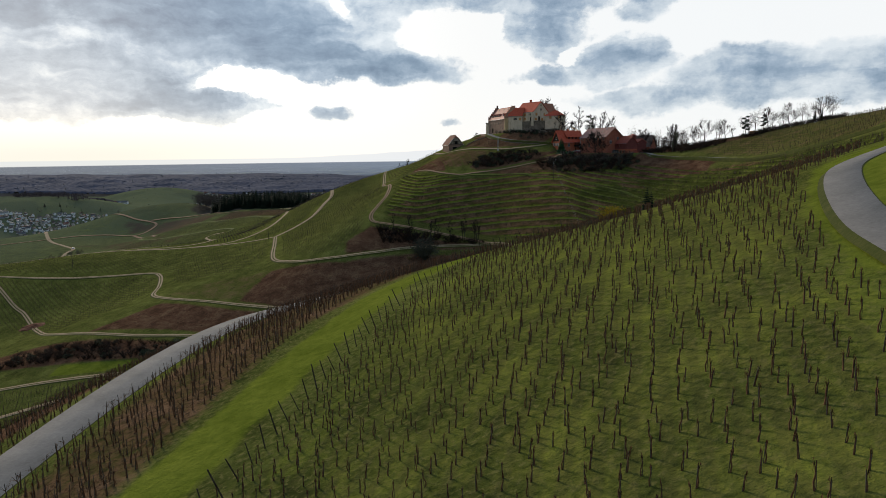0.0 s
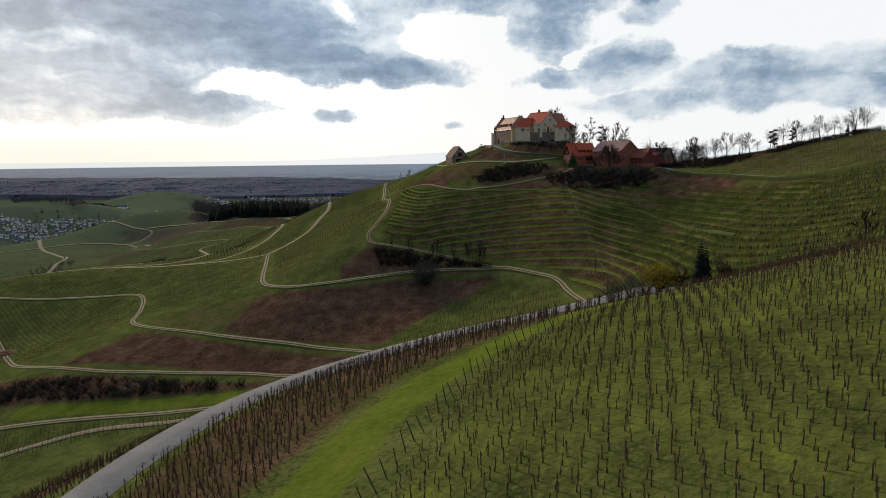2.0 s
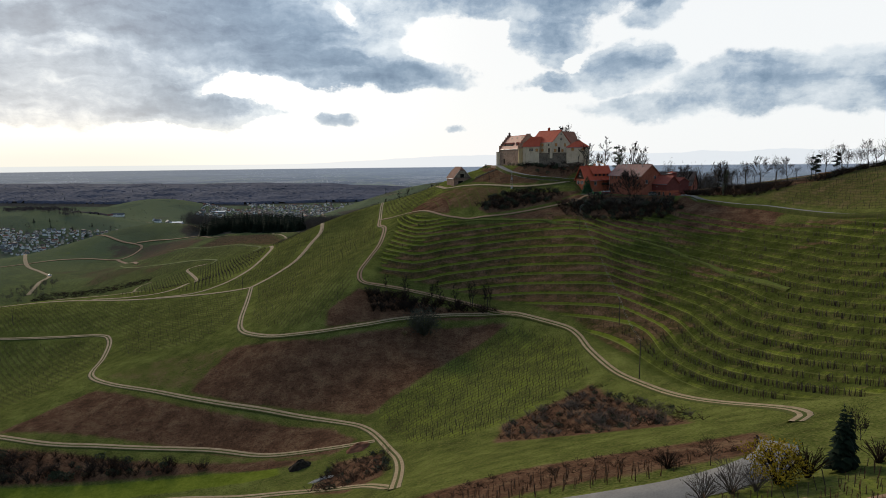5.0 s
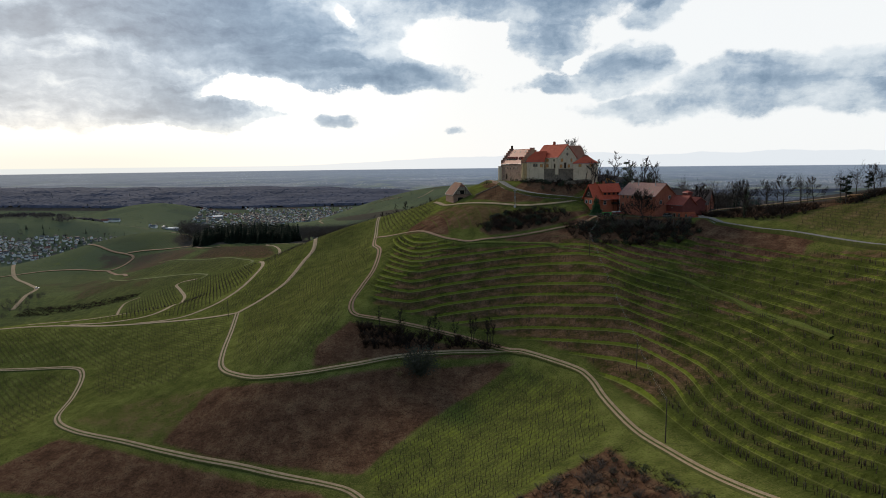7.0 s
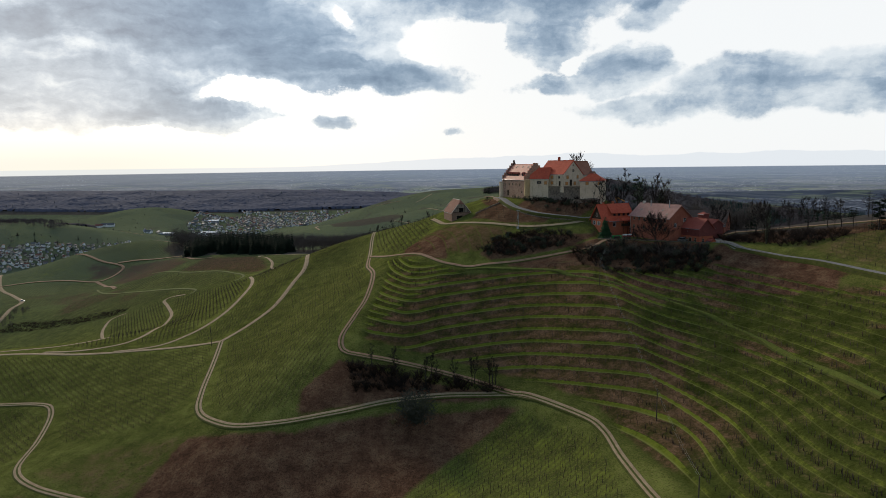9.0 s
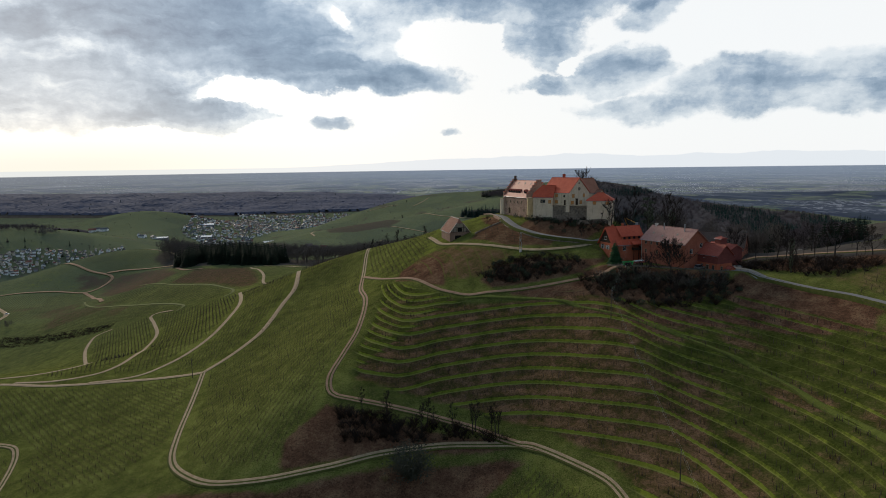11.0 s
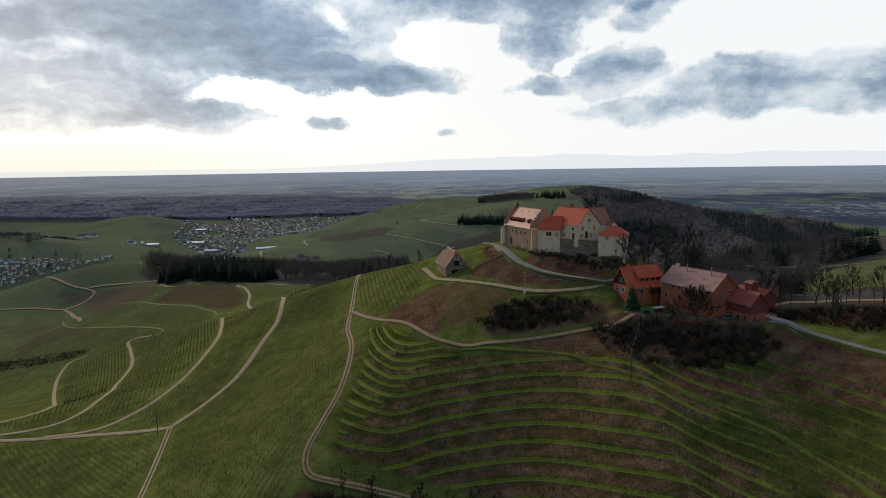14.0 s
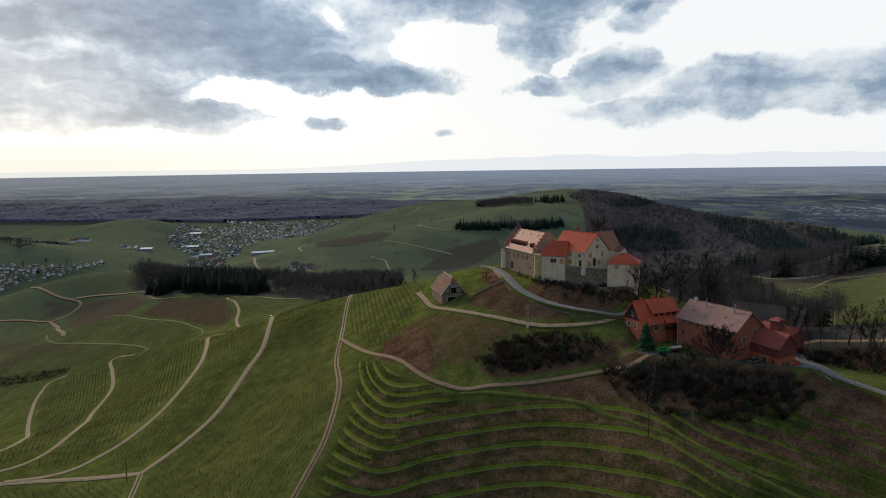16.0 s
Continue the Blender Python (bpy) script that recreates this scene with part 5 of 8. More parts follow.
DARKNESS = simple("unlit interior", (0.010, 0.009, 0.008), (0.020, 0.018, 0.016), 1.0, 1.0, 0.0)
METAL = simple("dull galvanised steel", (0.26, 0.27, 0.28), (0.40, 0.41, 0.42), 0.5, 0.45, 0.1, metal=0.8)
GLASS, _t, _skin = material("dark window glass")
_skin.inputs["Base Color"].default_value = (0.02, 0.025, 0.03, 1)
_skin.inputs["Roughness"].default_value, _skin.inputs["IOR"].default_value = 0.08, 1.5


DULL_GLASS = simple("dusty roof glass", (0.16, 0.12, 0.10), (0.24, 0.19, 0.165), 0.5, 0.6, 0.0)


def slab(corners, thick):
    """A plate under four (or more) corners, thickened downwards along its normal."""
    c = [Vector(p) for p in corners]
    n = (c[1] - c[0]).cross(c[-1] - c[0]).normalized()
    if n.z < 0:
        n = -n
    k = len(c)
    verts = c + [p - n * thick for p in c]
    faces = [tuple(range(k)), tuple(range(2 * k - 1, k - 1, -1))] + [(i, k + i, k + (i + 1) % k, (i + 1) % k) for i in range(k)]
    return verts, faces


def brick_box(x0, x1, y0, y1, z0, z1):
    v = [(x, y, z) for z in (z0, z1) for x, y in ((x0, y0), (x1, y0), (x1, y1), (x0, y1))]
    return v, [(3, 2, 1, 0), (4, 5, 6, 7), (0, 1, 5, 4), (1, 2, 6, 5), (2, 3, 7, 6), (3, 0, 4, 7)]


def face_pose(house, side, u, z):
    """The pose on a wall: x along it, y out of it (away from the viewer is -y), z up."""
    L, W = house["long"], house["wide"]
    return {"F": pose(u, -W / 2, z), "B": pose(-u, W / 2, z, 0, 0, 180), "R": pose(L / 2, u, z, 0, 0, 90), "L": pose(-L / 2, -u, z, 0, 0, -90)}[side]


def add_window(house, side, u, z, w=1.0, h=1.4, frame_mat=None, kind="window", shutters=None):
    """A framed window, or a closed shutter, or a door, on one wall; z is its sill."""
    m = face_pose(house, side, u, z)
    frame_mat = frame_mat or FRAME_WHITE
    if kind == "shutter":
        ob = part("window", merged_mesh("window", [brick_box(-w / 2 - .12, w / 2 + .12, -.07, .1, -.12, h + .12)], SANDSTONE), None, house, "sandstone window surround")
        ob.matrix_basis = m
        leaf = merged_mesh("shutter", [brick_box(-w / 2, -.015, -.13, .0, 0, h), brick_box(.015, w / 2, -.13, .0, 0, h)], SHUTTER)
        part("shutter", leaf, None, ob, "closed ochre shutters")
        return ob
    if kind == "door":
        ob = part("door", merged_mesh("door", [brick_box(-w / 2, w / 2, -.06, .1, 0, h)], frame_mat), None, house)
        ob.matrix_basis = m
        trim = [brick_box(-w / 2 - .16, -w / 2, -.1, .1, 0, h), brick_box(w / 2, w / 2 + .16, -.1, .1, 0, h), brick_box(-w / 2 - .16, w / 2 + .16, -.1, .1, h, h + .18)]
        part("door_frame", merged_mesh("door_frame", trim, SANDSTONE), None, ob)
        return ob
    f = 0.09
    bars = [brick_box(-w / 2 - f, -w / 2, -.07, .1, -f, h + f), brick_box(w / 2, w / 2 + f, -.07, .1, -f, h + f), brick_box(-w / 2, w / 2, -.07, .1, h, h + f),
            brick_box(-w / 2 - .12, w / 2 + .12, -.14, .1, -f - .05, 0), brick_box(-.03, .03, -.05, .1, 0, h), brick_box(-w / 2, w / 2, -.045, .1, h * .62, h * .62 + .05)]
    ob = part("window", merged_mesh("window", bars, frame_mat), None, house)
    ob.matrix_basis = m
    part("pane", merged_mesh("pane", [brick_box(-w / 2, w / 2, -.02, .06, 0, h)], GLASS), None, ob, "dark glass pane")
    if shutters:
        for s in (-1, 1):
            a, b = sorted((s * (w / 2 + f + .02), s * (w + f + .02)))
            part("shutter", merged_mesh("shutter", [brick_box(a, b, -.08, -.02, 0, h)], shutters), None, ob)
    return ob


def gable_house(name, label, at, yaw, L, W, he, hr, wall, roof, over=0.5, hips=(0.0, 0.0), sunk=5.0, category="house", verge=None):
    """A ridge-roofed house: walls on a sunken plinth, two or four roof planes with thickness, a ridge cap. hips: how far each ridge end draws in."""
    house = empty(name, pose(*at, 0, 0, yaw), label, category)
    house["long"], house["wide"] = L, W
    a, b = L / 2, W / 2
    rise = (hr - he) / b
    v, f = [], []
    cut = [hr - rise * b * min(1, h / max(b, .01)) if h else hr for h in hips]        # gable walls stop under a hip
    for s, c in ((-1, cut[0]), (1, cut[1])):
        half = (hr - c) / rise
        v += [(s * a, -b, -sunk), (s * a, b, -sunk), (s * a, b, he), (s * a, half, c), (s * a, -half, c), (s * a, -b, he)]
    f = [(0, 1, 2, 3, 4, 5), (11, 10, 9, 8, 7, 6), (0, 5, 11, 6), (1, 7, 8, 2), (2, 8, 9, 3), (4, 10, 11, 5)]
    part("wall", mesh_of("wall", v, f, wall), None, house)
    e, drop, lift = over, rise * over, 0.06
    r0, r1 = -a + hips[0] - (e if not hips[0] else 0), a - hips[1] + (e if not hips[1] else 0)
    zt = hr + lift
    for s in (-1, 1):
        row = [(-a - e, s * (b + e), he - drop + lift), (a + e, s * (b + e), he - drop + lift)]
        if hips[1]:
            row.append((a + e, s * (hr - cut[1]) / rise, cut[1] + lift))
        row.append((r1, 0, zt))
        row.append((r0, 0, zt))
        if hips[0]:
            row.append((-a - e, s * (hr - cut[0]) / rise, cut[0] + lift))
        part("roof", mesh_of("roof", *slab(row if s < 0 else row[::-1], 0.22), roof), None, house)
    for k, s in ((0, -1), (1, 1)):
        if hips[k]:
            half = (hr - cut[k]) / rise
            rr = r0 if k == 0 else r1
            tri = [(s * (a + e), -half, cut[k] + lift), (s * (a + e), half, cut[k] + lift), (rr, 0, zt)]
            part("roof", mesh_of("roof", *slab(tri if s > 0 else tri[::-1], 0.2), roof), None, house)
    cap = tube([(r0, 0, zt), (r1, 0, zt)], [0.16, 0.16], 6)
    part("ridge_cap", mesh_of("ridge_cap", *cap, verge or roof), None, house)
    if verge:
        for k, s in ((0, -1), (1, 1)):
            for q in (-1, 1):
                line = [(s * (a + e), q * (b + e), he - drop + .1), (s * (a + e), q * ((hr - cut[k]) / rise), cut[k] + .1)]
                part("verge", mesh_of("verge", *tube(line, [.17, .17], 4), verge), None, house, "white mortar verge")
    for s in (-1, 1):
        gutter = tube([(-a - e, s * (b + e + .05), he - drop - .08), (a + e, s * (b + e + .05), he - drop - .08)], [.08, .08], 5)
        part("gutter", mesh_of("gutter", *gutter, METAL), None, house)
    return house


def chimney(house, x, y, z0, z1, w=0.7, stuff=None):
    shapes = [brick_box(x - w / 2, x + w / 2, y - w / 2, y + w / 2, z0, z1), brick_box(x - w / 2 - .08, x + w / 2 + .08, y - w / 2 - .08, y + w / 2 + .08, z1 - .25, z1 - .1)]
    ob = part("chimney", merged_mesh("chimney", shapes, stuff or ROSE_STONE), None, house)
    part("chimney_cap", merged_mesh("chimney_cap", [brick_box(x - w / 2 + .1, x + w / 2 - .1, y - w / 2 + .1, y + w / 2 - .1, z1, z1 + .25)], TILE_DARK), None, ob)


def skylight(house, u, d, W, he, hr, side=-1):
    """A small roof light on the front slope; d: part of the way from eave to ridge."""
    y, z = side * W / 2 * (1 - d), he + (hr - he) * d
    pitch = math.degrees(math.atan2(hr - he, W / 2))
    ob = part("skylight", merged_mesh("skylight", [brick_box(-.45, .45, -.6, .6, 0, .12)], SANDSTONE), None, house)
    ob.matrix_basis = pose(u, y, z + .06, pitch if side < 0 else -pitch)
    part("pane", merged_mesh("pane", [brick_box(-.36, .36, -.5, .5, .1, .15)], DULL_GLASS), None, ob)


def dormer(house, u, W, he, hr, wide=1.7, d=0.26, roof=None, wall=None):
    """A gabled dormer with a small window on the front slope."""
    rise = (hr - he) / (W / 2)
    y0 = -W / 2 * (1 - d)
    z0 = he + (hr - he) * d
    hi, top = 1.2, 2.0
    back = y0 + top / rise
    b = wide / 2
    body = [(-b, y0, z0 - .3), (b, y0, z0 - .3), (b, y0, z0 + hi), (0, y0, z0 + top), (-b, y0, z0 + hi), (-b, y0 + hi / rise, z0 + hi), (b, y0 + hi / rise, z0 + hi), (0, back, z0 + top)]
    ob = part("dormer", mesh_of("dormer", body, [(0, 1, 2, 3, 4), (1, 6, 2), (0, 4, 5), (4, 3, 7, 5), (2, 6, 7, 3)], wall), None, house)
    ob.matrix_basis = pose(u, 0, 0)
    for s in (-1, 1):
        row = [(s * (b + .22), y0 - .3, z0 + hi - .2), (0, y0 - .3, z0 + top + .05), (0, back + .1, z0 + top + .05), (s * (b + .22), y0 + (hi - .1) / rise, z0 + hi - .2)]
        part("roof", mesh_of("roof", *slab(row if s < 0 else row[::-1], .12), roof), None, ob)
    part("pane", merged_mesh("pane", [brick_box(-.42, .42, y0 - .04, y0 + .1, z0 + .25, z0 + 1.15)], GLASS), None, ob)


def stepped_gable(house, side, L, W, he, hr, wall, cap):
    """A crow-stepped gable wall that stands over the roof."""
    s = -1 if side == "L" else 1
    x0, x1 = sorted((s * (L / 2 - .1), s * (L / 2 + .55)))
    n = 6
    shapes, tops = [], []
    for k in range(n):
        half = W / 2 * (1 - k / n) + .3
        za, zb = he + (hr - he) * k / n - (6 if k == 0 else 0), he + (hr - he) * (k + 1) / n + .55
        if k == 0:
            za = he - 2.0
        shapes.append(brick_box(x0, x1, -half, half, za if k == 0 else za + .55, zb))
        inner = W / 2 * (1 - (k + 1) / n) + .3
        for q in (-1, 1):
            a, b = sorted((q * (half + .06), q * max(inner - .02, 0)))
            tops.append(brick_box(x0 - .07, x1 + .07, a, b, zb + .003, zb + .16))
    ob = part("stepped_gable", merged_mesh("stepped_gable", shapes, wall), None, house, "crow-stepped stone gable")
    for stone in tops:
        part("coping", merged_mesh("coping", [stone], cap), None, ob)


# -- the great hall
L, W, HE, HR = 24.7, 13.0, 8.7, 16.4
hall = gable_house("castle_hall", "long castle hall of rose stone with salmon tiled roof", (44.8, 452.8, 16.2), -68.8, L, W, HE, HR, ROSE_STONE, TILE_SALMON, 0.35, category="castle")
for side in "LR":
    stepped_gable(hall, side, L, W, HE, HR, ROSE_STONE, TILE_RED)
for u in (-8.6, -5.9, -3.2, -0.5, 2.2, 8.2):
    dormer(hall, u, W, HE, HR, 2.3, 0.2, roof=TILE_DULL, wall=TIMBER)
for u in (-6, 1, 7):
    skylight(hall, u, 0.82, W, HE, HR)
for u in (-9, -5, -1, 3, 7):
    add_window(hall, "F", u, 5.2, 0.9, 1.3, SANDSTONE)
add_window(hall, "F", -6.0, -0.4, 2.2, 3.0, TIMBER, "door")
add_window(hall, "F", 9.5, 1.5, 0.8, 1.0, SANDSTONE)
chimney(hall, -12, 0, 15, 18.6, .9, TILE_DARK)

# -- the gabled palace
L, W, HE, HR = 17.0, 14.0, 6.1, 12.6
palace = gable_house("castle_palace", "cream plastered castle house with red roof and ochre shutters", (60.3, 429.1, 21.7), -53.8, L, W, HE, HR, WHITE_WALL, TILE_RED, 0.35, sunk=3, category="castle")
for u in (-4, 1):
    for z in (0.9, 3.8):
        add_window(palace, "F", u, z, 1.5, 1.4, kind="shutter")
add_window(palace, "F", 6.2, 0.2, 1.0, 2.3, TIMBER, "door")
add_window(palace, "F", 5.8, 3.9, 1.0, 1.0, SANDSTONE)
for u, z, w in ((-4.6, 0.6, 1.7), (1.2, 0.6, 1.5), (-4.0, 3.7, 1.5), (3.2, 3.7, 1.2)):
    add_window(palace, "R", u, z, w, 1.5, kind="shutter")
add_window(palace, "R", -1.6, 0.2, 1.4, 2.9, TIMBER, "door")
part("round_window", mesh_of("round_window", *tube([(8.45, 0, 7.6), (8.62, 0, 7.6)], [.8, .8], 12), GREY_STONE), None, palace, "dark round gable window")
part("round_window", mesh_of("round_window", *tube([(8.45, 0, 10.2), (8.6, 0, 10.2)], [.5, .5], 10), GREY_STONE), None, palace)
chimney(palace, -1.5, 0.5, 11.8, 14.2, 1.0, TILE_RED)
chimney(palace, 6.4, 2.5, 9.5, 12.4, .8, TILE_RED)
stair = gable_house("stair_tower", "small cream stair tower with peaked tiled roof", (75.6, 425.6, 20.6), -53.8, 2.6, 4.2, 6.4, 8.0, WHITE_WALL, TILE_OLD, 0.2, sunk=4, category="castle")
rear = gable_house("castle_rear_wing", "rear castle wing with brown tiled roof", (71.3, 434.6, 20.4), 30, 9.5, 9, 6.8, 13.4, WHITE_WALL, TILE_FADED, 0.3, category="castle")

# -- the wing between, the bastion, the gate annex
wing = gable_house("castle_wing", "low cream castle wing with red hipped roof", (50.8, 429.4, 16.9), -24.2, 9.4, 9.2, 8.8, 13.9, WHITE_WALL, TILE_RED, 0.35, (3.2, 0.0), category="castle")
add_window(wing, "F", -0.6, 6.0, 1.0, 1.4, SANDSTONE)
add_window(wing, "F", 0.6, 6.0, 1.0, 1.4, SANDSTONE)
add_window(wing, "F", 3.3, 5.7, 1.2, 1.5, kind="shutter")
annex = gable_house("castle_annex", "square cream castle annex with red hipped roof", (73.0, 412.6, 16.1), -20.8, 11.1, 8.4, 8.5, 11.6, WHITE_WALL, TILE_RED, 0.4, (4.1, 4.1), category="castle")
add_window(annex, "F", -2.2, 6.6, 1.3, 1.5, kind="shutter")
add_window(annex, "F", 3.4, 6.6, 1.3, 1.5, kind="shutter")
add_window(annex, "R", 1.0, 5.4, 0.9, 1.3, SANDSTONE)


def round_wall(name, label, at, r0, r1, low, high, stuff, sides=14):
    ob = empty(name, pose(*at), label, "tower")
    part("wall", mesh_of("wall", *tube([(0, 0, low), (0, 0, (low + high) / 2), (0, 0, high)], [r0, (r0 + r1) / 2, r1], sides), stuff), None, ob)
    part("coping", mesh_of("coping", *tube([(0, 0, high), (0, 0, high + .3)], [r1 + .15, r1 + .15], sides), SANDSTONE), None, ob)
    return ob


round_wall("bastion", "stained ochre round bastion at the castle wall", (46.6, 434.2, 16), 4.2, 3.8, -6, 8.6, OCHRE_WALL)
round_wall("wall_turret", "pale stump of a corner turret", (34.0, 463.5, 16), 1.9, 1.8, -6, 6.8, WHITE_WALL, 10)


def wall_run(name, label, points, high, thick, stuff, cap=None, sunk=3.0, level=None, category="wall"):
    """A free-standing wall along points of the plan, its top following the land or level."""
    home = empty(name, Matrix.Translation((points[0][0], points[0][1], 0)), label, category)
    line = curve_points(points, 2.0) if len(points) > 2 else np.array([points[0], points[1]], float)
    d = np.gradient(line, axis=0)
    d /= np.linalg.norm(d, axis=1)[:, None] + 1e-9
    n = np.stack([d[:, 1], -d[:, 0]], 1) * thick / 2
    g = land(line[:, 0], line[:, 1])[0]
    top = (g + high) if level is None else np.full(len(g), level)
    low = g - sunk if level is None else np.minimum(g - sunk, level - 1)

    def run(a, b, grow):
        k = 1 + grow
        rows = np.stack([np.column_stack([line + n * k, a]), np.column_stack([line + n * k, b]), np.column_stack([line - n * k, b]), np.column_stack([line - n * k, a])], 1) - np.array([points[0][0], points[0][1], 0])
        v = rows.reshape(-1, 3)
        f = []
        for i in range(len(line) - 1):
            for j in range(4):
                f.append((i * 4 + j, i * 4 + (j + 1) % 4, i * 4 + 4 + (j + 1) % 4, i * 4 + 4 + j))
        f += [(3, 2, 1, 0), tuple(len(v) - 4 + j for j in range(4))]
        return v, f
    part("wall_body", mesh_of("wall_body", *run(low, top, 0), stuff), None, home)
    if cap:
        part("coping", mesh_of("coping", *run(top + .003, top + .18, .25), cap), None, home)
    return home


wall_run("castle_rampart", "grey rubble rampart under the castle house", [(53.6, 424.6), (58.5, 421.0), (64.5, 417.0), (70.0, 415.2)], 0, 2.2, GREY_STONE, SANDSTONE, 5, 21.6)
wall_run("castle_rampart", "grey rubble rampart under the castle house", [(72.0, 417.0), (75.5, 421.5)], 0, 1.6, GREY_STONE, SANDSTONE, 5, 21.0)
wall_run("garden_wall", "low mossy rubble wall on the castle slope", [(62, 411), (68, 408.5), (76, 407.5)], 1.6, 0.6, GREY_STONE, None)
wall_run("garden_wall", "low rubble wall below the barn", [(17.5, 437), (25, 439.5), (32, 442)], 0.55, 0.45, GREY_STONE, None)
wall_run("road_wall", "rubble parapet along the castle drive", [(24.6, 476), (27.6, 466), (29.0, 455), (31.0, 443)], 1.1, 0.5, ROSE_STONE, SANDSTONE)
wall_run("road_wall", "low stone kerb wall along the castle drive", [(31.0, 443), (33.0, 429.5), (41.4, 412.4), (51.0, 404.0), (60.6, 400.0), (68, 398)], 0.35, 0.4, GREY_STONE, None)


def railing(name, label, points, gap=2.4, high=1.05):
    home = empty(name, Matrix.Translation((points[0][0], points[0][1], 0)), label, "railing")
    line = curve_points(points, gap)
    z = land(line[:, 0], line[:, 1])[0]
    p = np.column_stack([line, z]) - np.array([points[0][0], points[0][1], 0])
    post = mesh_of("post", *tube([(0, 0, -.3), (0, 0, high)], [.06, .05], 5), STAKE)
    for q in p:
        part("post", post, None, home).matrix_basis = Matrix.Translation(q)
    for k in (0.5, 0.95):
        part("rail", mesh_of("rail", *tube([Vector(q) + Vector((0, 0, high * k)) for q in p], [.035] * len(p), 4), STAKE), None, home)


railing("drive_railing", "dark post and rail fence along the castle drive", [(31.2, 443), (33.4, 429.3), (41.8, 412.0), (51.2, 403.6), (60.8, 399.6), (68, 397.8)])
railing("lane_railing", "post and rail fence along the saddle lane", [(112, 358.6), (117, 355), (124, 343), (131, 329), (137, 305), (141, 278), (148, 240)], 3.0)

railing("garden_fence", "weathered wooden fence round the garden plot", [(43, 392), (43.6, 400), (54, 398.6), (64, 396.4), (68.5, 388.5), (56, 391), (43, 392)], 2.2, 0.95)

# -- the half-timbered barn
L, W, HE, HR = 18.5, 10.1, 4.9, 11.3
barn = gable_house("barn", "half-timbered stone barn with old brown tiled roof", (8.0, 451.5, 2.9), -76.7, L, W, HE, HR, BARN_STONE, TILE_OLD, 0.4, (1.6, 1.6), category="barn", verge=LIME)
b, e = W / 2, L / 2
panel = part("gable_panel", merged_mesh("gable_panel", [([(e + .03, -b + .1, HE - .1), (e + .03, b - .1, HE - .1), (e + .03, 1.4, HR - 1.75), (e + .03, -1.4, HR - 1.75)], [(0, 1, 2, 3)])], GABLE_LIME), None, barn, "grey-buff plaster gable infill")
for y0, z0, y1, z1 in ((-b, HE, b, HE), (-b * .62, HE + 2.2, b * .62, HE + 2.2), (-3.4, HE, -3.4, HE + 2.0), (-1.9, HE, -1.9, HE + 4.0), (1.9, HE, 1.9, HE + 4.0), (3.4, HE, 3.4, HE + 2.0), (0, HE + 3.0, 0, HE + 4.5), (-4.6, HE, -3.4, HE + 1.9), (4.6, HE, 3.4, HE + 1.9), (-1.4, HE + 4.55, 1.4, HE + 4.55)):
    part("beam", mesh_of("beam", *tube([(e + .06, y0, z0), (e + .06, y1, z1)], [.15, .15], 4), TIMBER), None, panel, "dark timber beam")
add_window(barn, "R", 0, HE + .15, 2.4, 2.0, DARKNESS, "door")
add_window(barn, "R", -0.9, 0, 3.3, 3.2, DARKNESS, "door")
add_window(barn, "R", 3.4, 0, 1.0, 2.1, TIMBER, "door")
for u in (-5, 0, 5):
    add_window(barn, "F", u, 2.2, 0.6, 0.7, SANDSTONE)

# -- the red farmhouse
L, W, HE, HR = 15.9, 9.6, 5.8, 12.2
red = gable_house("red_farmhouse", "brick-red farmhouse with red roof and timber gable", (77.8, 394.1, 2.1), 19.5, L, W, HE, HR, BRICK_RED, TILE_RED, 0.7)
part("gable_boarding", merged_mesh("gable_boarding", [([(-L / 2 - .05, -W / 2 + .1, HE), (-L / 2 - .05, 0, HR - .25), (-L / 2 - .05, W / 2 - .1, HE)], [(0, 1, 2)])], TIMBER), None, red, "dark boarded gable")
for u in (-2.3, 1.3):
    add_window(red, "L", u, 3.1, 1.2, 1.6, shutters=GREY_PAINT)
add_window(red, "L", -0.4, HE + 1.2, 1.3, 1.3)
add_window(red, "L", -2.3, 0.4, 1.0, 1.2)
add_window(red, "F", -2.2, 2.6, 1.3, 1.7)
add_window(red, "F", -6.0, 0.2, 0.9, 0.8)
add_window(red, "F", 5.6, 2.6, 1.1, 1.5)
rise = (HR - HE) / (W / 2)
shed_dormer = part("dormer", mesh_of("dormer", [(-3, -3.9, HE + 1.0), (7.2, -3.9, HE + 1.0), (7.2, -3.9, HE + 2.7), (-3, -3.9, HE + 2.7), (-3, -1.2, HR - 1.5), (7.2, -1.2, HR - 1.5)], [(0, 1, 2, 3), (0, 3, 4), (1, 5, 2), (3, 2, 5, 4)], BRICK_RED), None, red, "wide shed dormer with window band")
part("roof", mesh_of("roof", *slab([(-3.5, -4.6, HE + 2.55), (7.7, -4.6, HE + 2.55), (7.7, -.2, HR + .1), (-3.5, -.2, HR + .1)], .2), TILE_RED), None, shed_dormer)
for u in (-1.6, 0.8, 3.2, 5.6):
    part("pane", merged_mesh("pane", [brick_box(u - .55, u + .55, -3.98, -3.85, HE + 1.35, HE + 2.4)], GLASS), None, shed_dormer)
balcony = part("balcony", merged_mesh("balcony", [brick_box(1.5, 6.4, -6.3, -4.8, 2.6, 2.8), brick_box(1.5, 6.4, -6.3, -6.2, 2.8, 3.7), brick_box(1.5, 1.6, -6.3, -4.8, 2.8, 3.7), brick_box(6.3, 6.4, -6.3, -4.8, 2.8, 3.7)], TIMBER), None, red, "dark wooden balcony")
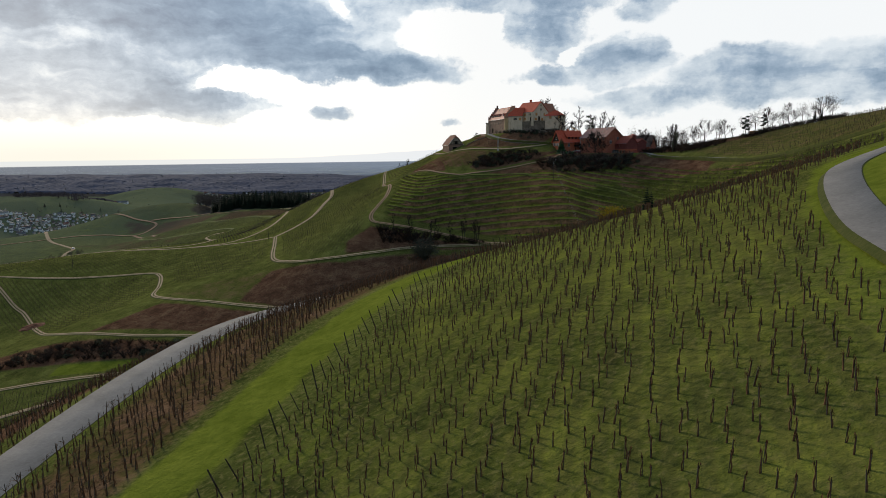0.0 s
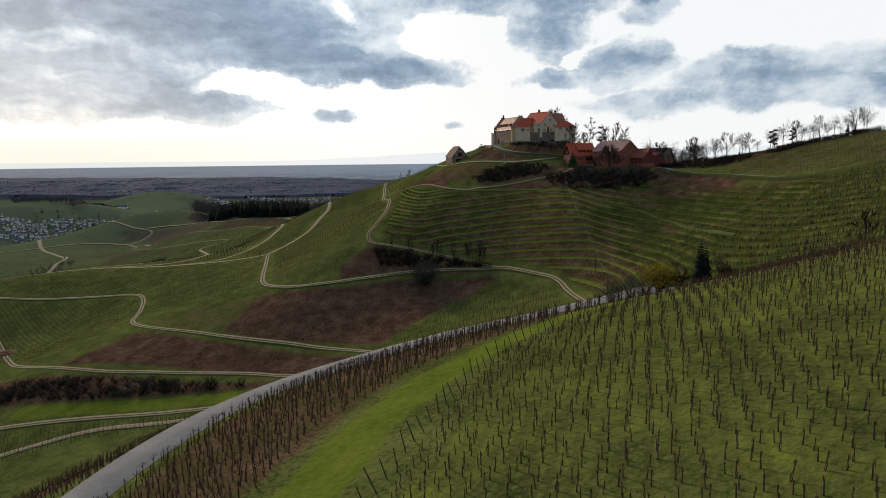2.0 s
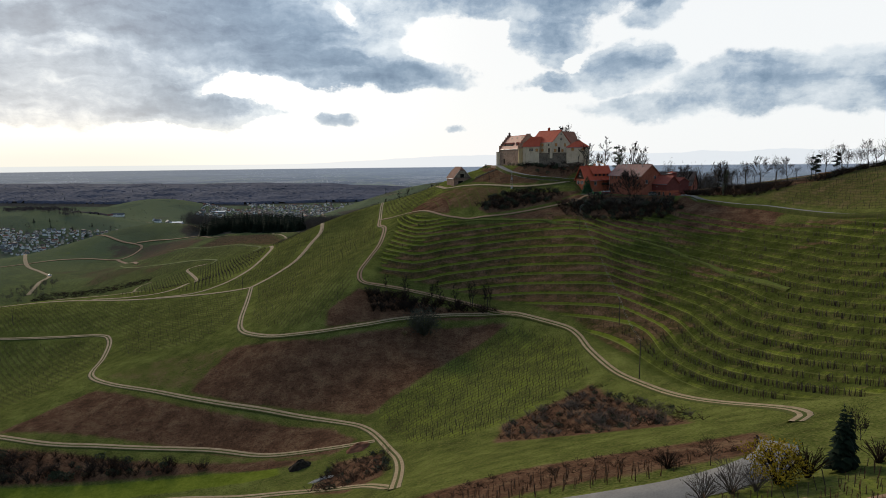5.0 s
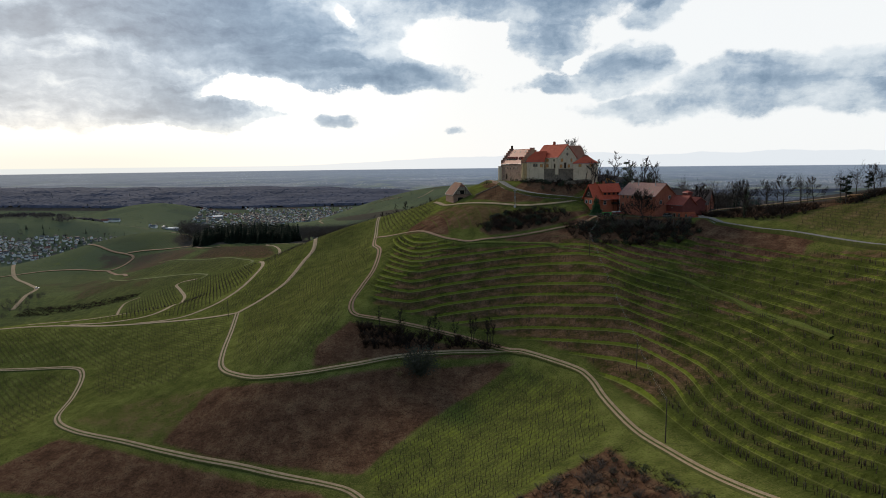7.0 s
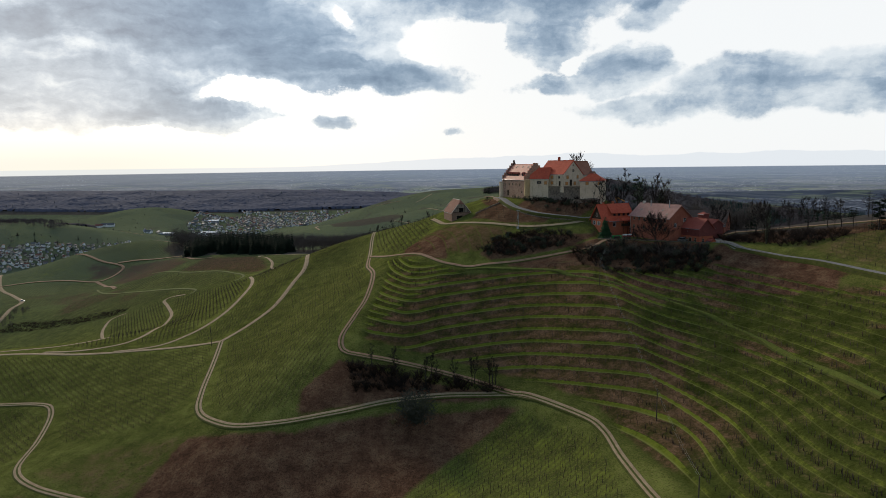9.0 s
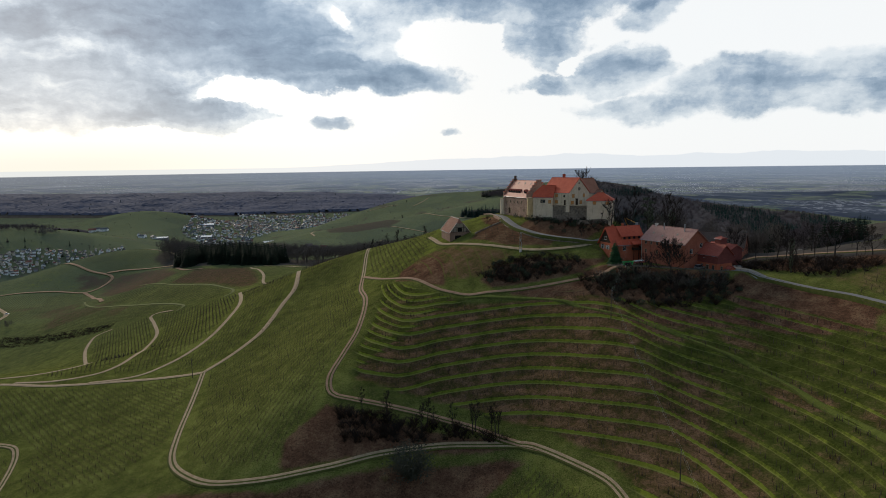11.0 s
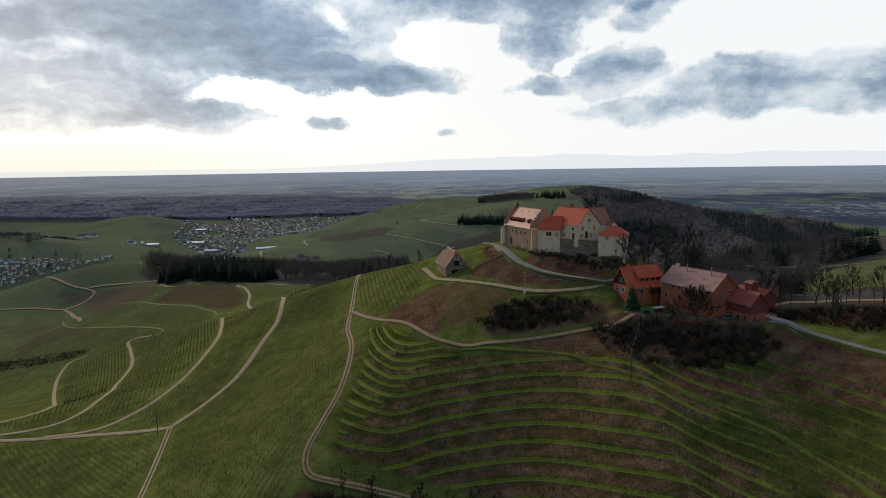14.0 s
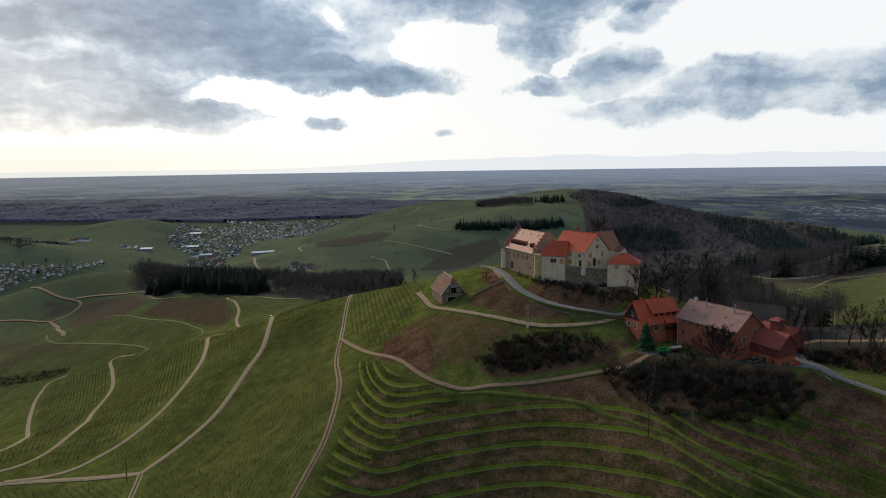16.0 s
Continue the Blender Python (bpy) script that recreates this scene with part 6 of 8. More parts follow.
part("roof", mesh_of("roof", *slab([(0.8, -7.0, HE - .7), (6.9, -7.0, HE - .7), (6.9, -4.9, HE + .5), (0.8, -4.9, HE + .5)], .18), TILE_RED), None, balcony)
for u in (1.6, 4, 6.3):
    part("post", mesh_of("post", *tube([(u, -6.2, -3), (u, -6.2, HE - .6)], [.12, .12], 4), TIMBER), None, balcony)
chimney(red, 0.5, 0.6, 11.2, 13.4, .8, BRICK_RED)
chimney(red, -4.5, 0.6, 11.0, 13.0, .7, BRICK_RED)

# -- the long house and its boarded extension
L, W, HE, HR = 22.5, 12.2, 9.1, 14.0
long_house = gable_house("long_farm_building", "long faded red farm building with rose tiled roof", (94.6, 379.8, 1.0), -63.4, L, W, HE, HR, BRICK_PINK, TILE_ROSE, 0.7)
for u in (-9, -6, -3, 0, 3, 6, 9):
    add_window(long_house, "F", u, 7.0, 0.9, 1.1, SANDSTONE)
    if u not in (-6, 0):
        add_window(long_house, "F", u, 3.4, 0.9, 1.3, SANDSTONE)
add_window(long_house, "R", 2.6, 7.0, 1.2, 1.5)
add_window(long_house, "R", -2.6, 5.0, 1.2, 1.5)
for u, s in ((-4.0, 15.0), (6.6, 15.2)):
    pipe = part("flue", mesh_of("flue", *tube([(u, -1.4, 12.2), (u, -1.4, s + .6)], [.22, .22], 8), METAL), None, long_house, "dark metal flue pipe")
chimney(long_house, -9.5, 0, 13.4, 15.0, .9, LIME)
for u, d in ((-7.5, .45), (-2, .3), (4.6, .5), (8.5, .2)):
    skylight(long_house, u, d, W, HE, HR)
part("downpipe", mesh_of("downpipe", *tube([(-L / 2 - .05, -W / 2 - .12, -2), (-L / 2 - .05, -W / 2 - .12, HE - .5)], [.1, .1], 6), FRAME_WHITE), None, long_house)
L, W, HE, HR = 12.4, 7.6, 6.8, 10.3
ext = gable_house("boarded_extension", "farm extension with dark red boards over brick base", (105.4, 368.8, -0.6), -65.0, L, W, HE, HR, BRICK_RED, TILE_DULL, 0.6)
part("boarding", merged_mesh("boarding", [brick_box(-L / 2 - .08, L / 2 + .08, -W / 2 - .08, W / 2 + .08, 3.3, HE - .35), ([(L / 2 + .09, -W / 2, HE - .4), (L / 2 + .09, W / 2, HE - .4), (L / 2 + .09, 0, HR - .3)], [(0, 1, 2)])], BOARDS_RED), None, ext, "dark red vertical boards")
for u in (-4.5, -1.2, 4.3):
    add_window(ext, "F", u, 0.9, 0.9, 1.7, SANDSTONE)
add_window(ext, "F", 1.6, 0, 1.1, 2.5, TIMBER, "door")
add_window(ext, "R", -1.6, 0.6, 1.0, 1.6, SANDSTONE)
add_window(ext, "F", 0, 5.1, 0.6, 0.6)
porch = gable_house("porch", "little brick porch with tiled roof", (109.9, 362.3, -0.8), -65, 2.0, 2.6, 1.7, 2.5, BRICK_RED, TILE_DULL, 0.25, sunk=3)
turret = gable_house("lift_housing", "small square red roof housing", (112.5, 377.5, 5.6), -65, 3, 3, 5.0, 5.8, BOARDS_RED, TILE_DULL, 0.25, (1.3, 1.3), sunk=6)
dark_barn = gable_house("dark_roofed_barn", "large barn with dark brown tiled roof", (120.5, 398.5, -0.6), -36, 22, 12, 5.4, 11.4, BRICK_PINK, TILE_DARK, 0.7, category="barn")
red_link = gable_house("red_lean_to", "low red farm shed with dull roof", (114.5, 379.0, -1.0), -66, 12, 6.5, 7.6, 9.4, BOARDS_RED, TILE_DULL, 0.4, category="barn")



# ---- trees, bushes and woods ----
BARK = simple("grey-brown bark", (0.030, 0.025, 0.021), (0.085, 0.073, 0.062), 0.9, 0.95, 0.4, 0.12)
TWIG = simple("dark bare twigs", (0.018, 0.014, 0.012), (0.050, 0.039, 0.032), 1.5, 0.95, 0.0)
SCRUB = simple("brown bare scrub", (0.016, 0.010, 0.007), (0.058, 0.036, 0.024), 3.0, 0.95, 0.0)
GREY_TWIG = simple("silver-grey willow twigs", (0.040, 0.041, 0.030), (0.095, 0.094, 0.072), 2.5, 0.95, 0.0)
NEEDLE = simple("dark conifer needles", (0.005, 0.009, 0.006), (0.018, 0.028, 0.015), 2.2, 0.9, 0.0)
BLUE_NEEDLE = simple("blue-green fir needles", (0.008, 0.020, 0.017), (0.024, 0.045, 0.037), 14.0, 0.9, 0.0, 4.0)
IVY = simple("ivy leaves", (0.014, 0.023, 0.007), (0.048, 0.066, 0.018), 1.2, 0.6, 0.0)
BLOSSOM = simple("yellow early blossom", (0.22, 0.145, 0.010), (0.42, 0.285, 0.022), 1.0, 0.9, 0.0)
FAR_WOOD = simple("far leafless wood", (0.066, 0.052, 0.054), (0.132, 0.104, 0.104), 26.0, 0.95, 0.0, 6.0)
CLUMP = simple("evergreen shrub leaves", (0.012, 0.018, 0.007), (0.042, 0.056, 0.020), 1.0, 0.8, 0.0)


def grown(seed, high, crown=0.5, bare=0.25, limbs=9, subs=6, twigs=6, upright=0.5, thick=0.018):
    """A leafless tree: the trunk, and its limbs down to the twigs, as two shapes."""
    r = random.Random(seed)
    pts, rad, at = [], [], Vector((0, 0, -0.6))
    d = Vector((r.uniform(-.06, .06), r.uniform(-.06, .06), 1))
    for k in range(8):
        pts.append(at.copy())
        rad.append(high * thick * (1 - k / 7.6) + 0.02)
        at = at + d.normalized() * (high / 7.4)
        d += Vector((r.uniform(-.16, .16), r.uniform(-.16, .16), 0))
    trunk = tube(pts, rad, 6)
    shapes = []

    def limb(base, way, long, thin, level):
        p, q = [base], [thin]
        w = way.normalized()
        steps = 3 if level < 2 else 2
        for k in range(steps):
            w = (w + Vector((r.uniform(-.35, .35), r.uniform(-.35, .35), r.uniform(-.12, .35)))).normalized()
            p.append(p[-1] + w * long / steps)
            q.append(thin * (1 - (k + 1) / steps * 0.85))
        q = [max(k, 0.034 if level == 2 else 0.045) for k in q]
        shapes.append(tube(p, q, 4 if level == 0 else 3))
        if level < 2:
            for k in range(subs if level == 0 else twigs):
                u = r.uniform(0.3, 1.0)
                i = min(int(u * steps), steps - 1)
                b = p[i].lerp(p[i + 1], u * steps - i)
                side = w + Vector((r.uniform(-1, 1), r.uniform(-1, 1), r.uniform(-.2, .8)))
                limb(b, side, long * r.uniform(0.42, 0.7) * (1.15 - 0.4 * u), thin * 0.5, level + 1)
    for k in range(limbs):
        u = bare + (1 - bare) * (k + r.uniform(0, .8)) / limbs
        i = min(int(u * 7), 6)
        b = pts[i].lerp(pts[i + 1], u * 7 - i)
        a = k * 2.4 + r.uniform(-.5, .5)
        limb(b, Vector((math.cos(a), math.sin(a), upright + u * 0.9)), high * crown * (1.12 - u * 0.72) * r.uniform(.75, 1.1), high * thick * 0.42 * (1.15 - u), 0)
    return trunk, joined(*shapes)


def leaf_cloud(seed, n, centre, radii, leaf, shell=0.55):
    """Loose small leaves in an uneven ball, as quads."""
    r = np.random.RandomState(seed)
    d = r.normal(size=(n, 3))
    d /= np.linalg.norm(d, axis=1)[:, None]
    lump = 1 + 0.28 * np.sin(d[:, 0] * 4 + seed) * np.cos(d[:, 1] * 5 + d[:, 2] * 3)
    p = d * (r.uniform(shell, 1, n) ** 0.6 * lump)[:, None] * np.array(radii) + np.array(centre)
    a, b = r.normal(size=(n, 3)), r.normal(size=(n, 3))
    a /= np.linalg.norm(a, axis=1)[:, None]
    b = np.cross(a, b)
    b /= np.linalg.norm(b, axis=1)[:, None]
    s = leaf * r.uniform(0.6, 1.3, n)[:, None]
    v = np.stack([p - a * s, p - b * s * .6, p + a * s, p + b * s * .6], 1).reshape(-1, 3)
    return v.tolist(), [(4 * i, 4 * i + 1, 4 * i + 2, 4 * i + 3) for i in range(n)]


def needle_tree(seed, high, wide, rings=13, per=9, bare=0.08, droop=0.35):
    """A conifer: trunk, and whorls of drooping boughs made of small sprays."""
    r = random.Random(seed)
    trunk = tube([(0, 0, -.5), (0, 0, high * .5), (0, 0, high)], [high * .016, high * .010, .02], 6)
    v, f = [], []
    for k in range(rings):
        u = bare + (1 - bare) * k / rings
        reach = wide * (1 - u) ** 0.8 * r.uniform(.8, 1.1) + 0.12
        for j in range(per):
            a = 6.283 * (j + (k % 2) * .5) / per + r.uniform(-.25, .25)
            c, s = math.cos(a), math.sin(a)
            z = high * u
            l = reach * r.uniform(.72, 1.12)
            w = l * .34
            dz = -l * droop + r.uniform(-.2, .2)
            base = len(v)
            v += [(0, 0, z + .12 * high / rings), (c * l * .6 - s * w, s * l * .6 + c * w, z + dz * .45), (c * l, s * l, z + dz), (c * l * .6 + s * w, s * l * .6 - c * w, z + dz * .45), (c * l * .55, s * l * .55, z + dz * .3 + l * .16)]
            f += [(base, base + 1, base + 4), (base + 1, base + 2, base + 4), (base + 2, base + 3, base + 4), (base + 3, base, base + 4)]
    return trunk, (v, f)


def tree_kind(name, label, trunk, crown, stuff, bark=None, extra=None):
    """One tree with its parts, kept as the pattern for its copies."""
    ob = empty(name, Matrix.Translation((0, 0, 0)), label, "tree")
    part("trunk", mesh_of("trunk", *trunk, bark or BARK, False), None, ob)
    part("crown", mesh_of("crown", *crown, stuff), None, ob)
    if extra:
        part(extra[0], mesh_of(extra[0], *extra[1], extra[2]), None, ob, extra[3])
    return ob


USED = set()


def plant(pattern, x, y, size=1.0, turn=None, group="", lift=0.0):
    """Stands a copy of a pattern on the land; the pattern itself goes first."""
    turn = random.uniform(0, 360) if turn is None else turn
    m = pose(x, y, ground_at(x, y) + lift, 0, 0, turn) @ Matrix.Scale(size, 4)
    if pattern.name in USED:
        keep = pattern.matrix_basis.copy()
        pattern.matrix_basis = Matrix.Identity(4)
        ob = copy_thing(pattern, m)
        pattern.matrix_basis = keep
    else:
        USED.add(pattern.name)
        pattern.matrix_basis = m
        ob = pattern
    return tagged(ob, group=group)


FAR_TWIG = simple("grey-brown winter twigs", (0.070, 0.057, 0.049), (0.155, 0.128, 0.108), 5.0, 0.95, 0.0)


def twiggy(seed, high, wide, n, thin):
    """A leafless tree seen from some way off: trunk, a few limbs and a haze of twig slivers."""
    r = random.Random(seed)
    shapes = [tube([(0, 0, -1), (r.uniform(-.3, .3), r.uniform(-.3, .3), high * .5), (r.uniform(-.6, .6), r.uniform(-.6, .6), high * .95)], [high * .010, high * .007, .04], 4)]
    v, f = [], []
    tips = []
    for k in range(7):
        a, u = k * 2.4 + r.uniform(-.4, .4), r.uniform(.25, .7)
        b = Vector((0, 0, high * u))
        e = b + Vector((math.cos(a) * wide * r.uniform(.5, .9), math.sin(a) * wide * r.uniform(.5, .9), high * r.uniform(.12, .3)))
        shapes.append(tube([b, e], [high * .004, .03], 3))
        tips.append((b, e))
    for k in range(n):
        b, e = r.choice(tips)
        p = b.lerp(e, r.uniform(.3, 1.1)) + Vector((r.gauss(0, wide * .22), r.gauss(0, wide * .22), r.gauss(high * .05, high * .09)))
        d = Vector((p.x * .25 + r.uniform(-.5, .5), p.y * .25 + r.uniform(-.5, .5), r.uniform(.5, 1.4))).normalized() * r.uniform(.6, 1.3) * high * .09
        w = d.cross(Vector((r.uniform(-1, 1), r.uniform(-1, 1), .2))).normalized() * thin
        i = len(v)
        v += [p - w, p + w, p + d]
        f.append((i, i + 1, i + 2))
    return joined(*shapes, (v, f))


random.seed(9)
TALL = [tree_kind("bare_tree", "tall leafless tree with slender upright limbs", *grown(s, 15, .34, .3, 10, 6, 6, .8), TWIG) for s in (1, 2)]
BROAD = [tree_kind("bare_tree", "broad leafless tree with spreading limbs", *grown(s, 12, .55, .2, 11, 6, 6, .35, .024), TWIG) for s in (3, 4)]
def full_tree(seed, high, wide):
    v, f = twiggy(seed, high, wide, 420, .045)
    bole = tube([(0, 0, -1), (0, 0, high * .5)], [high * .014, high * .010], 6)
    return bole, (v, f)


FULL = [tree_kind("bare_tree", "leafless tree with a dense twiggy crown", *full_tree(s, 11, 3.4), TWIG) for s in (31, 32, 33)]
SPREAD = tree_kind("bare_tree", "old leafless tree with a wide low crown", *grown(19, 10.0, .80, .14, 17, 8, 8, .08, .017), TWIG)
SMALL = [tree_kind("bare_tree", "small leafless tree on the slope", *grown(s, 6, .5, .25, 8, 5, 6, .5, .02), TWIG) for s in (5, 6)]
t_, c_ = grown(8, 14, .45, .25, 10, 6, 6, .5, .024)
IVIED = [tree_kind("ivy_tree", "leafless tree wrapped in dark green ivy", t_, c_, TWIG, extra=("ivy", joined(leaf_cloud(3, 420, (0, 0, 4.5), (.8, .8, 4.6), .24), leaf_cloud(4, 260, (.4, .2, 8.5), (1.2, 1.1, 2.4), .24)), IVY, "dark ivy leaves"))]
FIR = [tree_kind("conifer", "dark green conifer with drooping boughs", *needle_tree(s, 12, 3.0, 16, 10), NEEDLE) for s in (1, 2)]
PINE = tree_kind("pine_tree", "tall pine with a ragged dark crown", tube([(0, 0, -.5), (.2, 0, 7), (.1, .2, 15)], [.3, .22, .05], 7), joined(*[leaf_cloud(20 + k, 130, (math.cos(k * 2.2) * 1.5, math.sin(k * 2.2) * 1.5, 6.0 + k * 1.1), (1.7, 1.7, .75), .34, .2) for k in range(9)]), NEEDLE)
CEDAR = tree_kind("cedar_tree", "thin conifer with flat tiers of boughs", tube([(0, 0, -.5), (0, .1, 8), (.2, 0, 15.5)], [.28, .2, .05], 7), joined(*[leaf_cloud(40 + k, 90, (math.cos(k * 2.6) * 1.3, math.sin(k * 2.6) * 1.3, 5.0 + k * 1.3), (1.6 if k % 3 else 2.2, 1.3, .7), .3, .1) for k in range(9)]), IVY)

ROW = "trees along the saddle lane"
for k, (x, y) in enumerate([(116, 386), (121, 381), (126, 376), (133, 374), (139, 371), (144, 366), (149, 362), (152, 356), (156, 350), (161, 345), (168, 342), (172, 340), (178, 339), (183, 338), (189, 337), (195, 337), (201, 338), (207, 338), (150, 378), (162, 372), (174, 366)]):
    plant((FULL + BROAD)[(k * 3) % 5], x + random.uniform(-1, 1), y + random.uniform(-2, 2), random.uniform(.75, 1.15), None, ROW)
for k, (x, y) in enumerate([(118, 384), (124, 379), (130, 375), (136, 372), (141, 369), (147, 364), (154, 353), (158, 348), (164, 343.5), (175, 339.5), (180, 338.5), (186, 337.5), (192, 337), (198, 337.5), (204, 338)]):
    plant(FULL[k % 3], x, y, random.uniform(.5, .9), None, ROW)
plant(IVIED[0], 132, 361, .95, 40, ROW)
plant(IVIED[0], 128, 354, .6, 200, ROW)
plant(PINE, 158.5, 334.5, .72, 0, ROW)
plant(PINE, 170, 338.5, .6, 120, ROW)
plant(FIR[0], 196, 338, .55, 10, ROW)
plant(FIR[1], 199, 337, .5, 50, ROW)
BY = "trees beside the castle"
plant(TALL[0], 88, 414, 1.4, 20, BY)
plant(CEDAR, 97, 420, 1.15, 10, BY)
plant(TALL[1], 104, 416, 1.5, 70, BY)
plant(IVIED[0], 101, 428, 1.35, 70, BY)
plant(IVIED[0], 110, 424, 1.45, 190, BY)
plant(BROAD[0], 74, 448, 1.9, 0, BY)
plant(BROAD[1], 66, 452, .9, 130, BY)
plant(BROAD[1], 75.5, 403.5, 1.3, 30, BY)
plant(BROAD[0], 82, 404.5, 1.1, 160, BY)
plant(SPREAD, 88, 364, 1.2, 50, BY)
plant(BROAD[1], 80, 366, .7, 250, BY)
plant(SMALL[0], 24, 447, .8, 0, BY)
plant(SMALL[1], 63, 405, .7, 0, BY)
GREEN_NEEDLE = simple("soft green pine needles", (0.010, 0.030, 0.012), (0.034, 0.074, 0.030), 1.5, 0.9, 0.0)
YARD_FIR = tree_kind("conifer", "full green conifer at the edge of the farm yard", *needle_tree(7, 9.5, 4.2, 17, 13, .04, .25), GREEN_NEEDLE)
plant(YARD_FIR, 71.5, 381.5, 1.0, 0, BY)
for k, (x, y) in enumerate([(-58, 610), (-52, 600), (-47, 590), (-44, 578), (-38, 572), (-30, 562), (-24, 560), (-18, 556), (-66, 625), (-10, 552), (-75, 640), (-84, 655)]):
    plant((TALL + SMALL)[k % 4], x, y, (.75, .8, 1.3, 1.2)[k % 4], None, "trees on the far flank")
for k, (x, y) in enumerate([(-25, 321), (-17, 319.5), (-16, 316), (-4, 318.5), (-2, 317), (-6, 316), (4, 317), (10, 315.5), (11, 316), (16, 314.2), (17, 313.8), (18, 314.5)]):
    plant(TALL[k % 2], x, y, random.uniform(.48, .72), None, "trees on the dark bank")
plant(SMALL[0], 71, 131, 1.0, 0, "trees at the field edge")
plant(SMALL[1], 47, 129, .45, 0, "trees at the field edge")
plant(SMALL[0], 37, 131, .4, 80, "trees at the field edge")
plant(FIR[0], 38.8, 119.6, .58, 0, "trees at the field edge")
plant(FIR[1], 39.8, 120.1, .5, 40, "trees at the field edge")
plant(FULL[0], 46, 128.5, .4, 10, "trees at the field edge")
plant(FULL[1], 31, 130.5, .32, 60, "trees at the field edge")


def twig_bush(seed, high, wide, stems=44):
    """A leafless bush: many bowed stems from one foot, each forked."""
    r = random.Random(seed)
    shapes = []
    for k in range(stems):
        a, s = r.uniform(0, 6.283), r.uniform(.15, 1) ** .7 * wide
        h = high * r.uniform(.55, 1.05) * (1 - .35 * (s / wide) ** 2)
        p = [Vector((r.uniform(-.2, .2), r.uniform(-.2, .2), -.1)), Vector((math.cos(a) * s * .45, math.sin(a) * s * .45, h * .55)), Vector((math.cos(a) * s, math.sin(a) * s, h))]
        shapes.append(tube(p, [.04, .032, .02], 3))
        for q in range(3):
            b = p[1].lerp(p[2], r.uniform(0, .7))
            shapes.append(tube([b, b + Vector((r.uniform(-.5, .5), r.uniform(-.5, .5), r.uniform(.1, .6))) * high * .32], [.024, .014], 3))
    return joined(*shapes)


def bush(name, label, shape, stuff, x, y, size=1.0, category="bush", group=""):
    ob = new(name, mesh_of(name, *shape, stuff))
    ob.matrix_basis = pose(x, y, ground_at(x, y), 0, 0, random.uniform(0, 360)) @ Matrix.Scale(size, 4)
    return tagged(ob, label, category, group)


for k, (x, y, size) in enumerate([(62, 366, .9), (70, 362, 1.2), (78, 356, 1.1), (86, 353, 1.3), (94, 351, 1.0), (101, 350, 1.1), (75, 365, 1.0), (90, 360, .8), (66, 356, .9)]):
    plant(SMALL[k % 2], x, y, size, None, "small trees in the farm scrub")

round_bush = joined(twig_bush(3, 7.5, 5.0, 130), twig_bush(4, 6.5, 5.6, 90), leaf_cloud(5, 900, (0, 0, 4.0), (5.0, 5.0, 3.6), .22, .4))
bush("grey_willow", "large round silver-grey willow bush on the brown slope", round_bush, GREY_TWIG, -8.6, 300, 1.5)
yellow = empty("yellow_bush", pose(32.6, 119.2, ground_at(32.6, 119.2)), "yellow blossoming bush beside the farm road", "bush")
part("stem_cluster", mesh_of("stem_cluster", *twig_bush(7, 4.2, 2.9, 60), SCRUB), None, yellow)
part("blossom", mesh_of("blossom", *leaf_cloud(8, 2200, (-.3, 0, 2.5), (2.9, 2.7, 2.0), .13, .3), BLOSSOM), None, yellow, "small yellow blossoms")
bush("bare_bush", "leafless hazel bush beside the conifer", twig_bush(11, 3.6, 2.2, 60), SCRUB, 35.6, 119.4)
bush("bare_bush", "leafless hazel bush beside the conifer", twig_bush(12, 2.6, 2.0, 50), SCRUB, 42.5, 119.6)
for x, y, size in ((25.2, 118.6, 1.0), (28.2, 119.2, 1.15), (30.2, 118.4, .8)):
    bush("bare_bush", "wide leafless grey-brown bush on the road verge", joined(twig_bush(int(x * 9), 2.8, 2.2, 30), twiggy(int(x * 7), 3.2, 1.9, 700, .012)), FAR_TWIG, x, y, size, group="bare bushes by the road")
bush("bare_bush", "leafless bush by the road bend", twig_bush(13, 2.4, 2.0, 50), SCRUB, 27, 133)
bush("straw_bush", "pale dry bush on the brown slope", twig_bush(14, 2.0, 1.8, 60), simple("pale straw stems", (.16, .11, .05), (.30, .22, .11), 1.0, .95, 0), -16, 299)
for k, (x, y) in enumerate([(38, 441), (40, 436), (43, 427.5), (46, 425), (49, 420.5), (54, 416), (58, 412.5), (61, 410), (64, 409), (45, 421), (51, 414), (56, 409.5)]):
    bush("clipped_shrub", "small dark clipped evergreen shrub below the rampart", leaf_cloud(60 + k, 160, (0, 0, .6), (.8, .8, .75), .14, .5), CLUMP, x, y, random.uniform(.8, 1.5), "shrub", "shrubs below the rampart")


def thicket(name, label, corners, per, kinds, seed, category="thicket"):
    """Dense growth over a patch: pattern shapes with materials, scattered."""
    r = np.random.RandomState(seed)
    c = np.array(corners, float)
    area = abs(sum(a[0] * b[1] - b[0] * a[1] for a, b in zip(corners, corners[1:] + corners[:1]))) / 2
    p = r.uniform(c.min(0), c.max(0), (int(per * np.ptp(c[:, 0]) * np.ptp(c[:, 1])), 2))
    p = p[inside(p[:, 0], p[:, 1], corners)]
    q = on_land(p, 0.1)
    mid = q.mean(0)
    home = empty(name, Matrix.Translation(mid), label, category, kind="stuff")
    which = r.choice(len(kinds), len(q), p=np.array([k[3] for k in kinds]) / sum(k[3] for k in kinds))
    for stuff in dict.fromkeys(k[1] for k in kinds):
        heap = Heap()
        for i, k in enumerate(kinds):
            if k[1] is stuff:
                s = q[which == i]
                heap.add(*k[0], s - mid, r.uniform(0, 6.28, len(s)), r.uniform(*k[2], len(s)))
        if heap.n:
            part("growth", heap.mesh("growth", stuff), None, home)["kind"] = "stuff"
    return home


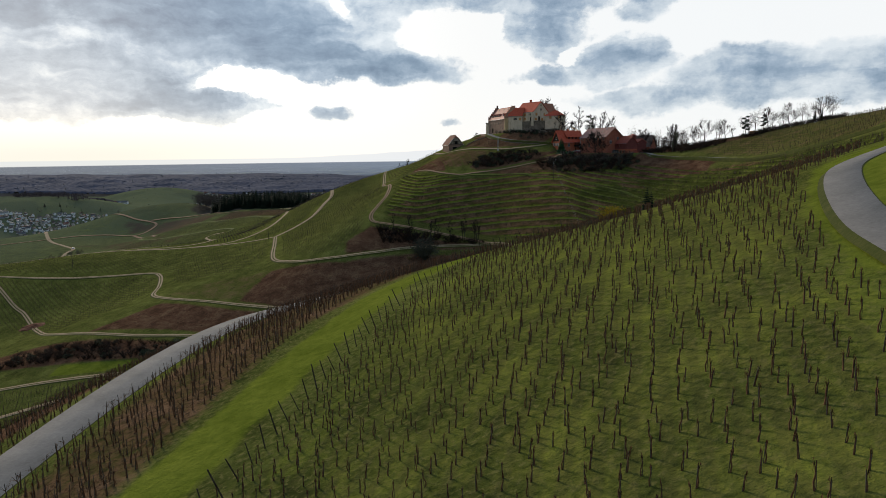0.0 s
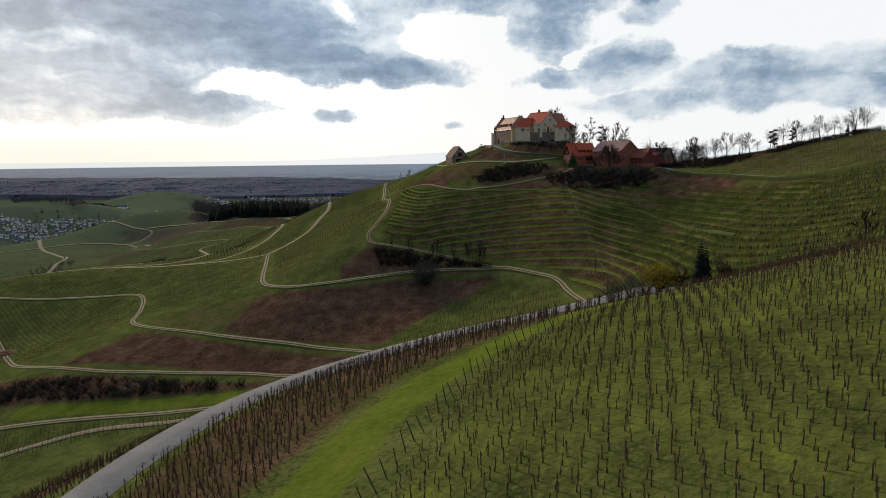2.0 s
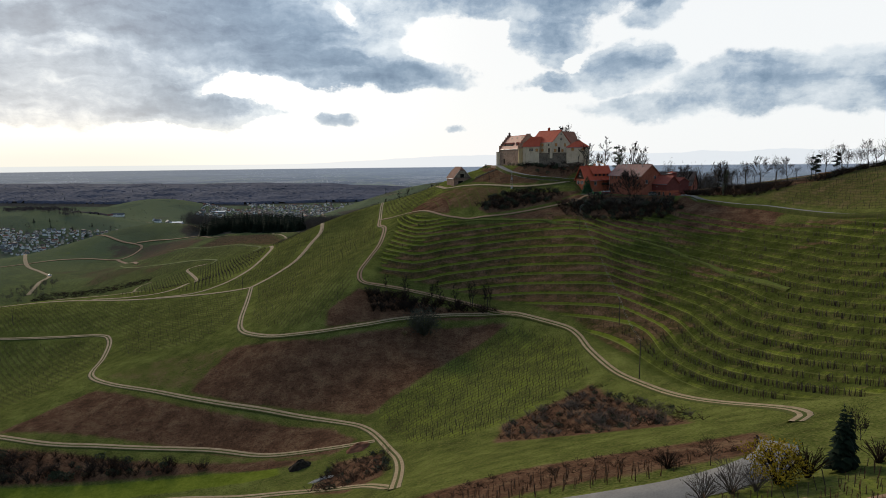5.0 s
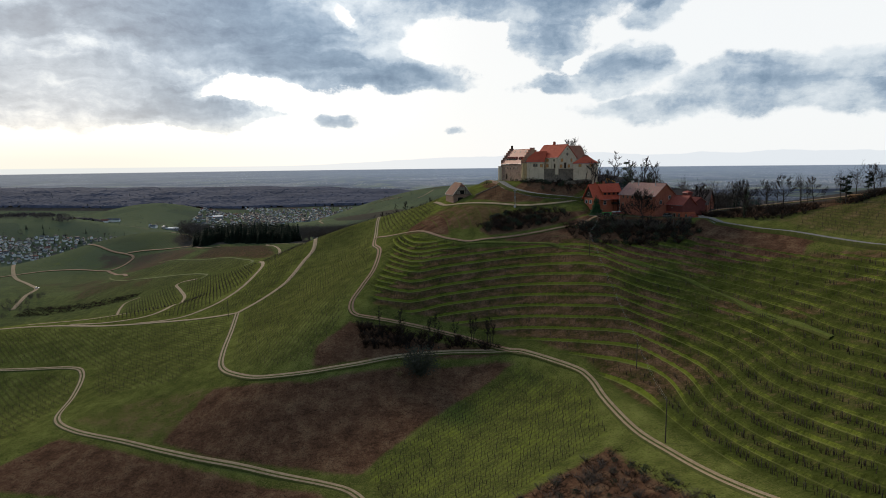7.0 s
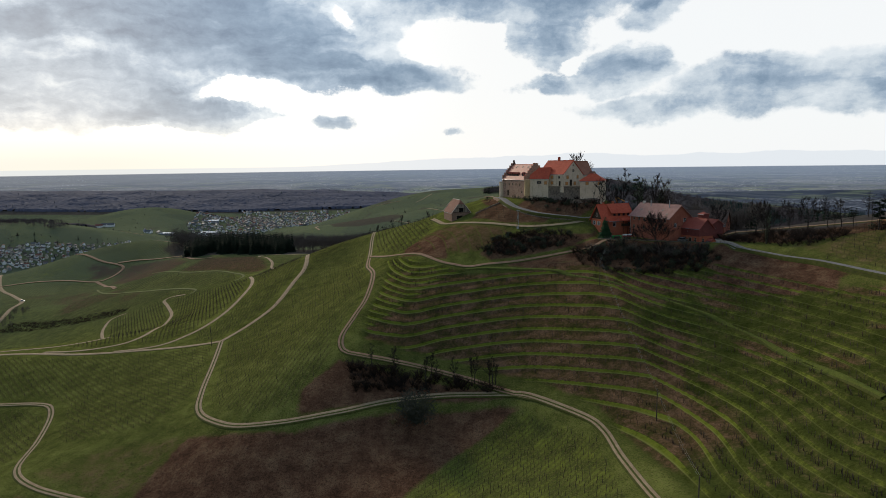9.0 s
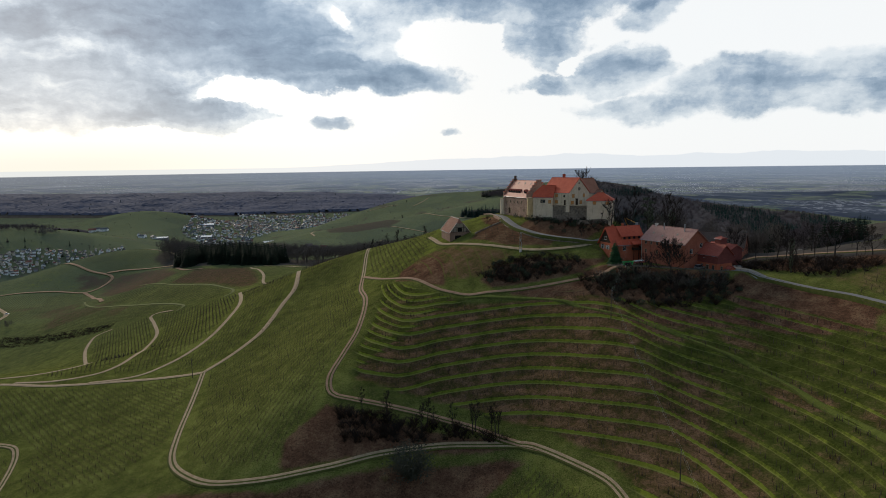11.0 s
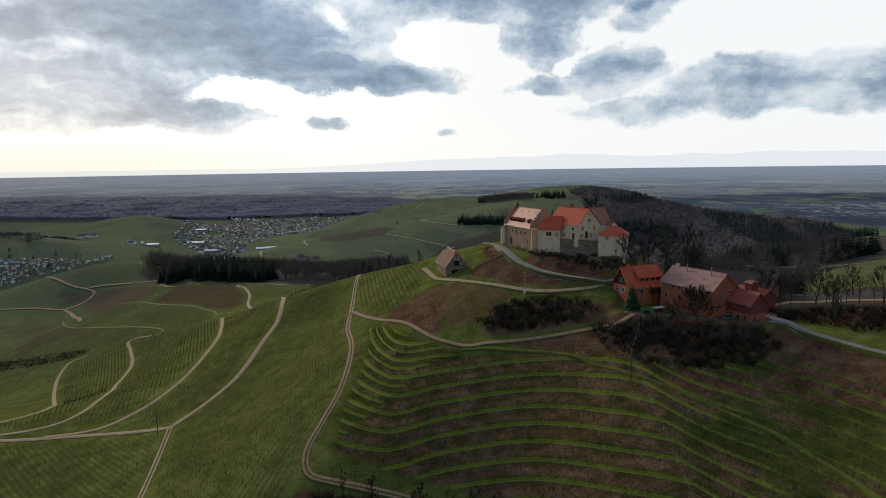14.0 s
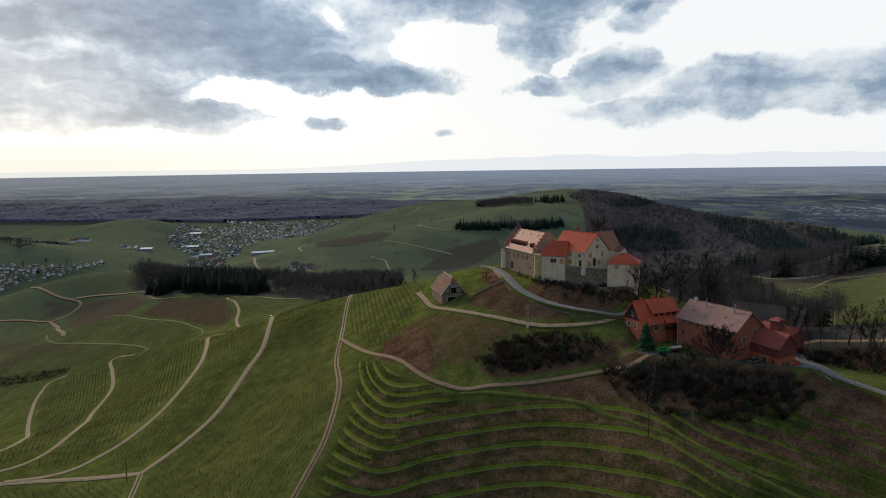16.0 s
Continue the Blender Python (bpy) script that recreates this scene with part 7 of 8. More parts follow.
b1, b2, b3 = twig_bush(21, 2.6, 1.9, 17), twig_bush(22, 1.6, 1.6, 12), twig_bush(23, 1.5, 1.5, 7)
green1 = leaf_cloud(31, 170, (0, 0, 1.1), (1.5, 1.5, 1.1), .22, .3)
green2 = leaf_cloud(32, 120, (0, 0, .7), (1.1, 1.1, .7), .18, .3)
mix = [(b1, SCRUB, (.7, 1.4), 4), (b2, SCRUB, (.7, 1.3), 3), (b1, TWIG, (.8, 1.5), 3), (green1, CLUMP, (.6, 1.2), 1.6)]
thicket("farm_thicket", "dense dark scrub below the farm buildings", [(55, 374), (64, 374), (72, 369), (86, 366), (98, 358), (108, 355), (108, 348), (96, 343), (82, 344), (68, 350), (57, 361)], .42, mix, 1)
thicket("yard_shrubs", "tall grey-olive shrubs along the farm yard", [(60, 372), (70, 371), (84, 367), (97, 360), (106, 356), (104, 351), (90, 354), (74, 361), (62, 366)], .13, [(b1, GREY_TWIG, (1.2, 2.1), 5), (b1, FAR_TWIG, (1.2, 2.2), 5), (green1, CLUMP, (1.2, 2.0), 1.2)], 16)
thicket("slope_thicket", "dark bramble thicket on the castle slope", [(16, 390), (24, 397), (40, 397), (56, 390), (60, 383), (50, 379), (36, 380.5), (22, 382)], .45, mix, 2)
thicket("bank_thicket", "dark leafless scrub on the shaded bank", [(-33, 322), (-20, 321), (0, 319.5), (18, 314), (22, 311), (4, 314), (-14, 310.5), (-30, 309)], .55, mix[:3], 3)
thicket("valley_hedge", "dark overgrown hedge along the valley track", [(-180, 258), (-133, 251), (-107, 246), (-84, 242), (-66, 238), (-90, 237), (-120, 237), (-180, 245)], .30, mix, 4)
thicket("valley_scrub", "dark brambles and leafless bushes in the valley", [(-30, 222), (-16, 222), (-13, 200), (-24, 196), (-34, 206)], .30, [(b3, SCRUB, (.8, 1.6), 5), (b3, TWIG, (.9, 1.8), 3), (green2, CLUMP, (.6, 1.3), 1)], 13)
thicket("hollow_scrub", "dark scrub along the hollow below the vines", [(-420, 705), (-360, 690), (-319, 677), (-276, 656), (-288, 648), (-346, 667), (-420, 682)], .20, [(b3, SCRUB, (1.0, 1.9), 5), (b3, TWIG, (1.0, 1.7), 3)], 12)
thicket("bramble_bank", "brown bramble bank with evergreen patches", [(16, 219), (32, 231), (44, 234), (48, 210), (50, 190), (46, 168), (30, 182), (12, 200)], .34, [(b3, SCRUB, (.5, 1.2), 5), (b1, FAR_TWIG, (.6, 1.1), 1.0), (green2, CLUMP, (.5, 1.0), .6)], 5)
thicket("saddle_scrub", "dark scrub bank under the saddle trees", [(113, 376), (124, 372), (136, 366), (148, 352), (152, 338), (141, 338), (131, 346), (124, 358), (116, 366)], .36, mix[:3], 6)
thicket("ridge_scrub", "scrub along the field crest", [(158, 338), (176, 341), (190, 340), (210, 341), (212, 336), (192, 334), (176, 335), (160, 331)], .45, mix, 7)
thicket("castle_scrub", "ivy and scrub under the castle rock", [(41, 430), (46, 422), (58, 411), (70, 404), (82, 402), (85, 407), (72, 409), (60, 415), (50, 424), (44, 433)], .42, mix + [(green2, CLUMP, (.6, 1.3), 4)], 8)
thicket("road_scrub", "brown weeds along the road bank", [(-52, 60), (-50, 88), (-45, 108), (-37, 124), (-23, 134), (-4, 140), (14, 140), (36, 135), (42, 146), (8, 150), (-24, 143), (-46, 125), (-58, 104), (-60, 60)], .30, [(b3, SCRUB, (.35, .8), 5)], 9)
thicket("dry_growth", "low dry stalks on the brown slope", [(-135, 299), (-105, 308), (-64, 294), (-46, 292), (-14, 303), (18, 305), (0, 284), (-24, 253), (-73, 269), (-104, 282)], .10, [(b3, SCRUB, (.25, .6), 5), (b3, simple("straw stalks", (.10, .07, .03), (.20, .15, .08), 2, .95, 0), (.2, .5), 2)], 10)
thicket("dry_growth", "low dry stalks on the lower brown slope", [(-140, 279), (-92, 270), (-36, 247), (-32, 233), (-93, 253), (-150, 268)], .10, [(b3, SCRUB, (.25, .6), 5)], 11)

# -- woods
fir_far = [joined(*needle_tree(50 + s, 19, 4.4 + .6 * s, 9, 7, .06)) for s in range(4)]


bare_far = [twiggy(70 + s, 15, 4.0, 230, .11) for s in range(4)]
crown_hill = [twiggy(90 + s, 14, 4.6, 70, .34) for s in range(3)]
crown_far = [twiggy(80 + s, 14, 4.4, 150, .20) for s in range(3)]
CANOPY = simple("winter wood canopy", (0.044, 0.038, 0.040), (0.084, 0.070, 0.068), 30.0, 0.95, 0.0, 5.0)


# grey-violet tree tops, paled and blued in the colour for distance haze
HAZED_FOREST = simple("grey-violet winter forest", (0.054, 0.059, 0.086), (0.114, 0.113, 0.148), 160.0, 0.95, 0.0, 14.0)


def canopy(name, label, corners, step, high, seed, stuff=CANOPY, rough=.16):
    """The closed, ragged top of a wood seen from afar, brought down to the land along its edge."""
    r = np.random.RandomState(seed)
    c = np.array(corners, float)
    xs, ys = np.arange(c[:, 0].min(), c[:, 0].max(), step), np.arange(c[:, 1].min(), c[:, 1].max(), step)
    gx, gy = np.meshgrid(xs, ys)
    gx, gy = gx + r.uniform(-.4, .4, gx.shape) * step, gy + r.uniform(-.4, .4, gx.shape) * step
    within = inside(gx, gy, corners)
    rim = far_from(gx, gy, corners)
    tall = high * (.62 + .10 * wander(gx, gy, step * 14, seed) + r.uniform(-rough, rough, gx.shape) + .25 * wander(gx, gy, step * 50, seed + 1))
    z = land(gx, gy)[0] + np.where(rim < step * 1.1, -1.0, np.maximum(tall, 1.0))
    nx, ny = len(xs), len(ys)
    k = (np.arange(ny - 1)[:, None] * nx + np.arange(nx - 1)[None, :]).ravel()
    quads = np.stack([k, k + 1, k + nx + 1, k + nx], 1)
    quads = quads[within.ravel()[quads].all(1)]
    used, back = np.unique(quads, return_inverse=True)
    mid = np.array([gx.ravel()[used].mean(), gy.ravel()[used].mean(), z.ravel()[used].min()])
    v = np.stack([gx.ravel(), gy.ravel(), z.ravel()], 1)[used] - mid
    f = back.reshape(-1, 4)
    f = np.concatenate([f[:, [0, 1, 2]], f[:, [0, 2, 3]]])
    ob = new(name, mesh_of(name, v.tolist(), f.tolist(), stuff, False))
    ob.location = mid
    return tagged(ob, label, "wood", kind="stuff")



def wood(name, label, corners, n, share, seed, size=(.7, 1.15), fine=False, firs=NEEDLE, bare=None, crowns=None):
    """A wood over a patch of the plan; share: how many of its trees are conifers."""
    r = np.random.RandomState(seed)
    c = np.array(corners, float)
    p = np.empty((0, 2))
    while len(p) < n:
        q = r.uniform(c.min(0), c.max(0), (n * 3, 2))
        p = np.concatenate([p, q[inside(q[:, 0], q[:, 1], corners)]])
    q = on_land(p[:n], 0.3)
    mid = q.mean(0)
    home = empty(name, Matrix.Translation(mid), label, "wood", kind="stuff")
    patch_noise = wander(q[:, 0], q[:, 1], 340, seed) * .35 + r.uniform(0, 1, n)
    is_fir = patch_noise < share
    for stuff, shapes, pick in ((firs, fir_far, is_fir), (bare or (FAR_TWIG if fine else FAR_WOOD), crowns or (bare_far if fine else crown_far), ~is_fir)):
        heap = Heap()
        some = q[pick]
        for k, shape in enumerate(shapes):
            s = some[k::len(shapes)]
            heap.add(*shape, s - mid, r.uniform(0, 6.28, len(s)), np.column_stack([r.uniform(*size, len(s))] * 2 + [r.uniform(*size, len(s))]))
        if heap.n:
            part("trees", heap.mesh("trees", stuff), None, home)["kind"] = "stuff"


wood("conifer_wood", "dense dark conifer wood behind the knoll", [(-318, 868), (-297, 838), (-240, 822), (-201, 801), (-176, 786), (-168, 810), (-190, 870), (-220, 895), (-300, 905)], 600, 1.15, 1, (.65, 1.25))
wood("leafless_wood", "tall leafless wood behind the conifers", [(-385, 962), (-345, 935), (-320, 912), (-220, 900), (-180, 875), (-150, 900), (-200, 960), (-320, 1000), (-380, 1010)], 380, -1, 2, (1.1, 1.5), True)
wood("leafless_wood", "leafless wood in the hollow", [(-160, 850), (-166, 790), (-150, 770), (-112, 762), (-85, 735), (-62, 690), (-44, 640), (-26, 660), (-30, 760), (-110, 880)], 430, -1, 3, (.8, 1.15), True)
wood("slope_wood", "mixed leafless wood falling behind the farm", [(125, 404), (150, 400), (165, 430), (235, 560), (225, 640), (160, 560), (120, 470), (104, 430)], 480, .04, 4, (.65, 1.05), True)
wood("valley_wood", "leafless wood filling the valley", [(150, 540), (235, 560), (300, 690), (335, 790), (356, 930), (345, 1055), (330, 1180), (250, 1150), (180, 900), (120, 650)], 1300, .04, 13, (.7, 1.15), True)
HILL = [(340, 1060), (320, 1300), (335, 1500), (330, 1780), (420, 1850), (500, 1810), (560, 1750), (640, 1650), (720, 1570), (785, 1490), (780, 1400), (700, 1230), (610, 1080), (540, 1010), (470, 930), (375, 920), (355, 960)]
canopy("hill_wood", "broad winter wood over the far hill", HILL, 5.5, 8, 24, CANOPY, .10)
wood("hill_trees", "leafless crowns standing out of the far wood", HILL, 3600, -1, 5, (.5, .95), crowns=crown_hill)
wood("fir_slope", "dark firs in a band down the far hill", [(598, 1600), (655, 1581), (700, 1508), (690, 1420), (626, 1244), (560, 1105), (525, 1139), (567, 1300), (561, 1424)], 620, 1.3, 6, (.65, 1.1), False, BLUE_NEEDLE)
wood("fir_slope", "dark firs along the far ridge", [(734, 1421), (775, 1400), (700, 1189), (640, 1050), (610, 1090), (640, 1174), (690, 1336)], 260, 1.3, 14, (.6, 1.0), False, BLUE_NEEDLE)
wood("fir_slope", "dark firs on the hill crest", [(385, 1640), (430, 1690), (510, 1790), (550, 1750), (500, 1680), (440, 1600), (390, 1590)], 300, 1.3, 15, (.6, 1.0), False, BLUE_NEEDLE)
wood("fir_slope", "dark firs behind the castle", [(345, 1420), (420, 1450), (476, 1417), (450, 1310), (380, 1290), (326, 1326)], 330, .75, 16, (.65, 1.15), False, BLUE_NEEDLE)
wood("fir_belt", "belt of firs across the vineyard spur", [(40, 1452), (102, 1440), (181, 1430), (255, 1436), (262, 1463), (150, 1462), (44, 1480)], 260, 1.3, 7, (.5, 1.1), False, BLUE_NEEDLE)
wood("crest_wood", "small leafless wood on the crest of the spur", [(108, 1880), (150, 1740), (200, 1640), (222, 1625), (240, 1720), (190, 1850), (130, 1910)], 420, .02, 25, (.7, 1.1))
wood("crest_wood", "few dark firs on the crest of the spur", [(235, 1700), (262, 1640), (300, 1640), (310, 1700), (270, 1760)], 70, 1.3, 28, (.6, 1.0))
wood("slope_firs", "tall dark firs on the valley slope", [(408, 822), (420, 812), (462, 808), (470, 830), (440, 838)], 24, 1.5, 12, (1.0, 1.6))
wood("valley_wood", "leafless wood on the far slope", [(372, 815), (392, 788), (440, 800), (500, 890), (480, 940), (430, 1050), (345, 1055), (350, 930)], 330, -1, 22, (.7, 1.1))
wood("slope_firs", "loose dark firs at the foot of the wood", [(372, 870), (384, 845), (392, 850), (388, 880)], 9, 1.5, 18, (1.2, 1.6))
wood("slope_firs", "dark firs in the valley bottom", [(374, 905), (378, 945), (395, 1015), (420, 1040), (404, 960)], 34, 1.5, 32, (.9, 1.5))
FOREST = [(-3600, 2860), (-1500, 2830), (-900, 2850), (-400, 2960), (-100, 3080), (500, 3260), (300, 3720), (-700, 3760), (-1800, 3600), (-3600, 3520)]
canopy("far_forest", "wide winter forest before the plain", FOREST, 7, 13, 26, HAZED_FOREST, .09)
wood("far_firs", "scattered dark firs in the wide forest", FOREST, 330, 1.3, 9, (.7, 1.05), False, BLUE_NEEDLE)
canopy("hedge_wood", "leafless copse on the green hill", [(-960, 1610), (-860, 1610), (-850, 1660), (-900, 1700), (-1020, 1690)], 6, 9, 27)
wood("field_trees", "scattered bare trees and hedges on the green hills", [(-1600, 2100), (-1100, 1700), (-880, 1500), (-760, 1560), (-700, 1900), (-860, 2050), (-980, 2600), (-1400, 2750), (-2000, 2700)], 160, -1, 29, (.3, .55))
wood("hollow_wood", "violet leafless wood in the side hollow", [(-1000, 1480), (-905, 1470), (-850, 1462), (-835, 1500), (-870, 1550), (-930, 1580), (-1050, 1560)], 260, -1, 30, (.5, .9))
wood("field_trees", "single bare trees on the vineyard spur", [(-330, 1900), (-100, 1300), (40, 1300), (150, 1500), (100, 1800), (-200, 2100)], 40, .1, 31, (.3, .55))
wood("village_trees", "leafless trees in the side valley", [(-470, 700), (-445, 740), (-420, 735), (-410, 690), (-430, 670)], 45, -1, 11, (.35, .55), True)
wood("village_trees", "dark trees among the village houses", [(-793, 2040), (-831, 2167), (-940, 2650), (-848, 2765), (-887, 2868), (-709, 2827), (-519, 2900), (-405, 2900), (-330, 2450), (-485, 2440), (-580, 2320), (-600, 2144), (-551, 1880), (-638, 1864), (-717, 1950)], 260, .4, 19, (.5, .85), False, BLUE_NEEDLE)
wood("village_trees", "dark trees at the near end of the valley", [(-638, 1864), (-560, 1850), (-410, 1400), (-450, 1330), (-560, 1560)], 90, .4, 20, (.45, .8), False, BLUE_NEEDLE)
wood("village_trees", "bare trees among the near village houses", [(-900, 1290), (-770, 1280), (-700, 1420), (-701, 1506), (-800, 1430), (-900, 1400)], 70, .2, 21, (.4, .7), True)


# ---- poles, wires, vehicles and heaps ----
WIRE_METAL = simple("bright aluminium wire", (0.20, 0.20, 0.19), (0.30, 0.30, 0.29), 1.0, 0.5, 0.0)
GREEN_PAINT = simple("bright green container paint", (0.014, 0.330, 0.060), (0.030, 0.450, 0.100), 0.8, 0.5, 0.1)
YELLOW_PAINT = simple("orange-yellow machine paint", (0.66, 0.270, 0.012), (0.80, 0.370, 0.025), 0.8, 0.5, 0.1)
WHITE_PAINT = simple("white car paint", (0.62, 0.62, 0.61), (0.74, 0.74, 0.73), 0.8, 0.35, 0.0)
RED_PAINT = simple("dark red trailer paint", (0.200, 0.030, 0.030), (0.300, 0.050, 0.045), 0.8, 0.5, 0.1)
RUBBER = simple("black rubber", (0.012, 0.012, 0.012), (0.026, 0.026, 0.026), 0.3, 0.9, 0.1)
RED_EARTH = simple("fresh red earth", (0.120, 0.050, 0.030), (0.240, 0.110, 0.068), 1.2, 0.95, 0.4)
SLASH = simple("dark cut branches", (0.014, 0.011, 0.009), (0.045, 0.036, 0.028), 0.7, 0.95, 0.3)
LOGS = simple("orange-brown cut logs", (0.20, 0.105, 0.050), (0.36, 0.21, 0.11), 0.6, 0.9, 0.2)


def pole(x, y, high, arm=False):
    z = ground_at(x, y)
    ob = empty("power_pole", pose(x, y, z, 0, 0, -12), "dark weathered wooden power pole on the slope", "pole", "power poles")
    part("shaft", mesh_of("shaft", *tube([(0, 0, -.8), (0, 0, high)], [.16, .11], 8), STAKE, False), None, ob)
    if arm:
        part("crossarm", merged_mesh("crossarm", [brick_box(-.8, .8, -.06, .06, high - .5, high - .36)], STAKE), None, ob)
        for s in (-.7, .7):
            part("insulator", mesh_of("insulator", *tube([(s, 0, high - .36), (s, 0, high - .1)], [.06, .045], 6), FRAME_WHITE), None, ob)
    return Vector((x, y, z + high - .12))


tops = [pole(53.5, 229.8, 11.0), pole(61.0, 278.5, 9.5), pole(60.5, 345, 9.5)]
tops.append(Vector((78.5, 386.0, 9.0)))
pole(-110.5, 398.5, 9.0)
pole(-229, 386, 8.5)
for a, b in zip(tops, tops[1:]):
    for s in (-.22, .22):
        d = Vector((s, 0, 0))
        line = [a.lerp(b, k / 10) + d - Vector((0, 0, 1.2 * 4 * (k / 10) * (1 - k / 10))) for k in range(11)]
        tagged(new("power_line", mesh_of("power_line", *tube(line, [.013] * 11, 4), WIRE_METAL)), "thin sagging overhead wire between wooden poles", "wire", "power lines")

mast = empty("lattice_mast", pose(35.5, 401.2, ground_at(35.5, 401.2)), "slim grey steel mast beside the barn track", "mast")
for k, (dx, dy) in enumerate(((-.3, -.3), (.3, -.3), (.3, .3), (-.3, .3))):
    part("leg", mesh_of("leg", *tube([(dx * 1.6, dy * 1.6, -.4), (dx * .7, dy * .7, 8.6)], [.05, .04], 4), METAL), None, mast)
for k in range(7):
    z, w = .8 + k * 1.15, .48 - k * .035
    part("brace", merged_mesh("brace", [tube([(-w, -w, z), (w, -w, z + 1.0)], [.025, .025], 3), tube([(w, w, z), (-w, w, z + 1.0)], [.025, .025], 3), tube([(-w, w, z), (-w, -w, z + 1.0)], [.025, .025], 3), tube([(w, -w, z), (w, w, z + 1.0)], [.025, .025], 3)], METAL), None, mast)
part("transformer", merged_mesh("transformer", [brick_box(-.35, .35, -.3, .3, 4.6, 5.6)], METAL), None, mast, "grey transformer box")
part("crossarm", merged_mesh("crossarm", [brick_box(-.9, .9, -.05, .05, 8.2, 8.35)], METAL), None, mast)
part("base_box", merged_mesh("base_box", [brick_box(-.45, .45, -.4, .4, -.3, 1.1)], FRAME_WHITE), None, mast)


def wheel(name, parent, x, y, z, r, w):
    t = part(name, mesh_of(name, *tube([(x, y - w / 2, z), (x, y + w / 2, z)], [r, r], 12), RUBBER), None, parent)
    part("rim", mesh_of("rim", *tube([(x, y - w / 2 - .02, z), (x, y + w / 2 + .02, z)], [r * .55, r * .55], 8), METAL), None, t)


def car(x, y, turn, label, paint):
    ob = empty("car", pose(x, y, ground_at(x, y) + .12, 0, 0, turn), label, "car")
    body = [(-2.1, -.85, .3), (2.1, -.85, .3), (2.1, .85, .3), (-2.1, .85, .3), (-2.1, -.88, .95), (2.05, -.85, .85), (2.05, .85, .85), (-2.1, .88, .95)]
    f = [(3, 2, 1, 0), (4, 5, 6, 7), (0, 1, 5, 4), (1, 2, 6, 5), (2, 3, 7, 6), (3, 0, 4, 7)]
    part("body", mesh_of("body", body, f, paint), None, ob)
    cab = [(-1.9, -.84, .95), (.9, -.82, .9), (.9, .82, .9), (-1.9, .84, .95), (-1.6, -.68, 1.6), (.2, -.66, 1.6), (.2, .66, 1.6), (-1.6, .68, 1.6)]
    part("window_band", mesh_of("window_band", cab, f, GLASS), None, ob)
    part("roof", merged_mesh("roof", [brick_box(-1.6, .22, -.68, .68, 1.58, 1.66)], paint), None, ob)
    for dx in (-1.35, 1.35):
        for s in (-.8, .8):
            wheel("wheel", ob, dx, s, .32, .32, .2)
    return ob


car(-113, 612, 100, "small white car on the ridge track", WHITE_PAINT)
car(-462, 784, 20, "white car parked on the valley track", WHITE_PAINT)
car(99.5, 365.4, 25, "grey car parked before the farm extension", METAL)

bin_ = empty("skip_container", pose(75.6, 377.2, ground_at(75.6, 377.2), 0, 0, 25), "bright green waste container in the farm yard", "container")
hull = [(-1.5, -.9, .1), (1.5, -.9, .1), (1.5, .9, .1), (-1.5, .9, .1), (-2.1, -1.0, 1.4), (2.1, -1.0, 1.4), (2.1, 1.0, 1.4), (-2.1, 1.0, 1.4)]
part("hull", mesh_of("hull", hull, [(3, 2, 1, 0), (0, 1, 5, 4), (1, 2, 6, 5), (2, 3, 7, 6), (3, 0, 4, 7)], GREEN_PAINT), None, bin_)
part("rim", merged_mesh("rim", [brick_box(-2.18, 2.18, -1.08, -.96, 1.34, 1.48), brick_box(-2.18, 2.18, .96, 1.08, 1.34, 1.48), brick_box(-2.18, -2.04, -1.0, 1.0, 1.34, 1.48), brick_box(2.04, 2.18, -1.0, 1.0, 1.34, 1.48)], GREEN_PAINT), None, bin_)
part("load", mesh_of("load", *slab([(-1.9, -.9, 1.15), (1.9, -.9, 1.15), (1.9, .9, 1.2), (-1.9, .9, 1.1)], .3), SLASH), None, bin_)
trailer = empty("farm_trailer", pose(80.2, 378.4, ground_at(80.2, 378.4), 0, 0, 20), "dark red farm trailer with white cover", "trailer")
part("bed", merged_mesh("bed", [brick_box(-2.2, 2.2, -1, 1, .8, 1.5)], RED_PAINT), None, trailer)
part("cover", mesh_of("cover", [(-2.2, -1, 1.5), (2.2, -1, 1.5), (2.2, 1, 1.5), (-2.2, 1, 1.5), (-2.1, 0, 1.9), (2.1, 0, 1.9)], [(0, 1, 5, 4), (2, 3, 4, 5), (1, 2, 5), (3, 0, 4)], FRAME_WHITE), None, trailer, "white tarpaulin")
for s in (-1.05, 1.05):
    wheel("wheel", trailer, -.6, s, .45, .45, .25)
    wheel("wheel", trailer, .6, s, .45, .45, .25)
tank = empty("water_tank", pose(74.6, 373.6, ground_at(74.6, 373.6), 0, 0, 10), "dark water tank in the farm yard", "tank")
part("barrel", mesh_of("barrel", *tube([(-1.2, 0, .9), (1.2, 0, .9)], [.7, .7], 12), RUBBER, False), None, tank)
part("cradle", merged_mesh("cradle", [brick_box(-1, -.8, -.6, .6, 0, .5), brick_box(.8, 1, -.6, .6, 0, .5)], METAL), None, tank)

lift = empty("crane_truck", pose(85, 407, ground_at(85, 407), 0, 0, 160), "orange-yellow working platform with folded boom", "machine")
part("chassis", merged_mesh("chassis", [brick_box(-2.6, 2.6, -1.0, 1.0, .7, 1.4), brick_box(1.4, 2.6, -1.0, 1.0, 1.4, 2.6)], FRAME_WHITE), None, lift)
part("boom", mesh_of("boom", *tube([(-.6, 0, 1.4), (2.6, 0, 9.6)], [.26, .22], 5), YELLOW_PAINT), None, lift)
part("arm", mesh_of("arm", *tube([(2.6, 0, 9.6), (-2.2, 0, 7.2)], [.22, .17], 5), YELLOW_PAINT), None, lift)
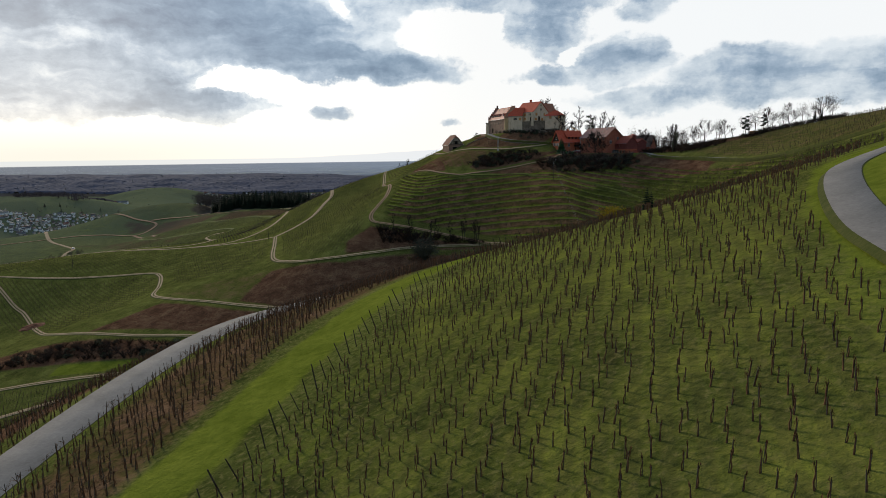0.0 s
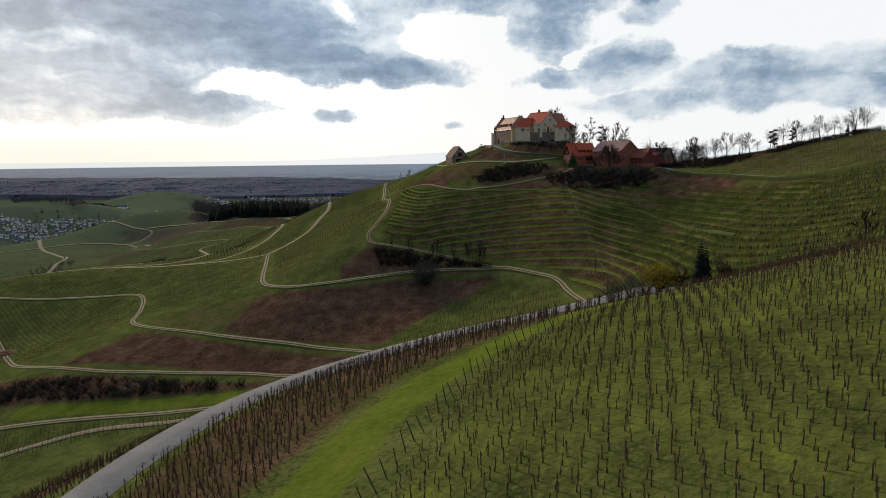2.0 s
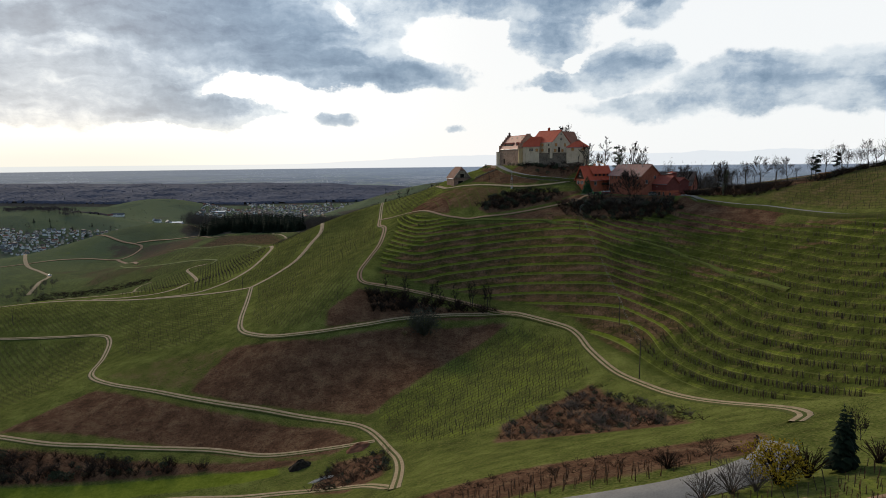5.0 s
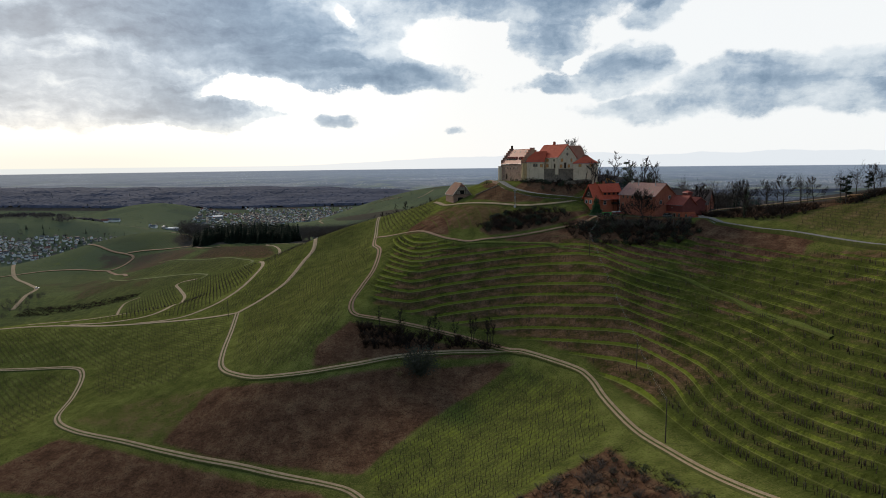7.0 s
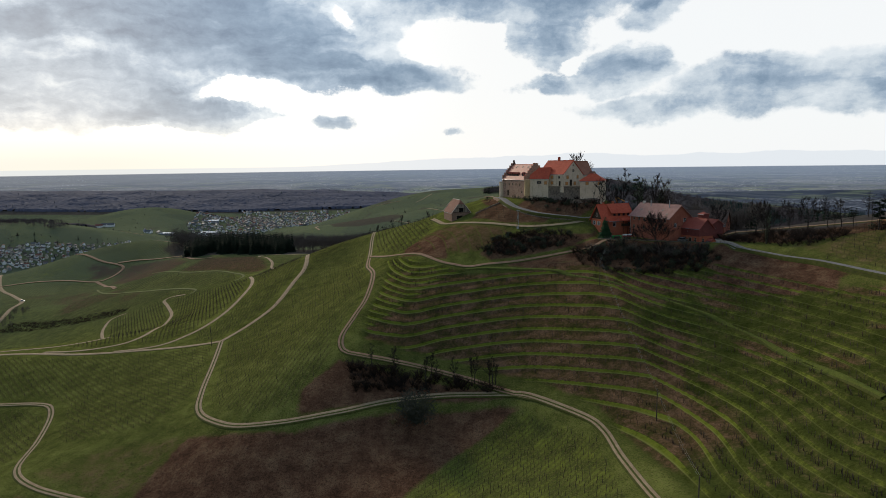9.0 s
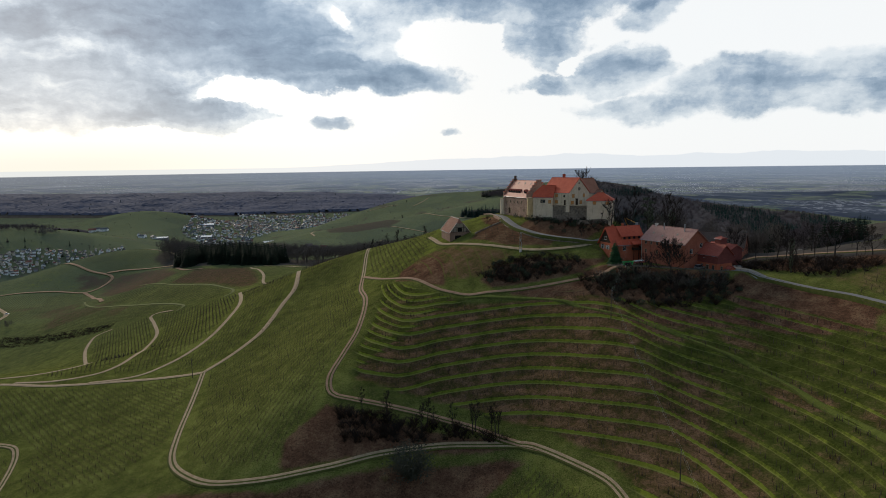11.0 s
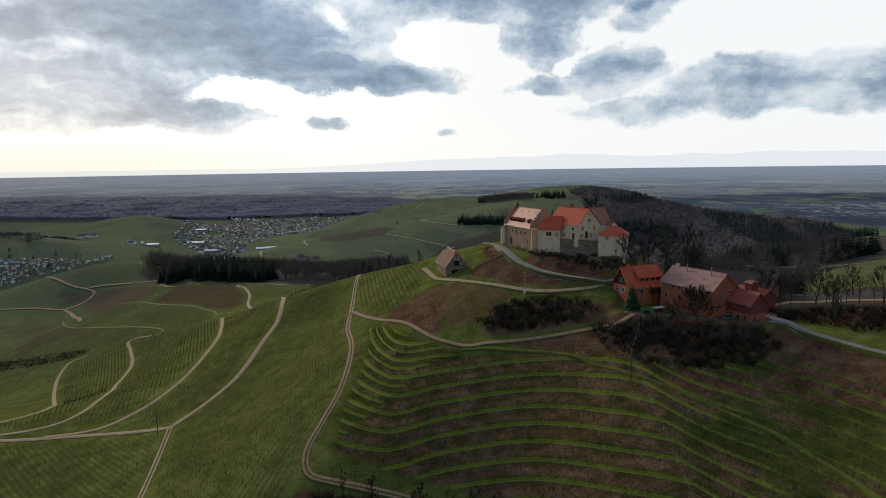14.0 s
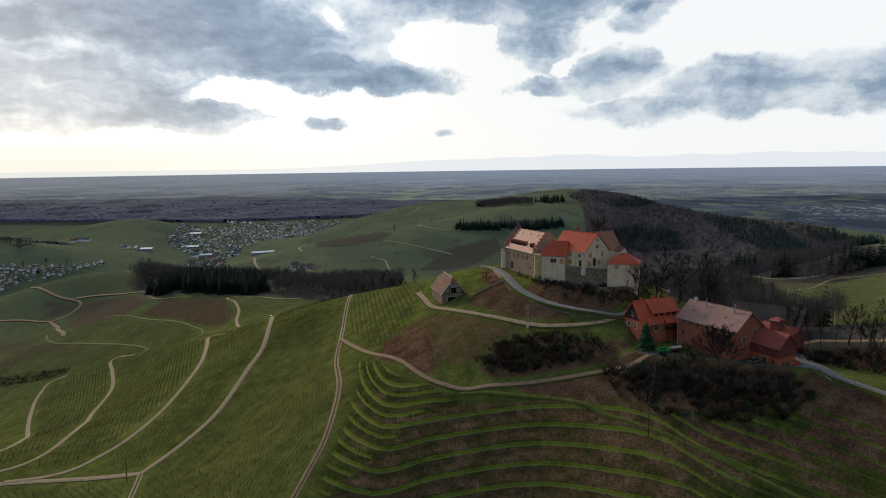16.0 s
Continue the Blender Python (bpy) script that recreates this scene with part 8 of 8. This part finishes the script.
part("basket", merged_mesh("basket", [brick_box(-3.3, -2.1, -.5, .5, 6.4, 7.4)], METAL), None, lift)
for dx in (-1.8, 1.8):
    for s in (-1, 1):
        wheel("wheel", lift, dx, s, .5, .5, .3)


def rough_heap(name, label, x, y, rx, ry, h, stuff, seed, category="heap"):
    """A rough mound with an uneven skirt that sinks into the land."""
    r = random.Random(seed)
    v, f, rings, sides = [], [], 6, 16
    for i in range(rings):
        u = i / (rings - 1)
        for k in range(sides):
            a = 6.283 * k / sides
            w = 1 + noise.noise(Vector((math.cos(a) * 1.5, math.sin(a) * 1.5, seed + u * 2))) * .5
            px, py = x + math.cos(a) * rx * (1 - u) * w, y + math.sin(a) * ry * (1 - u) * w
            v.append((px - x, py - y, ground_at(px, py) - ground_at(x, y) - .25 + h * math.sin(u * 1.57) ** .8 * r.uniform(.85, 1.15)))
    for i in range(rings - 1):
        for k in range(sides):
            f.append((i * sides + k, i * sides + (k + 1) % sides, (i + 1) * sides + (k + 1) % sides, (i + 1) * sides + k))
    ob = new(name, mesh_of(name, v, f, stuff))
    ob.location = (x, y, ground_at(x, y))
    return tagged(ob, label, category)


rough_heap("earth_heap", "heap of fresh red earth beside the track", -25, 230, 4.0, 2.6, 1.6, RED_EARTH, 3)
rough_heap("earth_heap", "red earth scar at the track bend", -214, 320, 8, 4.5, 1.4, RED_EARTH, 5)
rough_heap("brush_heap", "dark heap of cut brushwood", -41, 228, 3.4, 2.2, 2.2, SLASH, 7)
rough_heap("rubble_heap", "pale heap of broken stone and wood", -32, 214, 4.0, 1.6, 0.8, simple("pale rubble", (.14, .13, .12), (.36, .34, .32), .7, .95, .4), 9)
logs = empty("log_pile", pose(166, 337, ground_at(166, 337), 0, 0, 12), "long stack of orange-brown cut logs", "log pile")
for k in range(36):
    row, col = divmod(k, 12)
    part("log", mesh_of("log", *tube([(col * .62 + (row % 2) * .3 - 3.6, -1.5, .3 + row * .52), (col * .62 + (row % 2) * .3 - 3.6, 1.5, .3 + row * .52)], [.3, .29], 7), LOGS), None, logs)

# ---- the villages and lone farms ----
HOUSE_WALLS = [simple("whitewashed village wall", (.74, .73, .70), (.88, .87, .84), 9, .9, 0), simple("cream village wall", (.46, .41, .33), (.60, .54, .45), 9, .9, 0), simple("grey village wall", (.22, .22, .23), (.34, .34, .35), 9, .9, 0)]
HOUSE_ROOFS = [simple("brown village roof", (.080, .058, .050), (.140, .100, .088), 9, .7, 0), simple("dark slate roof", (.065, .067, .073), (.135, .138, .146), 9, .62, 0), simple("red village roof", (.15, .055, .038), (.24, .09, .062), 9, .8, 0)]
SHEET = simple("white sheet metal roof", (.60, .61, .62), (.75, .76, .77), 9, .5, 0)


def house_shapes(L, W, he, hr):
    a, b = L / 2, W / 2
    wall = ([(-a, -b, -3), (a, -b, -3), (a, b, -3), (-a, b, -3), (-a, -b, he), (a, -b, he), (a, b, he), (-a, b, he), (-a, 0, hr), (a, 0, hr)],
            [(0, 1, 5, 4), (2, 3, 7, 6), (1, 2, 6, 5), (5, 6, 9), (3, 0, 4, 7), (7, 4, 8)])
    e = .6
    d = (hr - he) / b * e
    roof = joined(slab([(-a - e, -b - e, he - d + .1), (a + e, -b - e, he - d + .1), (a + e, 0, hr + .1), (-a - e, 0, hr + .1)], .3), slab([(a + e, b + e, he - d + .1), (-a - e, b + e, he - d + .1), (-a - e, 0, hr + .1), (a + e, 0, hr + .1)], .3))
    return wall, roof


FORMS = [house_shapes(11, 9, 5.2, 9.4), house_shapes(14, 9.5, 6.0, 10.5), house_shapes(17, 11, 5.5, 9.6), house_shapes(9, 8, 4.5, 8.8)]


def village(label, corners, n, seed, single, size=(.9, 1.2), lean=0.2):
    """Houses over a patch: the first ones singly, with wall, roof and windows; the rest joined."""
    r = np.random.RandomState(seed)
    c = np.array(corners, float)
    spots = []
    while len(spots) < n:
        q = r.uniform(c.min(0), c.max(0))
        gap = (14 if len(spots) < n * .7 else 11) * size[1]
        if inside(np.array([q[0]]), np.array([q[1]]), corners)[0] and all((q[0] - p[0]) ** 2 + (q[1] - p[1]) ** 2 > gap * gap for p in spots):
            spots.append(q)
        elif r.rand() < .0005:
            break
    spots.sort(key=lambda p: p[1])
    z = land(np.array([p[0] for p in spots]), np.array([p[1] for p in spots]))[0]
    kinds = [(r.randint(4), r.choice(3, p=[.6, .28, .12]), r.choice(3, p=[.40, .46, .14]), r.choice([0, 90]) + r.normal(15, 22), r.uniform(*size)) for _ in spots]
    meshes = {}
    heaps = {}
    for i, (p, (form, wl, rf, turn, s)) in enumerate(zip(spots, kinds)):
        at = Vector((p[0], p[1], z[i]))
        if i < single:
            for key, shape, stuff in ((("w", form, wl), FORMS[form][0], HOUSE_WALLS[wl]), (("r", form, rf), FORMS[form][1], HOUSE_ROOFS[rf])):
                if key not in meshes:
                    meshes[key] = mesh_of("wall" if key[0] == "w" else "roof", *shape, stuff)
            colour = (("white", "cream", "grey")[wl], ("brown", "dark slate", "red")[rf])
            ob = empty("village_house", Matrix.Translation(at) @ pose(0, 0, 0, 0, 0, turn) @ Matrix.Scale(s, 4), "%s village house with a %s gabled roof" % colour, "house", "village houses")
            part("wall", meshes[("w", form, wl)], None, ob)
            part("roof", meshes[("r", form, rf)], None, ob)
            L = (11, 14, 17, 9)[form]
            W = (9, 9.5, 11, 8)[form]
            for u in (-.28, .28):
                for side in (-1, 1):
                    key = ("g", form)
                    if key not in meshes:
                        meshes[key] = merged_mesh("window", [brick_box(-.6, .6, -.05, .05, 1.2, 2.7)], GLASS)
                    part("window", meshes[key], None, ob).matrix_basis = pose(u * L, side * W / 2, 0)
        else:
            for key, shape in ((("w", wl), FORMS[form][0]), (("r", rf), FORMS[form][1])):
                heaps.setdefault(key, Heap()).add(*shape, [at], np.array([radians(turn)]), np.array([s]))
    if heaps:
        home = empty("village", Matrix.Identity(4), label, "village", kind="stuff")
        for (what, k), heap in heaps.items():
            stuff = (HOUSE_WALLS if what == "w" else HOUSE_ROOFS)[k]
            part("walls" if what == "w" else "roofs", heap.mesh("houses", stuff), None, home)["kind"] = "stuff"


village("dense village of white houses in the valley", [(-793, 2040), (-831, 2167), (-940, 2650), (-848, 2765), (-887, 2868), (-709, 2827), (-519, 2900), (-405, 2900), (-330, 2450), (-485, 2440), (-580, 2320), (-600, 2144), (-551, 1880), (-638, 1864), (-717, 1950)], 760, 2, 90, (.6, .85))
village("white houses climbing the spur behind the village", [(-420, 2300), (-150, 1911), (-125, 1848), (-263, 1964), (-380, 2080)], 45, 1, 10, (.6, .85))
village("farmsteads at the near end of the valley", [(-638, 1864), (-560, 1850), (-410, 1400), (-450, 1330), (-560, 1560)], 34, 8, 34, (.7, 1.0))
village("white houses of the side valley village", [(-830, 1380), (-775, 1408), (-719, 1459), (-701, 1506), (-690, 1491), (-717, 1406), (-746, 1357), (-758, 1331), (-770, 1287), (-860, 1290)], 170, 3, 60, (.42, .6))
village("houses of the near village", [(-960, 1240), (-800, 1225), (-770, 1280), (-860, 1335), (-960, 1350)], 130, 4, 40, (.42, .6))
village("hamlet of farm roofs on the spur", [(-225, 1120), (-195, 1110), (-190, 1150), (-220, 1160)], 5, 5, 5, (.8, 1.1))
village("lone farm on the green hill", [(-1040, 1965), (-990, 1965), (-985, 2000), (-1040, 2000)], 4, 6, 4, (.9, 1.2))
village("lone farm on the green hill", [(-850, 1850), (-800, 1850), (-800, 1890), (-850, 1890)], 4, 7, 4, (.9, 1.2))
for x, y, L, W, turn in ((-484, 1938, 62, 24, 25), (-720, 2029, 46, 18, 10), (-782, 1874, 40, 16, 8), (-782, 2219, 48, 22, 12), (-640, 1930, 34, 16, 12)):
    ob = empty("long_hall", pose(x, y, ground_at(x, y), 0, 0, turn), "long low hall with pale sheet metal roof", "hall", "halls in the valley")
    w_, r_ = house_shapes(L, W, 5, 8)
    part("wall", mesh_of("wall", *w_, HOUSE_WALLS[2]), None, ob)
    part("roof", mesh_of("roof", *r_, SHEET), None, ob)
